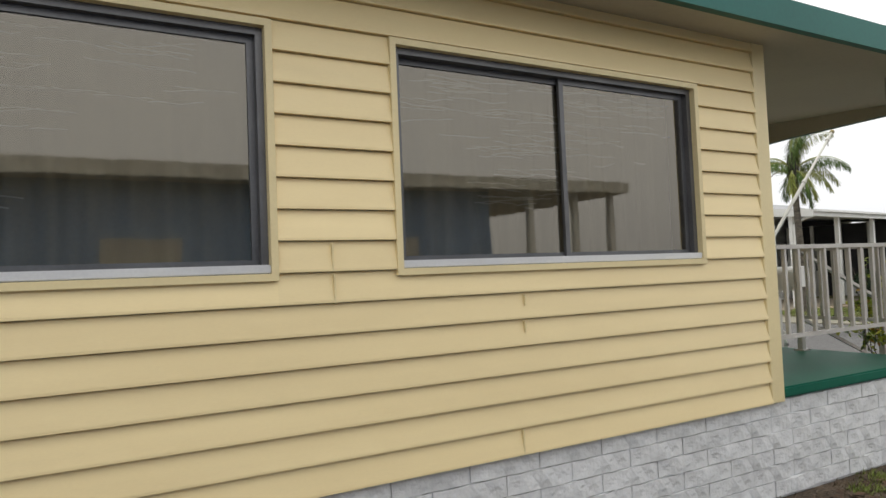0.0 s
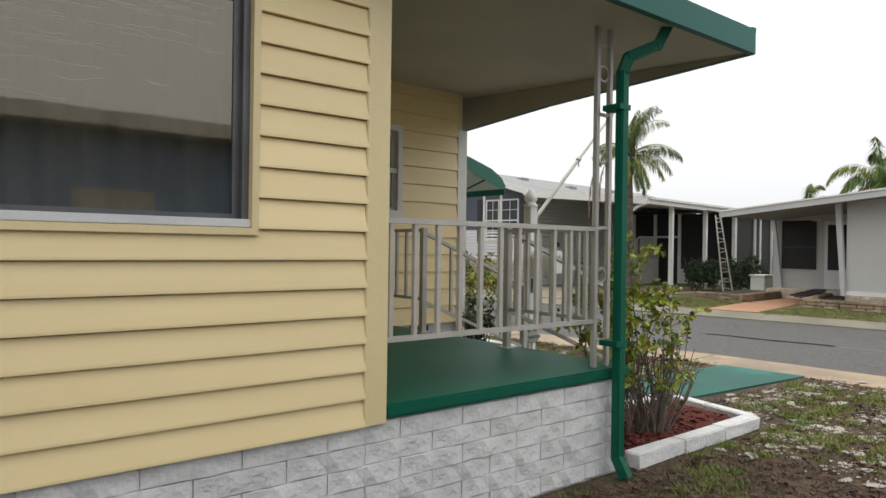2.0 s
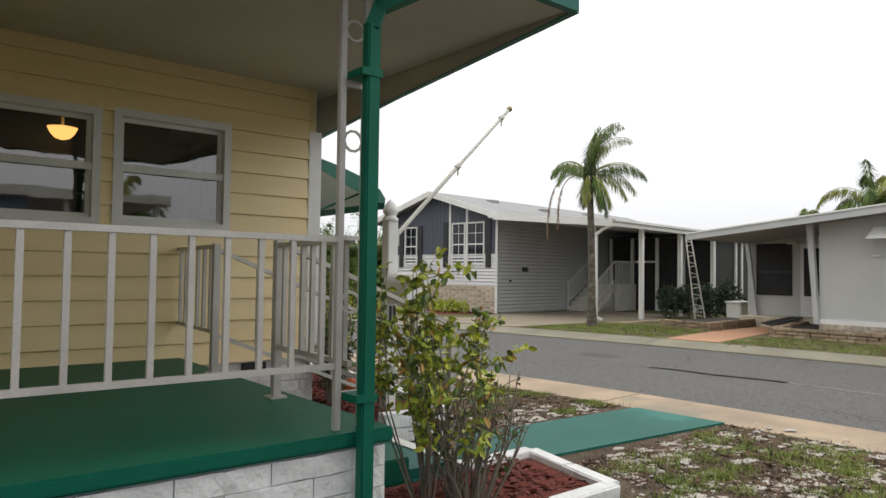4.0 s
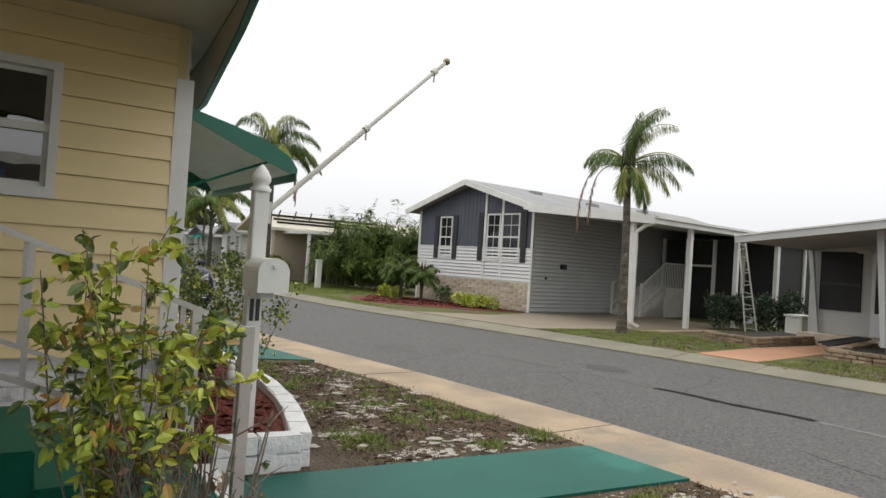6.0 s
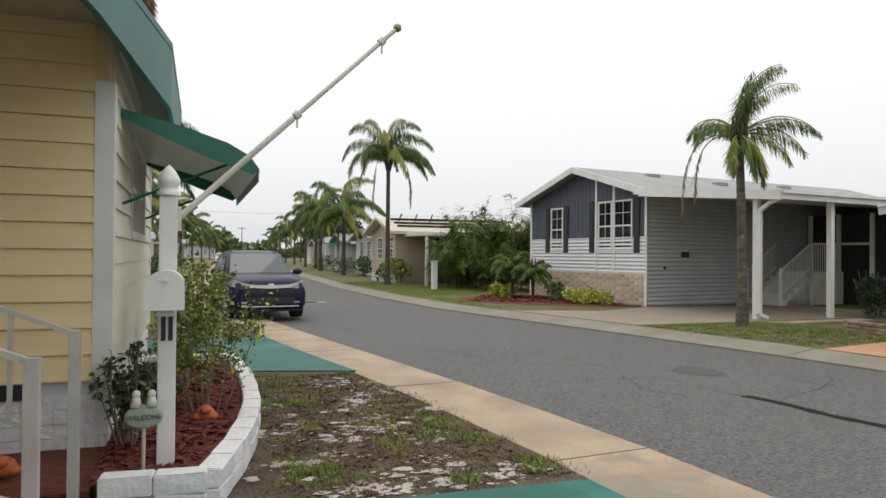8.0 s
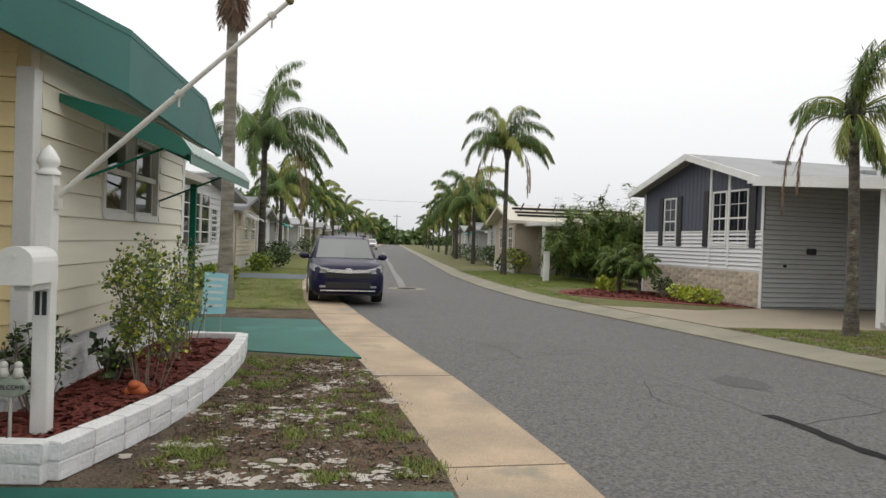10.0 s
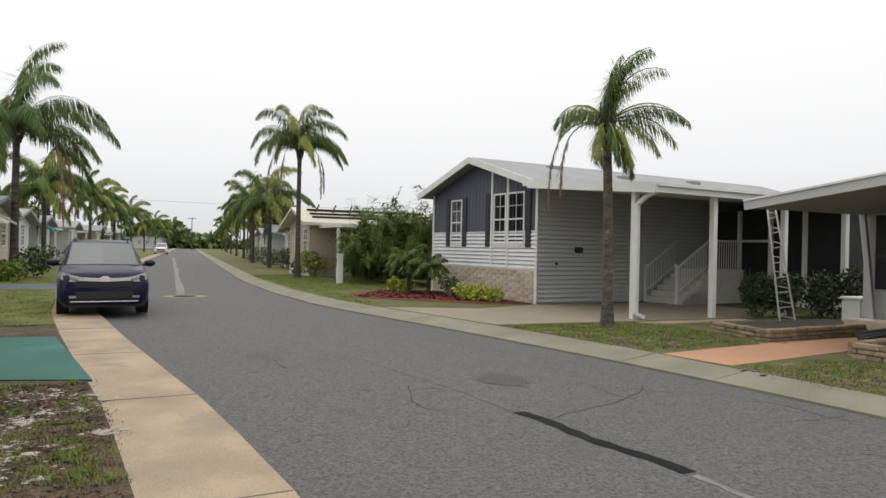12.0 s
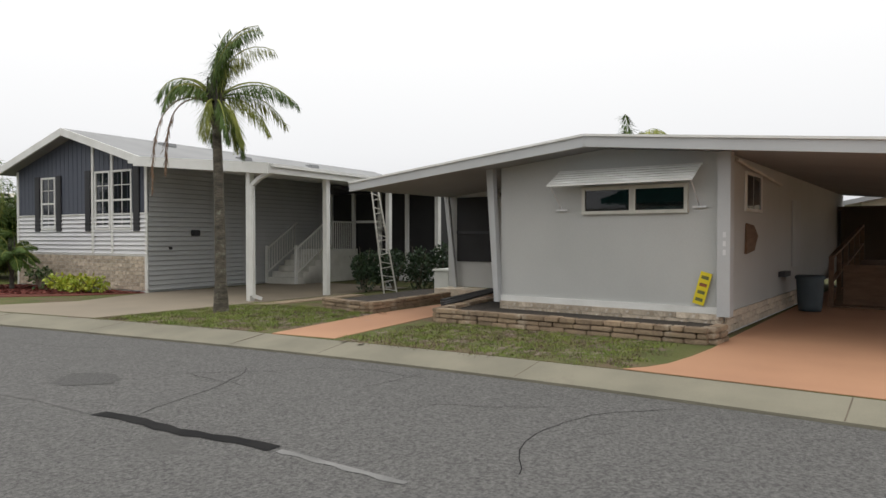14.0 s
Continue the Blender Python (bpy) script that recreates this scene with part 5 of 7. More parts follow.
# screened room at the carport's back
sr = thing("screen_room", pose(20.6, 17.42, 0, 0, 0, 6.84), "dark screened porch room with white posts", "screen room")
part("screen", box(B(), 7.3, -4.6, 0.08, 13.8, -0.05, 3.0), DARK, sr, "black insect screen")
for y in (-4.6, -3.4, -2.3, -1.2, -0.2):
    part("post", box(B(), 7.2, y - 0.06, 0.08, 7.29, y + 0.06, 3.02), WHITE, sr)
part("mid_rail", box(B(), 7.21, -2.25, 2.0, 7.285, -1.25, 2.08), WHITE, sr)
part("kick_panel", box(B(), 7.22, -4.55, 0.08, 7.288, -2.35, 0.7), WSID, sr)
for x in (9.2, 11.2):
    part("post", box(B(), x, -4.69, 0.08, x + 0.1, -4.61, 3.0), WHITE, sr)

# mulch bed and plants before the blue house
flat("mulch_bed", [(15.9, 20.8), (17.2, 19.4), (19.0, 17.9), (20.45, 17.3), (20.55, 17.6), (19.8, 23.4), (18.2, 24.0), (16.6, 22.6)], LOT_Z + 0.014, MULCH, "red mulch bed before the blue house", "flower bed")


def in_bed(r):
    u, v = r.random(), r.random()
    a = Vector((16.2, 20.9)).lerp(Vector((20.4, 17.5)), u)
    b = Vector((18.0, 23.8)).lerp(Vector((19.8, 23.2)), u)
    p = a.lerp(b, v)
    return (p.x, p.y)


chips("mulch_chips", in_bed, 3500, LOT_Z + 0.014, 12, CHIP, 0.06, "loose red mulch chips on the bed", "mulch")
for k, (x, y, s_) in enumerate(((19.6, 18.5, 0.75), (19.35, 19.35, 0.7), (18.55, 22.6, 0.6), (18.3, 23.2, 0.5))):
    bush("lime_bush", x, y, LOT_Z, 0.42 * s_ / 0.6, 0.42 * s_ / 0.6, 0.5, 420, 0.11, [LIME, LEAFY], 60 + k, "small bright lime green bush in mulch", "bush", "lime bushes")
bush("green_bush", 19.2, 20.4, LOT_Z, 0.4, 0.4, 0.7, 500, 0.08, [LEAFM, LEAFD], 70, "small dark green bush in mulch", "bush")
palm(18.9, 21.5, 0.85, 0.07, 0.8, 20, 71, (0.0, 0.0), (), "pygmy date palm in the mulch bed", leaflet=0.28, elev=(-5, 75), grav=0.2, width=0.016, yellow=0.1)
palm(18.5, 22.3, 1.0, 0.07, 0.85, 20, 72, (0.0, 0.0), (), "pygmy date palm in the mulch bed", leaflet=0.28, elev=(-5, 75), grav=0.2, width=0.016, yellow=0.1)
for k, (x, y) in enumerate(((24.2, 13.1), (25.0, 12.7), (25.8, 12.5), (26.5, 12.1))):
    bush("hedge_bush", x, y, LOT_Z, 0.62, 0.6, 1.35, 1300, 0.09, [LEAFD, mat("deep_leaf", (0.02, 0.045, 0.02), (0.03, 0.06, 0.03), 3, 30, 0.4, 0.0)], 80 + k, "clipped dark green hedge bush", "bush", "hedge bushes")
wp = thing("marker_post", None, "white square marker post with a flat cap", "post")
part("shaft", box(B(), 17.56, 28.2, LOT_Z, 17.78, 28.42, 1.25, 0.01), WHITE, wp)
part("cap", box(B(), 17.53, 28.17, 1.25, 17.81, 28.45, 1.31, 0.01), WHITE, wp)

# ---- the pale grey house ----
gray = thing("house", pose(21.5, 3.2, 0), "pale grey mobile home with a low roof and carport", "house")
part("wall", prism(B(), [(0.0, 0.40), (3.9, 0.40), (3.9, 2.775), (1.9, 2.975), (0.0, 2.79)], 0, 0.02, 13.5), GREYW, gray, "pale grey panel wall")
part("sill_band", box(B(), -0.02, -0.02, 0.37, 0.02, 3.92, 0.47), WHITE, gray)
bm = B()
prism(bm, [(6.98, 2.47), (1.9, 2.98), (-6.5, 2.17), (-6.5, 2.25), (1.9, 3.08), (6.98, 2.55)], 0, -0.72, 13.5)
part("roof", bm, ROOFW, gray, "low grey metal roof")
bm = B()
for a, b in (((7.0, 2.53), (1.9, 3.03)), ((1.9, 3.03), (-6.5, 2.2))):
    bar(bm, (-0.74, a[0], a[1]), (-0.74, b[0], b[1]), 0.05, 0.19)
part("fascia", bm, GSID, gray, "pale grey fascia board")
bm = B()
for a, b in (((7.0, 2.61), (1.9, 3.115)), ((1.9, 3.115), (-6.5, 2.285))):
    bar(bm, (-0.77, a[0], a[1]), (-0.77, b[0], b[1]), 0.05, 0.035)
part("drip_edge", bm, WHITE, gray)
# slanted fin at the entry corner, straight fin at the carport corner
bm = B()
prism(bm, [(3.88, 0.35), (3.98, 0.35), (4.16, 2.78), (4.02, 2.80)], 0, -0.1, 0.03)
part("corner_fin", bm, GSID, gray, "slanted pale grey fin wall")
bm = B()
prism(bm, [(-0.12, 0.35), (0.06, 0.35), (0.06, 2.78), (-0.12, 2.78)], 0, -0.16, 0.05)
part("corner_fin", bm, GSID, gray)
bm = B()
prism(bm, [(6.62, 0.2), (6.72, 0.2), (7.0, 2.5), (6.88, 2.5)], 0, 2.42, 2.5)
part("corner_fin", bm, GSID, gray, "slanted pale grey fin wall")
for y in (0.53, 1.40):
    w = far_window(gray, y, 1.9, 0.88, 0.45, bars=1, back=ROOMDARK, frame_mat=OFFW, meet=False)
# awning over the front window
ya, yb = 0.32, 2.70
awg = part("awning", box(B(), -0.03, ya, 2.615, -0.003, yb, 2.65), WHITE, gray, "white ribbed aluminium awning")
for k in range(6):
    xa, xb, za, zb = -0.02 - 0.08 * k, -0.02 - 0.08 * (k + 1), 2.64 - 0.045 * k, 2.64 - 0.045 * (k + 1)
    part("slat", prism(B(), [(xa, za), (xb, zb + 0.02), (xb, zb - 0.012), (xb + 0.008, zb - 0.012), (xb + 0.008, zb + 0.008), (xa, za - 0.012)], 1, ya, yb), WHITE, awg)
for y in (0.36, 2.66):
    part("arm", tube(B(), (-0.02, y, 2.0), (-0.46, y, 2.38), 0.012), ALU, awg)
    part("arm_foot", box(B(), -0.035, y - 0.1, 1.97, -0.002, y + 0.1, 2.0), ALU, awg)
# entry: the wall set back, its screen window and door
part("entry_wall", box(B(), 2.6, 3.92, 0.35, 2.72, 7.0, 2.62), GREYW, gray, "pale grey entry wall")
part("entry_step", box(B(), 1.9, 4.2, 0.06, 2.6, 6.9, 0.34, 0.01), STONE, gray)
ew = part("entry_screen", box(B(), 2.56, 5.7, 0.95, 2.6, 6.72, 2.45), DARK, gray, "dark screened window")
part("screen_bar", box(B(), 2.54, 5.7, 1.6, 2.559, 6.72, 1.66), SHUT, ew)
ed = part("entry_door", box(B(), 2.55, 4.5, 0.38, 2.6, 5.45, 2.42), WSID, gray, "white screen door")
part("door_glass", box(B(), 2.535, 4.6, 0.95, 2.549, 5.35, 2.3), DARK, ed)
part("door_handle", box(B(), 2.50, 4.55, 1.2, 2.548, 4.58, 1.32), CHROME, ed)
part("porch_lamp", box(B(), 2.45, 5.5, 2.42, 2.59, 5.8, 2.5, 0.02), OFFW, gray)
# carport side: small windows, panel, brick coloured plaque
for x, w in ((1.2, 1.15),):
    t = part("side_window", ring(B(), x, x + w, 1.95, 2.6, 0.05, -0.035, 0.02), WHITE, gray)
    for k in range(2):
        part("pane", box(B(), x + 0.06 + k * w / 2, -0.012, 2.0, x + w / 2 - 0.03 + k * w / 2, -0.004, 2.55), DARKGL, t)
part("side_panel", box(B(), 5.2, -0.03, 0.9, 6.1, -0.004, 2.3), GSID, gray)
part("wall_plaque", prism(B(), [(1.2, 1.25), (1.75, 1.3), (2.0, 1.55), (1.7, 1.72), (1.25, 1.75)], 1, -0.04, -0.004), WOODR, gray, "brown wooden wall plaque")
for x, z in ((3.9, 0.75),):
    part("meter_box", box(B(), x, -0.12, z, x + 0.6, -0.004, z + 0.1), SHUT, gray)
part("conduit", tube(B(), (0.3, -0.1, 2.7), (3.5, -0.12, 2.5), 0.025), OFFW, gray)
for k in range(3):
    part("house_number", box(B(), -0.166, -0.06, 1.52 - 0.13 * k, -0.161, -0.02, 1.60 - 0.13 * k), ALU, gray, "small metal house numeral")
for y in (-6.2,):
    for x in (-0.4, 3.5, 7.5):
        part("carport_post", box(B(), x, y, 0.08, x + 0.1, y + 0.1, 2.2), WHITE, gray)
YEL = mat("yellow_sign", (0.75, 0.62, 0.02), (0.68, 0.55, 0.02), 3, 30, 0.5, 0.0)
ys_ = thing("sale_sign", pose(21.47, 3.505, 0.75, 0, 0, 0) @ pose(0, 0, 0, 15, 0, 0), "yellow paper sign leaning on the grey wall", "sign")
part("panel", box(B(), -0.008, -0.085, -0.25, 0.004, 0.085, 0.25), YEL, ys_)
REDM = mat("sign_ink", (0.45, 0.12, 0.03), (0.05, 0.05, 0.04), 30, 60, 0.6, 0.0)
for k in range(4):
    part("text_bar", box(B(), -0.012, -0.055, -0.2 + k * 0.115, -0.0085, 0.055, -0.15 + k * 0.115), REDM if k == 2 else mat("sign_ink_dark", (0.1, 0.12, 0.05), (0.16, 0.15, 0.03), 20, 60, 0.6, 0.0), ys_, "unreadable printed line")
# dark mats, bin, ramp
BIN = mat("blue_grey_bin", (0.06, 0.085, 0.10), (0.05, 0.07, 0.085), 3, 50, 0.5, 0.1)
bn = thing("trash_bin", pose(25.9, 2.72, LOT_Z + 0.02) @ Matrix.Diagonal((0.8, 0.8, 0.8, 1)), "blue grey plastic trash bin on the driveway", "bin")
bm = B()
sheet(bm, [[(r * math.cos(a * math.tau / 24), r * math.sin(a * math.tau / 24), z) for a in range(25)] for r, z in ((0.0, 0.0), (0.25, 0.0), (0.27, 0.1), (0.31, 0.78))])
part("body", bm, BIN, bn, smooth=True)
bm = B()
sheet(bm, [[(r * math.cos(a * math.tau / 24), r * math.sin(a * math.tau / 24), z) for a in range(25)] for r, z in ((0.34, 0.78), (0.34, 0.84), (0.3, 0.87), (0.0, 0.88))])
part("lid", bm, BIN, bn, smooth=True)
rp = thing("wooden_ramp", None, "brown wooden access ramp with railings", "ramp")
bm = B()
prism(bm, [(27.0, 0.1), (33.0, 0.9), (33.0, 0.8), (27.0, 0.06)], 1, 1.3, 2.5)
part("deck", bm, WOODR, rp)
for yy in (1.3, 2.5):
    part("handrail", bar(B(), (27.0, yy, 1.1), (33.0, yy, 1.85), 0.09, 0.05), WOODR, rp)
    part("mid_rail", bar(B(), (27.0, yy, 0.6), (33.0, yy, 1.35), 0.09, 0.04), WOODR, rp)
    for k in range(6):
        x = 27.05 + 1.18 * k
        part("post", box(B(), x - 0.045, yy - 0.045, 0.08, x + 0.045, yy + 0.045, 1.12 + 0.125 * 1.18 * k), WOODR, rp)
part("front_panel", box(B(), 27.2, 0.9, 0.08, 27.26, 2.3, 0.95), WOODR, rp)
part("side_skirt", prism(B(), [(27.0, 0.08), (33.0, 0.08), (33.0, 0.8), (27.0, 0.1)], 1, 2.42, 2.46), WOODR, rp)
# stone planters of the grey house
gpl = thing("stone_planter", None, "low tan split stone planter by the grey house", "planter", kind="structure")
part("soil", slab(B(), [(20.55, 3.25), (21.45, 3.25), (21.45, 7.0), (23.8, 7.6), (23.8, 8.25), (20.4, 7.6)], LOT_Z, LOT_Z + 0.17), SOIL, gpl)
gpl2 = thing("stone_planter", None, "low tan split stone planter beside the walk", "planter", kind="structure")
part("soil", slab(B(), [(20.5, 9.55), (24.0, 9.85), (24.4, 11.2), (21.0, 10.9)], LOT_Z, LOT_Z + 0.15), SOIL, gpl2)


STONEB = mat("tan_stone", (0.36, 0.27, 0.18), (0.20, 0.145, 0.10), 5, 40, 0.9, 0.9, vary=0.22, third=(0.42, 0.35, 0.27), third_scale=3, third_cut=0.55, dist=0.02)


def stone_border(t, pts, h, courses, unit, seed, w=0.2):
    rnd = random.Random(seed)
    for (xa, ya), (xb, yb) in zip(pts, pts[1:]):
        d = Vector((xb - xa, yb - ya))
        L = d.length
        ang = math.degrees(math.atan2(d.y, d.x))
        for c in range(courses):
            u = -rnd.uniform(0, 0.2) if c % 2 else 0.0
            while u < L - 0.05:
                ln = unit * rnd.uniform(0.6, 1.5)
                a, b = max(0.0, u), min(L, u + ln)
                if b - a > 0.04:
                    bm = box(B(), a + 0.005, -w / 2 + rnd.uniform(-0.025, 0.02), 0.0, b - 0.005, w / 2 + rnd.uniform(-0.02, 0.02), h / courses - rnd.uniform(0.004, 0.016), 0.012)
                    ob = part("stone", bm, STONEB, t)
                    ob.matrix_basis = pose(xa, ya, LOT_Z + h / courses * c, 0, 0, ang)
                u += ln


SHED = mat("dim_shed_panel", (0.10, 0.075, 0.055), (0.07, 0.055, 0.04), 1, 30, 0.8, 0.2)
shd = thing("shed", None, "dark brown storage shed at the carport end", "shed")
part("wall", box(B(), 33.6, 1.9, 0.06, 37.0, 3.1, 2.3), SHED, shd)
part("roof", box(B(), 33.4, 1.75, 2.3, 37.2, 3.15, 2.4), SHED, shd)
stone_border(gpl, [(21.0, 3.1), (20.45, 3.12), (20.3, 7.65), (23.8, 8.3)], 0.24, 3, 0.3, 1)
stone_border(gpl2, [(24.0, 9.75), (20.5, 9.45), (20.75, 10.9)], 0.22, 3, 0.3, 2)
TARP = mat("black_edging", (0.02, 0.02, 0.022), (0.03, 0.03, 0.03), 4, 50, 0.6, 0.2)
for k, (a, b) in enumerate((((20.9, 7.95), (23.6, 8.45)), ((21.2, 8.2), (23.8, 8.6)), ((21.6, 8.5), (23.8, 8.75)))):
    tagged(part("edging_strip", bar(B(), (*a, LOT_Z + 0.22), (*b, LOT_Z + 0.30), 0.12, 0.04), TARP), "loose black plastic edging strip by the walk", "edging", "edging strips")
bx = thing("utility_box", None, "low white utility box by the hedge", "utility box")
part("body", box(B(), 25.2, 11.0, LOT_Z, 25.9, 11.5, 0.62, 0.03), WHITE, bx)
part("lid", box(B(), 25.17, 10.97, 0.62, 25.93, 11.53, 0.68, 0.015), WHITE, bx)
tr = thing("trellis", None, "tall weathered white metal trellis frame by the hedge", "trellis")
lo_, hi_ = Vector((23.1, 11.15, LOT_Z)), Vector((22.75, 11.35, 2.62))
for s_ in (-0.13, 0.13):
    part("upright", bar(B(), lo_ + Vector((s_, -s_ * 0.7, 0)), hi_ + Vector((s_ * 0.5, -s_ * 0.35, 0)), 0.03, 0.03), OFFW, tr)
for k in range(16):
    u = (k + 0.5) / 16
    p = lo_.lerp(hi_, u)
    s2 = 0.13 * (1 - 0.5 * u)
    part("rung", bar(B(), p + Vector((-s2, s2 * 0.7, 0)), p + Vector((s2, -s2 * 0.7, 0.05 * (-1) ** k)), 0.018, 0.018), OFFW, tr)
flat("stepping_slab", [(20.3, 12.1), (23.3, 12.2), (23.2, 12.6), (20.1, 12.55)], LOT_Z + 0.03, CONC, "pale concrete slab in the grass", "slab")

# ---- far houses along the street ----


def far_house(x, y, w, d, ez, wallm, label, yaw=0.0, side=1, awn=None, rise=0.8, porch=True, roofm=None, wins=None):
    """A small mobile home end-on to the street; side 1: front faces -x, -1: front faces +x. Local y along the street."""
    t = thing("house", pose(x, y, 0, 0, 0, yaw) @ Matrix.Diagonal((side, 1, 1, 1)), label, "house", "far houses")
    part("wall", prism(B(), [(0, 0.0), (w, 0.0), (w, ez), (w / 2, ez + rise * 0.85), (0, ez)], 0, 0.02, d), wallm, t)
    bm = B()
    lap_sheet(bm, 0, w, 0.6, ez, 0.2, -0.002, -1, 1, lap=0.02)
    part("siding", bm, wallm, t)
    bm = B()
    prism(bm, [(-0.5, ez - 0.12), (w / 2, ez + rise), (w + 0.5, ez - 0.12), (w + 0.5, ez + 0.04), (w / 2, ez + rise + 0.14), (-0.5, ez + 0.04)], 0, -0.5, d)
    part("roof", bm, roofm or ROOFW, t)
    part("skirting", box(B(), -0.03, 0.0, 0.0, 0.0, w, 0.55), OFFW, t)
    n = max(2, int(w / 2.2))
    for k, yw in enumerate(wins or [0.4 + (w - 0.6) * k / n for k in range(n)]):
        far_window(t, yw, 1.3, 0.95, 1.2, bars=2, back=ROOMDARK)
        if awn:
            bm = prism(B(), [(0.0, 2.75), (-0.8, 2.35), (-0.8, 2.25), (0.0, 2.65)], 1, 0.3 + (w - 0.6) * k / n, 1.5 + (w - 0.6) * k / n)
            part("awning", bm, awn, t)
    if porch:
        part("porch_roof", box(B(), 0.4, -3.2, ez - 0.25, d, -0.02, ez - 0.1), WHITE, t)
        part("porch_screen", box(B(), 2.2, -3.0, 0.0, d - 0.5, -0.06, ez - 0.26), DARK, t)
        for xx in (0.5, 3.2, 6.0):
            part("porch_post", box(B(), xx, -3.1, 0, xx + 0.12, -2.98, ez - 0.25), WHITE, t)
    return t


TAN = mat("tan_siding", (0.50, 0.42, 0.32), (0.42, 0.35, 0.27), 1, 40, 0.6, 0.1)
CREAMR = mat("cream_metal_roof", (0.62, 0.58, 0.48), (0.52, 0.48, 0.40), 1, 30, 0.5, 0.1)
TEAL = mat("teal_awning", (0.03, 0.36, 0.33), (0.03, 0.30, 0.28), 1, 30, 0.5, 0.0)
PEACH = mat("cream_wall", (0.62, 0.56, 0.44), (0.55, 0.49, 0.38), 1, 30, 0.6, 0.0)
far_house(17.75, 34.6, 4.4, 11, 2.75, TAN, "tan sided mobile home with a cream metal roof", 2, 1, None, 0.75, True, CREAMR)
rnd = random.Random(9)
solar = thing("roof_rails", None, "row of dark rails on the tan roof", "roof rails")
for y, z in ((34.9, 3.08), (35.5, 3.27), (36.2, 3.50)):
    part("rail", bar(B(), (17.9, y, z), (24.5, y + 0.2, z + 0.02), 0.12, 0.1), RUBBER, solar)
for k in range(3):
    part("bracket", bar(B(), (18.3 + 0.9 * k, 36.0, 3.4), (18.6 + 0.9 * k, 36.5, 3.8), 0.06, 0.06), RUBBER, solar)
far_house(4.6, 18.6, 10.6, 12, 3.0, WSID, "white mobile home with a glazed porch", 0, -1, None, 0.5, False, None, [6.4, 8.3])
far_house(4.25, 32.0, 6.0, 12, 2.8, PEACH, "cream mobile home behind palms", 0, -1, WHITE, 0.55, False, None, [2.2, 4.4])
far_house(3.8, 41.5, 5.5, 12, 2.7, WSID, "white mobile home along the street", 0, -1, None, 0.5, True)
far_house(3.6, 52, 5.5, 12, 2.7, WSID, "white mobile home with teal awnings", 0, -1, TEAL, 0.5, True)
far_house(4.2, 64, 5.5, 12, 2.7, WSID, "white mobile home along the street", -1, -1, None, 0.5, True)
far_house(5.2, 78, 5.5, 12, 2.7, PEACH, "cream mobile home along the street", -1, -1, None, 0.5, True)
far_house(6.6, 94, 5.5, 12, 2.7, WSID, "white mobile home along the street", -2, -1, TEAL, 0.5, True)
far_house(19.6, 47, 5.0, 12, 2.7, WSID, "white mobile home along the street", 0, 1, None, 0.6, True)
far_house(20.2, 59, 5.0, 12, 2.7, GSID, "pale grey mobile home along the street", -1, 1, TEAL, 0.6, True)
far_house(21.2, 72, 5.0, 12, 2.7, WSID, "white mobile home along the street", -1, 1, None, 0.6, True)
far_house(22.4, 86, 5.0, 12, 2.7, TAN, "tan mobile home along the street", -2, 1, None, 0.6, True)
far_house(24.5, 104, 5.0, 12, 2.7, WSID, "white mobile home along the street", -2, 1, None, 0.6, True)
far_house(38.0, -3.0, 6.0, 10, 2.7, PEACH, "cream house behind the carport", 0, 1, None, 0.6, False)
# louvred porch windows on the first white house
lv = thing("louvre_windows", None, "row of white framed louvre windows", "windows")
for k in range(4):
    t = part("window", ring(B(), 0, 1.25, 0, 1.7, 0.06, -0.04, 0.02), WHITE, lv)
    t.matrix_basis = pose(4.68, 19.0 + 1.36 * k, 1.2, 0, 0, 90)
    part("pane", box(B(), 0.05, -0.01, 0.05, 1.2, -0.005, 1.65), DARKGL, t)
    bm = B()
    for j in range(1, 4):
        box(bm, 0.05, -0.03, 1.7 * j / 4 - 0.018, 1.2, -0.011, 1.7 * j / 4 + 0.018)
    part("louvres", bm, WHITE, t)
# the house behind the camera, which the side windows mirror
ng = thing("neighbour_house", None, "blue grey neighbouring house with a wide white roof", "house")
NEI = mat("blue_grey_siding", (0.22, 0.34, 0.54), (0.17, 0.27, 0.44), 1, 40, 0.6, 0.1)
part("wall", box(B(), -14, -7.5, 0, 6.0, -3.3, 2.8), NEI, ng)
part("roof", box(B(), -14.4, -7.8, 2.8, 8.6, -2.9, 2.98), OFFW, ng)
for x in (6.6, 7.5, 8.3):
    part("carport_post", box(B(), x, -3.2, 0, x + 0.1, -3.1, 2.8), WHITE, ng)
for x in (-3.5, 0.5, 3.8):
    part("curtained_window", box(B(), x, -3.32, 1.2, x + 0.9, -3.28, 2.1), BLIND, ng)

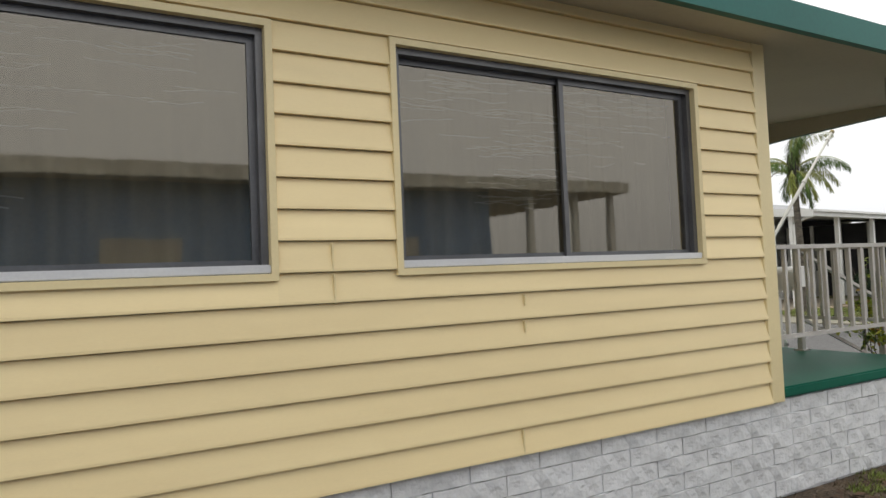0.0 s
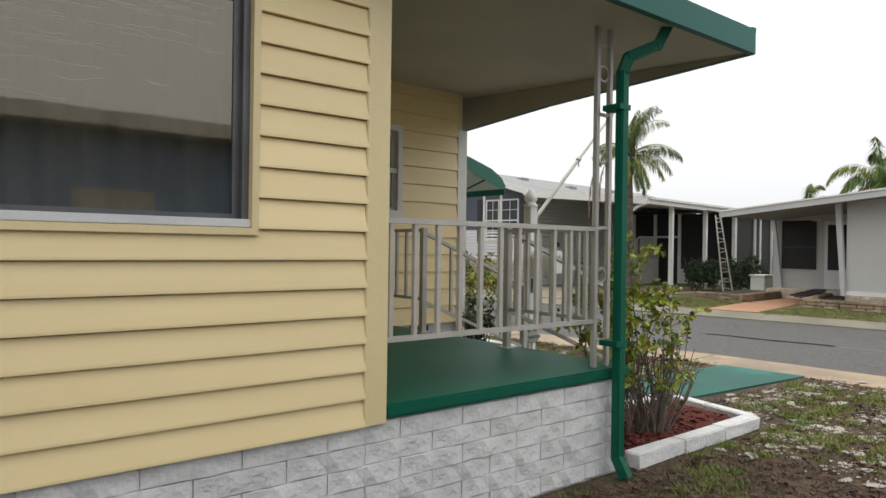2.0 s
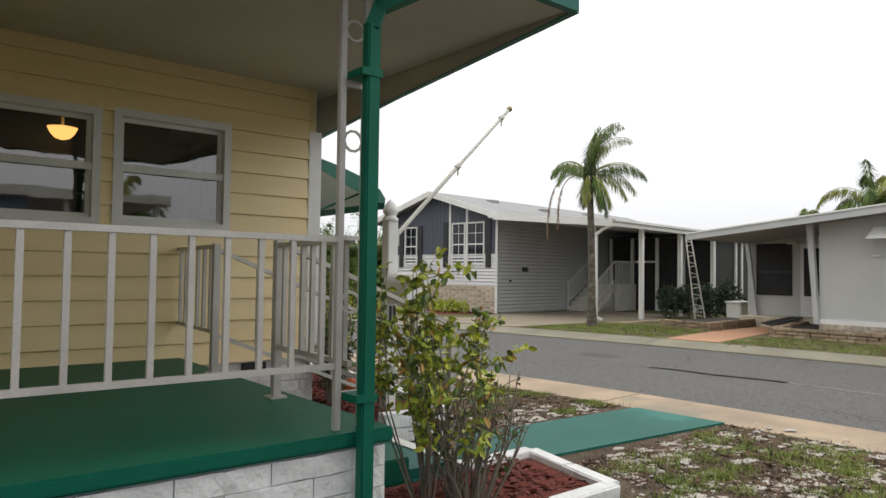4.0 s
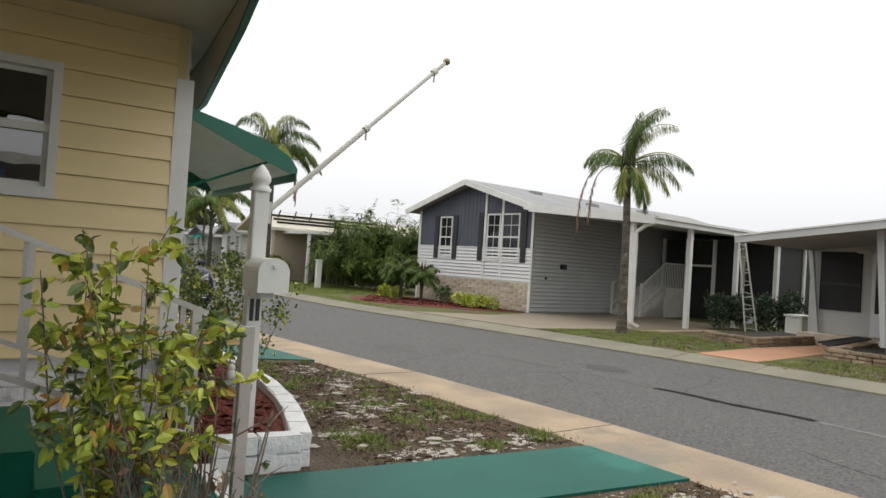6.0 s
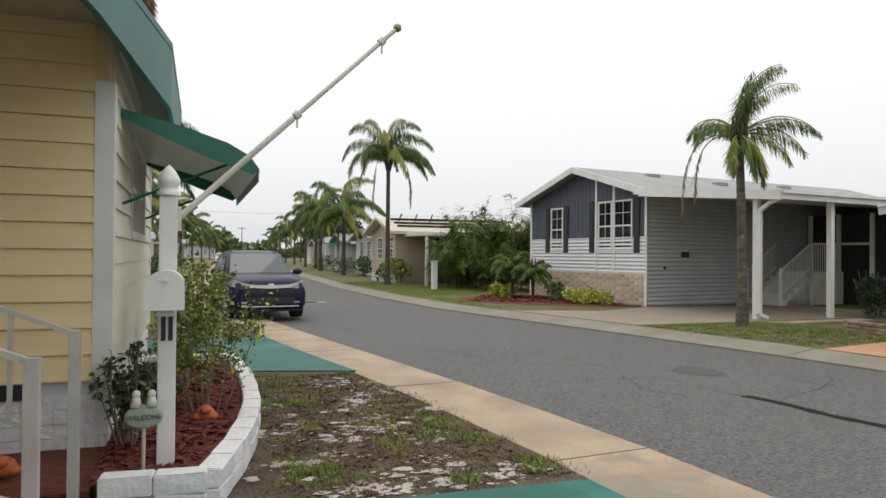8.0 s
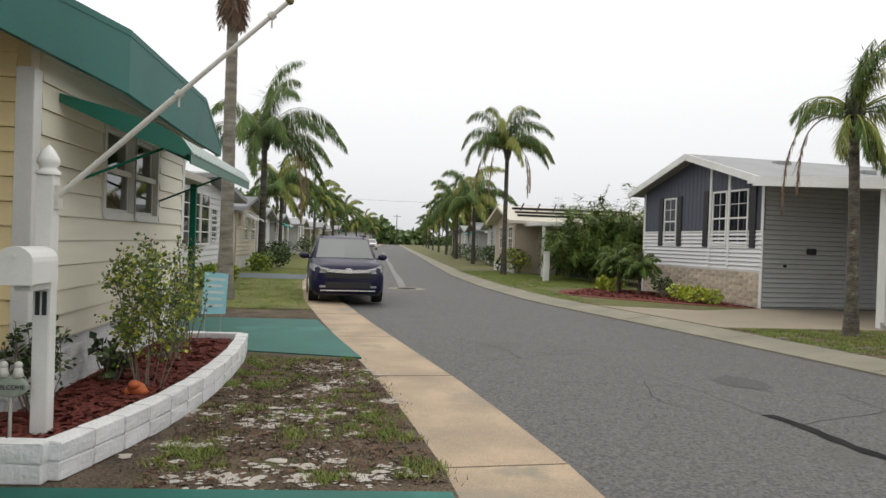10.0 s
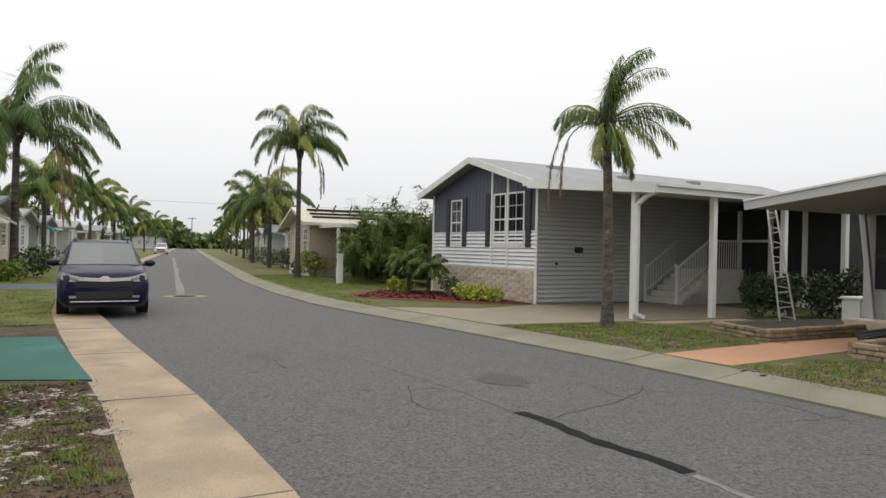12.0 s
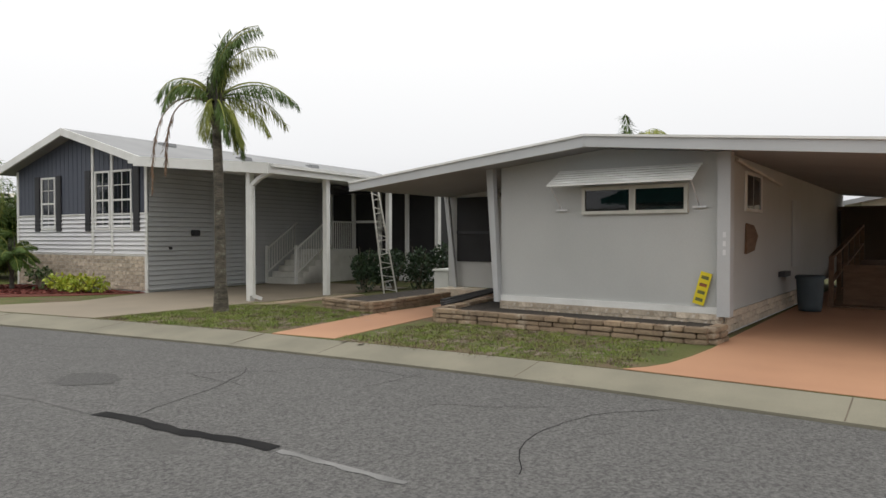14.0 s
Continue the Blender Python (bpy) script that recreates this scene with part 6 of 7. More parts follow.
# hedges and bushes along the street
for k, (x, y, r, h, m) in enumerate(((17.9, 34.6, 0.9, 1.5, [LEAFM, LEAFY]), (18.1, 36.5, 0.9, 1.3, [LEAFM, LEAFD]), (18.6, 45, 1.0, 1.6, [LEAFD, LEAFM]), (19.2, 55, 1.2, 1.6, [LEAFD, LEAFM]), (19.7, 67, 1.3, 1.8, [LEAFD, LEAFM]), (5.6, 34.0, 0.9, 1.3, [LEAFM, LEAFD]), (5.5, 31.0, 0.6, 0.9, [LEAFM, LIME]), (5.0, 42, 1.1, 1.4, [LEAFD, LEAFM]), (5.3, 56, 1.3, 1.8, [LEAFM, LEAFD]), (6.2, 70, 1.3, 1.6, [LEAFM, LEAFD]), (5.5, 20.6, 0.6, 0.7, [LEAFM, LIME]), (5.4, 23.6, 0.5, 0.6, [LEAFM, LEAFY]))):
    bush("street_bush", x, y, 0.0, r, r, h, 900, 0.13, m, 100 + k, "rounded green bush before a street house", "bush", "street bushes")
for k, (x, y, h, rr) in enumerate(((-8, 48, 7.5, 4), (34, 130, 9, 7), (-10, 120, 9, 7))):
    rnd = random.Random(200 + k)
    t = thing("broad_tree", pose(x, y, 0), "distant dark green broad crowned tree", "tree", "distant trees")
    part("trunk", tube(B(), (0, 0, -0.1), (0, 0, h * 0.5), 0.3, 8, 0.15), TRUNK, t)
    bm = B()
    for j in range(7):
        a = j * 0.9
        tube(bm, (0, 0, h * 0.4), (math.cos(a) * rr * 0.6, math.sin(a) * rr * 0.6, h * 0.75), 0.1, 5, 0.03)
    part("limbs", bm, TRUNK, t)
    lv_ = []
    lumps = [Vector((rnd.uniform(-.7, .7) * rr, rnd.uniform(-.7, .7) * rr, h * rnd.uniform(0.5, 0.95))) for _ in range(16)]
    for j in range(2600):
        c = rnd.choice(lumps)
        d = rand_dir(rnd)
        p = c + Vector((d.x * rr * 0.34, d.y * rr * 0.34, d.z * h * 0.15)) * rnd.uniform(0.5, 1)
        sd = d.cross(rand_dir(rnd))
        lv_.append((p, (d + rand_dir(rnd)).normalized(), sd.normalized() if sd.length > 0.01 else Vector((1, 0, 0)), 0.8, 0.34))
    leaf_mesh("crown", lv_, LEAFD if k % 2 else LEAFM, t)
# utility poles and wires
up = []
for k, (x, y, h) in enumerate(((1.5, 78, 9.0), (26, 125, 9.0), (20.5, 200, 9))):
    t = thing("utility_pole", None, "wooden utility pole with a cross arm", "utility pole", "utility poles")
    part("shaft", tube(B(), (x, y, -0.1), (x, y, h), 0.14, 8, 0.1), TRUNK, t)
    part("cross_arm", box(B(), x - 1.1, y - 0.05, h - 0.5, x + 1.1, y + 0.05, h - 0.38), TRUNK, t)
    for dx in (-0.9, 0.0, 0.9):
        part("insulator", tube(B(), (x + dx, y, h - 0.38), (x + dx, y, h - 0.22), 0.04), GSID, t)
for k, z in enumerate((8.75,)):
    bm = B()
    a, b = Vector((-30, 100 + k * 4, z)), Vector((60, 110 + k * 4, z))
    pts = [a.lerp(b, u / 16) + Vector((0, 0, -1.2 * (1 - (u / 8 - 1) ** 2))) for u in range(17)]
    stalk(bm, pts, 0.014, 0.014, 4)
    tagged(part("power_line", bm, BLACKP), "thin dark overhead power line across the street", "power line", "power lines")

# ---- cars ----


def car(m, paint, label, detail=True):
    """A compact sport utility car, nose towards -y, wheels on z = 0."""
    t = thing("car", m, label, "car")
    # stations: y, half width low, half width high, sill z, belt z
    st = [(-2.28, 0.70, 0.62, 0.34, 0.70), (-2.22, 0.80, 0.74, 0.27, 0.86), (-2.05, 0.88, 0.82, 0.25, 0.97), (-1.7, 0.915, 0.86, 0.25, 1.02), (-1.2, 0.925, 0.88, 0.26, 1.06), (-0.9, 0.925, 0.885, 0.26, 1.08), (0.4, 0.925, 0.885, 0.26, 1.08), (1.6, 0.92, 0.87, 0.28, 1.10), (2.1, 0.89, 0.82, 0.32, 1.10), (2.28, 0.82, 0.74, 0.40, 1.04)]
    bm = B()
    rows = []
    for y, wl_, wh, z0, z1 in st:
        zc = z0 + (z1 - z0) * 0.55
        crown = 0.04 if y < -0.9 else 0.0
        half_ = [(wl_ * 0.90, z0), (wl_, z0 + 0.12), (wl_ + 0.005, zc), (wh, z1 - 0.06), (wh * 0.93, z1), (wh * 0.55, z1 + crown)]
        rows.append([(x, y, z) for x, z in half_] + [(-x, y, z) for x, z in half_[::-1]])
    rows = [r + [r[0]] for r in rows]
    sheet(bm, rows)
    for r in (rows[0], rows[-1]):
        bm.faces.new([bm.verts.new(p) for p in r[:-1]])
    bmesh.ops.remove_doubles(bm, verts=bm.verts[:], dist=0.0005)
    bmesh.ops.recalc_face_normals(bm, faces=bm.faces[:])
    part("body", bm, paint, t, smooth=True)
    # cabin
    cab = [(-0.95, 0.80, 1.06), (-0.15, 0.68, 1.60), (0.3, 0.66, 1.665), (1.4, 0.66, 1.63), (1.9, 0.68, 1.52), (2.2, 0.76, 1.06)]
    bm = B()
    base = [(-0.95, 0.80, 1.06), (-0.6, 0.84, 1.06), (-0.2, 0.85, 1.06), (1.4, 0.85, 1.07), (1.9, 0.83, 1.07), (2.2, 0.78, 1.06)]
    rows = []
    for (y, w, z), (yb, wb, zb) in zip(cab, base):
        rows.append([(wb, yb, zb), (w, y, z - 0.03), (w * 0.9, y, z), (0, y, z + 0.015), (-w * 0.9, y, z), (-w, y, z - 0.03), (-wb, yb, zb)])
    sheet(bm, rows)
    bmesh.ops.recalc_face_normals(bm, faces=bm.faces[:])
    part("cabin", bm, paint, t, smooth=True)
    # glass
    gl = part("windscreen", B(), CARGL, t, "tinted windscreen")
    bm = B()
    sheet(bm, [[(-0.74, -0.915, 1.10), (0.0, -0.985, 1.11), (0.74, -0.915, 1.10)], [(-0.63, -0.195, 1.585), (0.0, -0.225, 1.60), (0.63, -0.195, 1.585)]])
    bm.to_mesh(gl.data)
    bm.free()
    for s_ in (-1, 1):
        bm = B()
        for y0_, y1_ in ((-0.42, 0.42), (0.50, 1.32)):
            vs = [bm.verts.new(p) for p in ((s_ * 0.858, y0_ - 0.05, 1.11), (s_ * 0.858, y1_, 1.11), (s_ * 0.70, y1_, 1.53), (s_ * 0.70, max(y0_ + 0.32, -0.02) if y0_ < 0 else y0_, 1.53))]
            bm.faces.new(vs)
        part("side_window", bm, CARGL, t)
        part("roof_rail", bar(B(), (s_ * 0.58, -0.05, 1.69), (s_ * 0.58, 1.5, 1.69), 0.03, 0.035), BLACKP, t)
        mir = part("mirror", B(), paint if detail else BLACKP, t)
        bm = B()
        bmesh.ops.create_uvsphere(bm, u_segments=12, v_segments=8, radius=1, matrix=Matrix.Translation((s_ * 1.03, -0.55, 1.13)) @ Matrix.Diagonal((0.13, 0.09, 0.085, 1)))
        box(bm, s_ * 0.84, -0.56, 1.06, s_ * 0.98, -0.5, 1.1)
        bm.to_mesh(mir.data)
        bm.free()
        bm = B()
        sheet(bm, [[(s_ * 0.46, -2.29, 0.765), (s_ * 0.66, -2.235, 0.77), (s_ * 0.83, -2.07, 0.81), (s_ * 0.915, -1.72, 0.89)], [(s_ * 0.44, -2.25, 0.865), (s_ * 0.62, -2.19, 0.905), (s_ * 0.79, -2.03, 0.965), (s_ * 0.89, -1.70, 0.985)]])
        bmesh.ops.recalc_face_normals(bm, faces=bm.faces[:])
        for v in bm.verts:
            v.co.y -= 0.02
            v.co.x += s_ * 0.012
        part("headlight", bm, LENS, t, "clear headlight")
        part("fog_lamp", box(B(), s_ * 0.60 - 0.08, -2.30, 0.42, s_ * 0.60 + 0.08, -2.24, 0.47), LENS, t)
    part("grille", box(B(), -0.56, -2.305, 0.64, 0.56, -2.25, 0.80, 0.02), BLACKP, t)
    part("lower_grille", box(B(), -0.56, -2.31, 0.40, 0.56, -2.25, 0.56, 0.02), BLACKP, t)
    part("bumper_trim", box(B(), -0.66, -2.315, 0.335, 0.66, -2.24, 0.36, 0.008), CHROME, t)
    bm = B()
    for s_ in (-1, 1):
        bar(bm, (0, -2.318, 0.805), (s_ * 0.5, -2.30, 0.83), 0.05, 0.075)
        bar(bm, (s_ * 0.5, -2.30, 0.83), (s_ * 0.66, -2.23, 0.865), 0.05, 0.05)
    part("grille_bar", bm, CHROME, t, "chrome grille bar")
    part("badge", box(B(), -0.08, -2.345, 0.77, 0.08, -2.30, 0.89, 0.02), CHROME, t)
    part("valance", box(B(), -0.80, -2.2, 0.22, 0.80, -1.9, 0.36, 0.03), BLACKP, t)
    for y in (-1.38, 1.32):
        for s_ in (-1, 1):
            bm = B()
            tube(bm, (s_ * 0.68, y, 0.345), (s_ * 0.915, y, 0.345), 0.345, 28)
            wh = part("wheel", bm, RUBBER, t, "black tyre")
            bm = B()
            tube(bm, (s_ * 0.91, y, 0.345), (s_ * 0.93, y, 0.345), 0.23, 24)
            part("rim", bm, ALU, wh)
    return t


CARGL = bpy.data.materials.new("car_glass")
CARGL.use_nodes = True
pg = CARGL.node_tree.nodes["Principled BSDF"]
pg.inputs["Base Color"].default_value, pg.inputs["Roughness"].default_value = (0.05, 0.065, 0.065, 1), 0.06
pg.inputs["Specular IOR Level"].default_value = 0.5
LENS = mat("headlight_lens", (0.34, 0.35, 0.37), (0.22, 0.23, 0.25), 8, 40, 0.1, 0.0, spec=0.8)
car(pose(9.36, 19.15, -0.04, 0, 0, 5.2), CARP, "dark blue sport utility car parked half on the pavement")
WCAR = mat("white_car_paint", (0.7, 0.7, 0.7), (0.65, 0.65, 0.65), 1, 300, 0.25, 0.0, coat=1.0)
car(pose(11.8, 112, -0.05, 0, 0, -2), WCAR, "distant white car on the street", False)

# ---- marks on the road ----
bm = B()
for k in range(12):
    u0, u1 = k / 12, (k + 1) / 12
    def tp(u, s_):
        return (13.94 + 0.27 * u + 0.03 * math.sin(u * 9) + s_ * (0.055 + 0.03 * math.sin(u * 17 + 1) ** 2), 6.66 - 2.1 * u, ROAD_Z + 0.005)
    bm.faces.new([bm.verts.new(p) for p in (tp(u0, -1), tp(u0, 1), tp(u1, 1), tp(u1, -1))])
tagged(part("tar_seam", bm, TAR), "black tar filled seam in the asphalt", "road mark", kind="structure")
SEAL = mat("pale_sealed_joint", (0.24, 0.24, 0.235), (0.13, 0.13, 0.128), 3, 60, 0.8, 0.2)
bm = B()
for a, b, w in (((14.22, 4.5), (14.26, 3.3), 0.03), ((11.35, 24.2), (12.9, 90), 0.11)):
    d = Vector((b[0] - a[0], b[1] - a[1]))
    nrm = Vector((-d.y, d.x)).normalized() * w
    n = 14
    for k in range(n):
        p, q = Vector(a) + d * (k / n), Vector(a) + d * ((k + 1) / n)
        wob = 0.5 + 0.5 * math.sin(k * 1.7)
        bm.faces.new([bm.verts.new((v.x, v.y, ROAD_Z + 0.004)) for v in (p - nrm * (0.7 + wob), p + nrm, q + nrm, q - nrm * (0.7 + 0.5 + 0.5 * math.sin((k + 1) * 1.7)))])
tagged(part("pale_seam", bm, SEAL), "pale sealed seams in the asphalt", "road mark", kind="structure")
bm = B()
rp_ = random.Random(15)
bm.faces.new([bm.verts.new((14.6 + 0.30 * math.cos(k * math.tau / 18) * rp_.uniform(0.8, 1.15), 8.25 + 0.42 * math.sin(k * math.tau / 18) * rp_.uniform(0.8, 1.15), ROAD_Z + 0.004)) for k in range(18)])
tagged(part("oil_stain", bm, mat("oily_asphalt", (0.035, 0.034, 0.034), (0.10, 0.098, 0.095), 30.0, 120, 0.8, 0.8, dist=0.006, grain=0.8)), "dark oily stain on the asphalt", "road mark", kind="structure")
bm = B()
for a, b, w in (((13.93, 6.75), (13.86, 7.7), 0.05), ((13.85, 7.72), (13.34, 10.6), 0.06), ((13.335, 10.62), (12.5, 14.5), 0.07), ((12.495, 14.52), (11.6, 18.2), 0.08)):
    bm.faces.new([bm.verts.new((x, y, ROAD_Z + 0.003)) for x, y in ((a[0] - w, a[1]), (a[0] + w, a[1]), (b[0] + w, b[1]), (b[0] - w, b[1]))])
tagged(part("worn_seam", bm, mat("worn_asphalt", (0.075, 0.074, 0.072), (0.15, 0.147, 0.143), 20.0, 120, 0.9, 0.8, dist=0.006, grain=0.9)), "faint pale worn seam along the asphalt", "road mark", kind="structure")
mh = thing("manhole", pose(11.45, 23.4, ROAD_Z), "iron manhole cover in a pale concrete ring", "manhole", kind="structure")
part("ring", tube(B(), (0, 0, -0.05), (0, 0, 0.006), 0.66, 32), CONC2, mh)
part("cover", tube(B(), (0, 0, -0.04), (0, 0, 0.012), 0.34, 28), TAR, mh)
rnd = random.Random(77)
bm = B()
for k in range(16):
    x, y = rnd.uniform(11.6, 16.4), rnd.uniform(2, 16)
    a = rnd.uniform(0, 6.28)
    for j in range(rnd.randint(6, 16)):
        a += rnd.gauss(0, 0.22)
        L = rnd.uniform(0.1, 0.25)
        x2, y2 = x + math.cos(a) * L, y + math.sin(a) * L
        if road_l(y2) + 0.1 < x2 < road_r(y2) - 0.1:
            nx, ny = -math.sin(a) * 0.004, math.cos(a) * 0.004
            bm.faces.new([bm.verts.new((px_, py_, ROAD_Z + 0.003)) for px_, py_ in ((x - nx, y - ny), (x + nx, y + ny), (x2 + nx, y2 + ny), (x2 - nx, y2 - ny))])
        x, y = x2, y2
tagged(part("road_cracks", bm, TAR), "fine dark cracks in the asphalt", "cracks", kind="stuff")
# joints across the pavement strip
bm = B()
for y in (5.0, 8.2, 11.4, 14.6):
    bar(bm, (road_l(y) - 0.92, y - 0.05, -0.009), (road_l(y) - 0.01, y + 0.02, -0.0095), 0.01, 0.006)
for y in (-2.0, 1.2, 4.4, 7.3, 8.9, 12.0, 15.0):
    bar(bm, (road_r(y) + 0.01, y, ROAD_Z + 0.031), (road_r(y) + kerb_r(y) - 0.01, y, LOT_Z - 0.006), 0.01, 0.006)
tagged(part("pavement_joints", bm, mat("joint_dirt", (0.16, 0.13, 0.095), (0.11, 0.09, 0.065), 6, 40, 0.9, 0.2)), "narrow dark joints across the concrete strip", "joints", kind="stuff")

# green verge along the left side and the neighbour's drive
VERGE = mat("green_verge", (0.085, 0.11, 0.02), (0.16, 0.155, 0.035), 1.2, 60, 0.95, 0.8, third=(0.12, 0.10, 0.05), third_scale=0.8, third_cut=0.56, dist=0.03)
tagged(strip("lawn", lambda y: 2.9, lambda y: road_l(y) - 0.94, 15.2, 26, -0.2, 0.012, VERGE), "green lawn beside the street palms", "lawn", kind="structure")
tagged(strip("lawn", lambda y: 2.9, lambda y: road_l(y) - 0.94, 29, 160, -0.2, 0.012, VERGE), "green lawn beside the street palms", "lawn", kind="structure")
tagged(strip("driveway", lambda y: 4.66, lambda y: road_l(y) - 0.94, 26, 29, -0.2, 0.014, mat("blue_grey_drive", (0.10, 0.13, 0.16), (0.08, 0.105, 0.13), 1, 60, 0.8, 0.2)), "blue grey painted driveway", "driveway", kind="structure")
# woods that close the far end of the street
rw = random.Random(321)
lw = []
for k in range(9000):
    x = rw.uniform(-90, 150)
    top_h = 5.5 + 2.5 * math.sin(x * 0.13) + 1.5 * math.sin(x * 0.41 + 1)
    y = 255 + rw.uniform(-6, 6)
    d = rand_dir(rw)
    sd = d.cross(rand_dir(rw))
    lw.append((Vector((x, y, top_h * rw.random() ** 0.7)), d, sd.normalized() if sd.length > 0.01 else Vector((1, 0, 0)), 2.4, 1.0))
tagged(leaf_mesh("far_woods", lw, LEAFM), "distant green trees at the end of the street", "woods", kind="stuff")
far_house(14.5, 236, 12.0, 8, 3.2, GSID, "pale grey building at the end of the street", 90, 1, None, 0.9, False)

# ---- grass, leaves and bare sand on the lawns ----


def blades(name, spots, per, rad, h, material, seed, z, label):
    rnd = random.Random(seed)
    vs, fs = [], []
    for x, y in spots:
        rr = rad * rnd.uniform(0.4, 1.3)
        for k in range(per):
            a, q = rnd.uniform(0, 6.28), rr * rnd.random() ** 0.7
            bx_, by_ = x + math.cos(a) * q, y + math.sin(a) * q
            hh = h * rnd.uniform(0.3, 1.0)
            b = rnd.uniform(0, 6.28)
            lx, ly = math.cos(b) * hh * rnd.uniform(0.3, 1.2), math.sin(b) * hh * rnd.uniform(0.3, 1.2)
            wx, wy = -math.sin(b) * 0.004, math.cos(b) * 0.004
            i = len(vs)
            vs += [(bx_ - wx, by_ - wy, z), (bx_ + wx, by_ + wy, z), (bx_ + lx, by_ + ly, z + hh)]
            fs.append((i, i + 1, i + 2))
    me = bpy.data.meshes.new(name)
    me.from_pydata(vs, [], fs)
    me.materials.append(material)
    return tagged(new(name, me), label, "grass", kind="stuff")


GRASS = mat("weed_green", (0.12, 0.19, 0.025), (0.22, 0.25, 0.05), 2, 20, 0.7, 0.0)
STRAW = mat("dry_grass", (0.155, 0.11, 0.065), (0.065, 0.046, 0.028), 3, 20, 0.9, 0.0)
LITTER = mat("leaf_litter", (0.15, 0.088, 0.05), (0.07, 0.044, 0.029), 9, 30, 0.9, 0.0)
SANDM = mat("bare_sand", (0.50, 0.47, 0.43), (0.30, 0.265, 0.225), 4, 60, 0.95, 0.6, dist=0.01)
rnd = random.Random(31)


def free_left(x, y):
    if 25.8 < y < 29.2:
        return False
    if x > road_l(y) - 0.98 or x < -4:
        return False
    if y > 2.72 and x < 6.0:
        return y > 14.2
    if 2.6 < y < 4.5 and x < 8.05:
        return False
    if 3.4 < y < 4.6:
        return False
    if 4.6 < y < 9.8 and x < 8.45:
        return False
    if 9.2 < y < 13.6:
        return False
    return True


def spots_left(n, x0, x1, y0, y1):
    out = []
    while len(out) < n:
        x, y = rnd.uniform(x0, x1), rnd.uniform(y0, y1)
        if free_left(x, y):
            out.append((x, y))
    return out


near = (3.0, 11.0, -1.0, 9.3)


def clusters(n, m, spread, box4):
    """Spots gathered round n centres, m to each."""
    out = []
    for cx, cy in spots_left(n, *box4):
        sp_ = spread * rnd.uniform(0.5, 1.4)
        for k in range(m):
            x, y = cx + rnd.gauss(0, sp_), cy + rnd.gauss(0, sp_ * 0.8)
            if free_left(x, y):
                out.append((x, y))
    return out


blades("weeds", clusters(120, 9, 0.2, near), 60, 0.11, 0.05, GRASS, 1, 0.0, "low green weeds on the patchy lawn")
blades("dry_turf", spots_left(1900, *near), 26, 0.2, 0.035, STRAW, 2, 0.0, "dry straw coloured turf on the patchy lawn")
blades("weeds", spots_left(700, 3.5, 8.5, 15.2, 34), 50, 0.35, 0.07, GRASS, 3, 0.0, "green grass beside the street palms")
sp = spots_left(11000, *near)
it = iter(sp)


def litter_at(r):
    try:
        return next(it)
    except StopIteration:
        return (r.uniform(8.6, 9.8), r.uniform(5, 9))


chips("leaf_litter", litter_at, 11000, 0.0, 4, LITTER, 0.03, "scattered brown dead leaves on the lawn", "leaves")

def sand_patches(name, spots, z, seed, material, label):
    """Loose clusters of irregular flecks, wide and small ones mixed."""
    r2 = random.Random(seed)
    vs, fs = [], []
    for cx, cy in spots:
        sp_ = r2.uniform(0.05, 0.2)
        for _ in range(26):
            x, y = cx + r2.gauss(0, sp_), cy + r2.gauss(0, sp_ * 0.7)
            s0 = r2.uniform(0.006, 0.026) + 0.04 * (r2.random() < 0.12)
            zz, i, n = z + r2.uniform(0.003, 0.007), len(vs), 8
            vs.append((x, y, zz + 0.004))
            vs += [(x + math.cos(k * math.tau / n) * s0 * r2.uniform(0.5, 1.6), y + math.sin(k * math.tau / n) * s0 * r2.uniform(0.4, 1.1), zz) for k in range(n)]
            fs += [(i, i + 1 + k, i + 1 + (k + 1) % n) for k in range(n)]
    me = bpy.data.meshes.new(name)
    me.from_pydata(vs, [], fs)
    me.materials.append(material)
    return tagged(new(name, me), label, "sand", kind="stuff")


sand_patches("bare_sand", spots_left(130, 7.0, 11.0, -1.0, 9.3) + spots_left(95, 7.6, 10.8, -0.6, 3.2), 0.0, 5, SANDM, "pale bare sand patches in the lawn")


def spots_right(n, x0, x1, y0, y1, test):
    out = []
    while len(out) < n:
        x, y = rnd.uniform(x0, x1), rnd.uniform(y0, y1)
        if x > road_r(y) + kerb_r(y) + 0.03 and test(x, y):
            out.append((x, y))
    return out


def lawn_b(x, y):
    return 9.1 < y < 12.7 and x < 20.6


def lawn_g(x, y):
    return 3.4 < y < 7.5 and x < 20.25


def lawn_n(x, y):
    return y > 17.6 and x < 20 and (y - 17.4) > 1.0 * (20.4 - x) * 0.0 + (4.6 if x > 16.2 else 0.0)


blades("lawn_grass", spots_right(330, 16, 20.6, 9, 12.8, lawn_b), 60, 0.16, 0.06, GRASS, 6, LOT_Z, "thin green grass around the palm")
blades("lawn_grass", spots_right(260, 17.5, 20.3, 3.3, 7.5, lawn_g), 50, 0.2, 0.05, GRASS, 7, LOT_Z, "thin green grass before the grey house")
blades("dry_turf", spots_right(500, 16, 20.6, 3.3, 12.8, lambda x, y: lawn_b(x, y) or lawn_g(x, y)), 40, 0.25, 0.04, STRAW, 8, LOT_Z, "dry turf before the houses across the road")
blades("lawn_grass", spots_right(900, 14.8, 20, 17.5, 36, lambda x, y: not (15.5 < x < 20.6 and 17.0 < y < 24.2 and y < 24 - (x - 16) * 0.0 and x > 16.0)), 60, 0.35, 0.07, GRASS, 9, LOT_Z, "green lawn along the street")
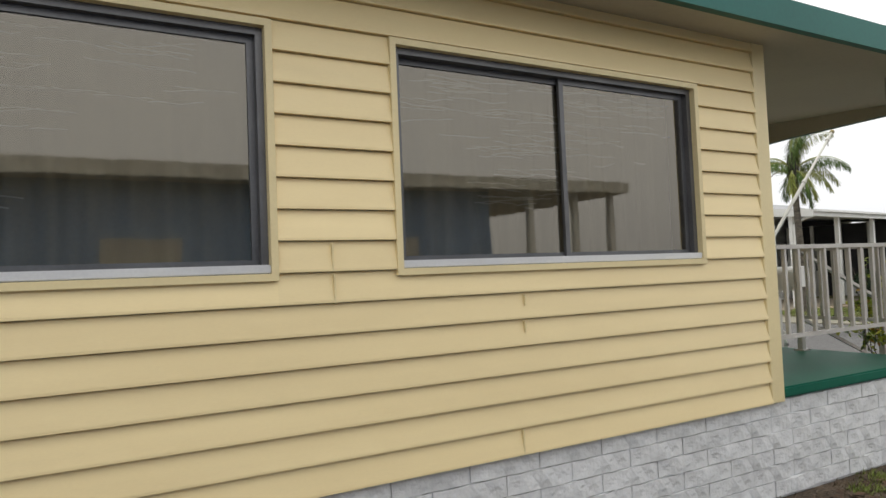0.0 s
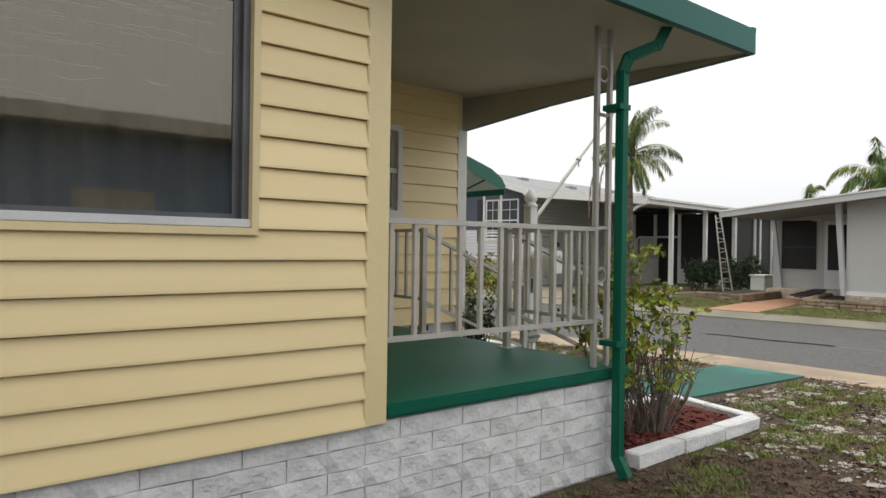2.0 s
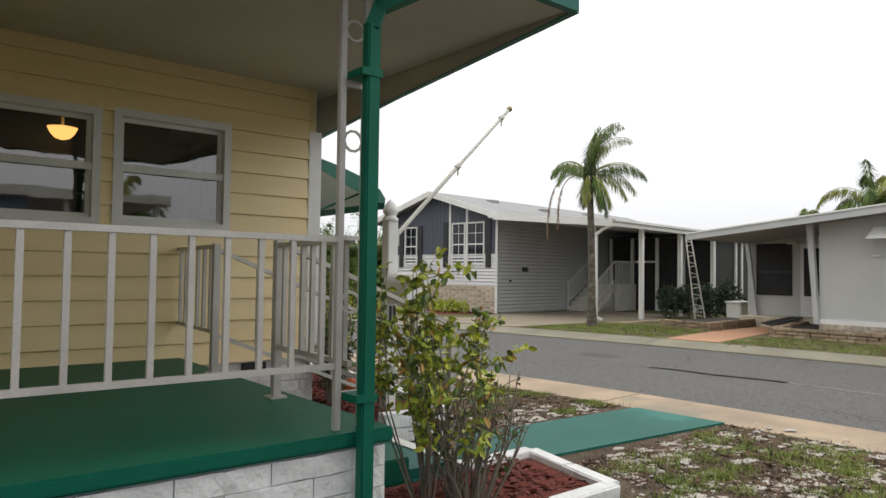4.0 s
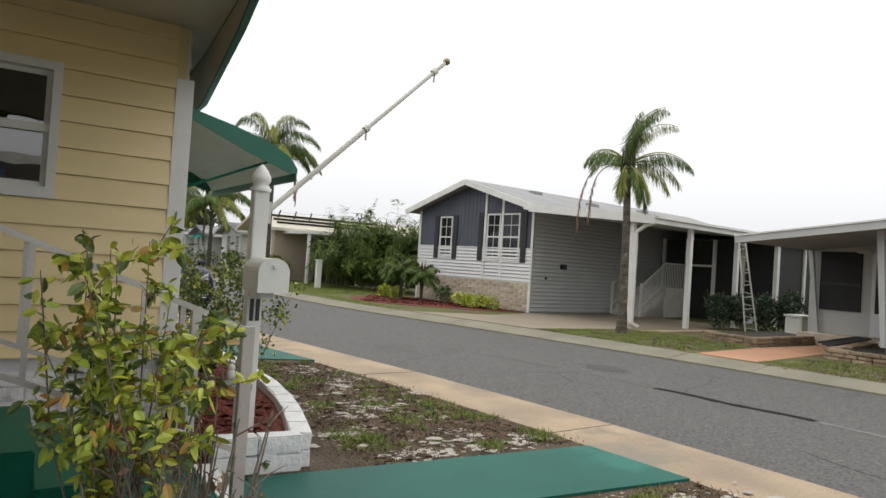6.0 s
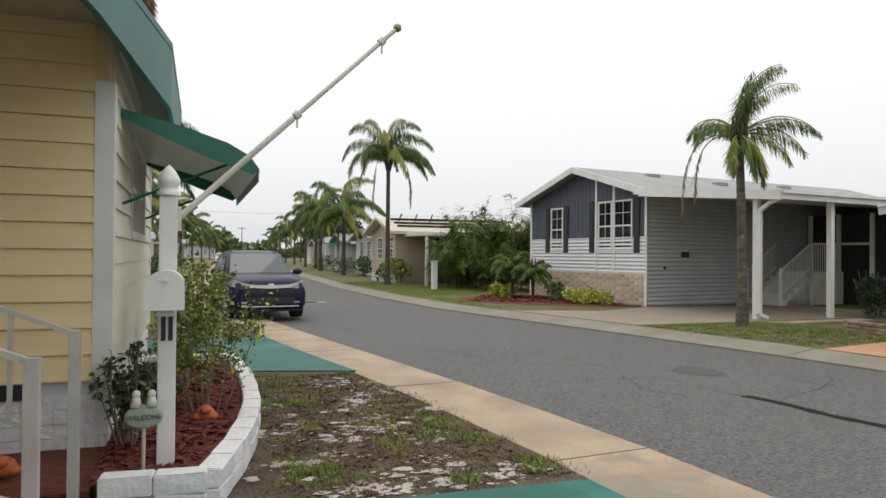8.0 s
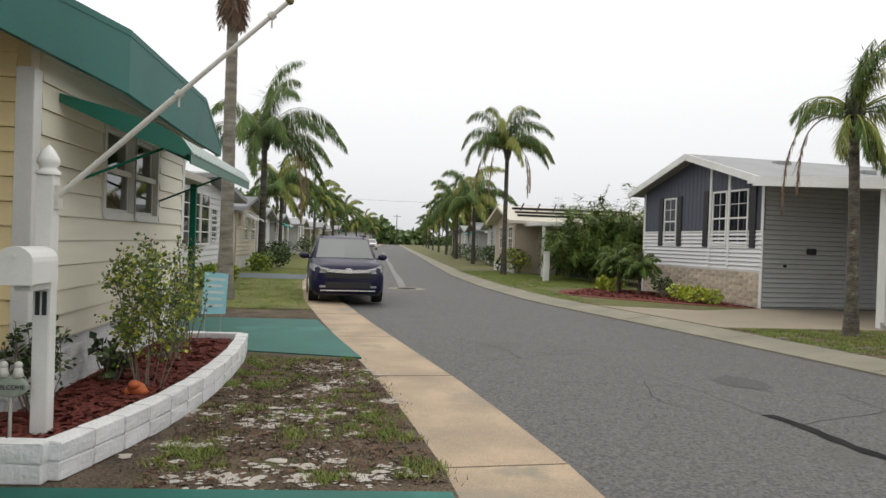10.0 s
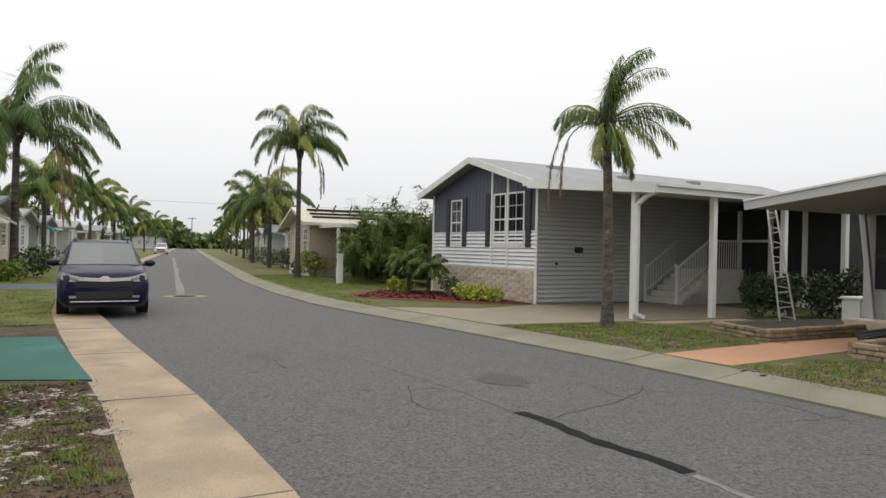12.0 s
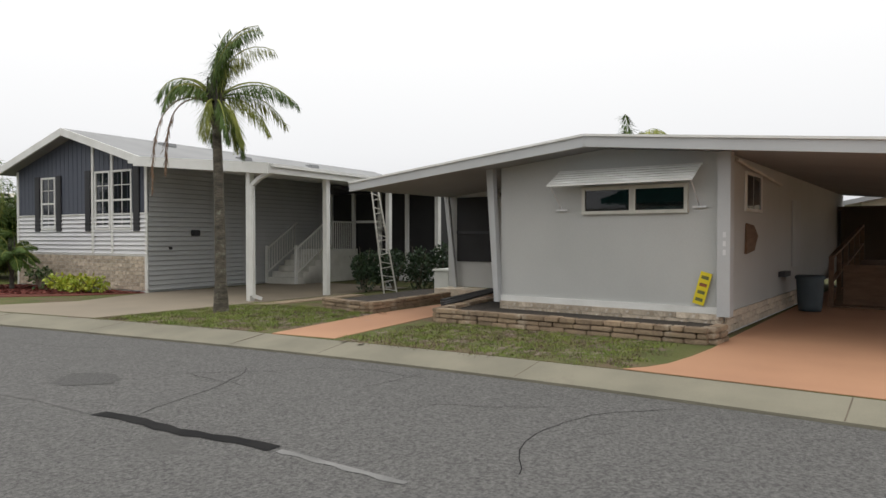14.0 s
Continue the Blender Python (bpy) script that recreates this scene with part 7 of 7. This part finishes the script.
sand_patches("bare_sand", spots_right(80, 17, 20.5, 9, 12.6, lawn_b) + spots_right(70, 17.5, 20.3, 3.3, 7.5, lawn_g), LOT_Z, 11, mat("brown_soil", (0.10, 0.07, 0.048), (0.26, 0.215, 0.165), 5, 50, 0.95, 0.5), "brown bare soil patches in the lawn")

# ---- blocks of the foundation and stones, piece by piece ----


def block_wall(parent, a0, a1, z0, z1, ch, unit, at, out, axis, material, name="block", seed=0, rough=0.006, matrix=None):
    rnd = random.Random(seed)
    c, z = 0, z1
    shared = []
    for v in range(5):
        bm = box(B(), 0.003, 0.0, 0.003, unit - 0.003, 0.03, ch - 0.003)
        bmesh.ops.subdivide_edges(bm, edges=[e for e in bm.edges if abs(e.verts[0].co.x - e.verts[1].co.x) > 0.01], cuts=5, use_grid_fill=True)
        for vv in bm.verts:
            if vv.co.y < 0.001:
                edge_ = vv.co.x < 0.01 or vv.co.x > unit - 0.01 
                vv.co.y -= 0.0 if edge_ else rnd.uniform(0, rough * 2.4)
                vv.co.z += rnd.uniform(-1, 1) * 0.002
        me = bpy.data.meshes.new(name)
        bm.to_mesh(me)
        bm.free()
        me.materials.append(material)
        shared.append(me)
    while z - ch > z0 - 0.02:
        u = a0 - (unit / 2 if c % 2 else 0)
        while u < a1 - 0.03:
            lo, hi = max(u, a0), min(u + unit, a1)
            if hi - lo > 0.03:
                ob = new(name, rnd.choice(shared))
                ob.parent = parent
                sc = (hi - lo) / unit
                if axis == 0:
                    ob.matrix_basis = pose(lo, at + rnd.uniform(-0.003, 0.003), z - ch) @ Matrix.Diagonal((sc, 1, 1, 1))
                else:
                    ob.matrix_basis = pose(at, lo if out > 0 else hi, z - ch, 0, 0, 90 if out > 0 else -90) @ Matrix.Diagonal((sc, 1, 1, 1))
            u += unit
        z -= ch
        c += 1


block_wall(base, -2.0, 5.97, 0.0, BASE - 0.003, 0.1, 0.41, WY + 0.004, -1, 0, BLOCK, seed=1)
block_wall(base, 6.1, FX, 0.1, BASE - 0.1, 0.1, 0.41, BY + 0.005, -1, 0, BLOCK, seed=3)
block_wall(base, BY, NY, 0.1, BASE - 0.1, 0.1, 0.41, FX + 0.005, 1, 1, BLOCK, seed=4)
brk = part("brick_base", box(B(), -0.01, 0.05, 0.05, 0.02, HW - 0.05, 1.02), MORTAR, blue, "cream split brick base")
block_wall(brk, 0.1, HW - 0.1, 0.1, 1.01, 0.1, 0.42, -0.03, -1, 1, STONE, "brick", 5, 0.008)
gb = part("stone_base", box(B(), -0.005, 0.0, 0.06, 0.1, 3.9, 0.38), MORTAR, gray, "cream split stone base")
block_wall(gb, 0.0, 3.9, 0.1, 0.37, 0.09, 0.35, -0.03, -1, 1, STONE, "stone", 6, 0.01)
gb2 = part("stone_base", box(B(), 0.1, -0.01, 0.06, 9, 0.1, 0.40), MORTAR, gray, "cream split stone base")
block_wall(gb2, 0.0, 9, 0.1, 0.40, 0.1, 0.35, -0.04, -1, 0, STONE, "stone", 7, 0.01)
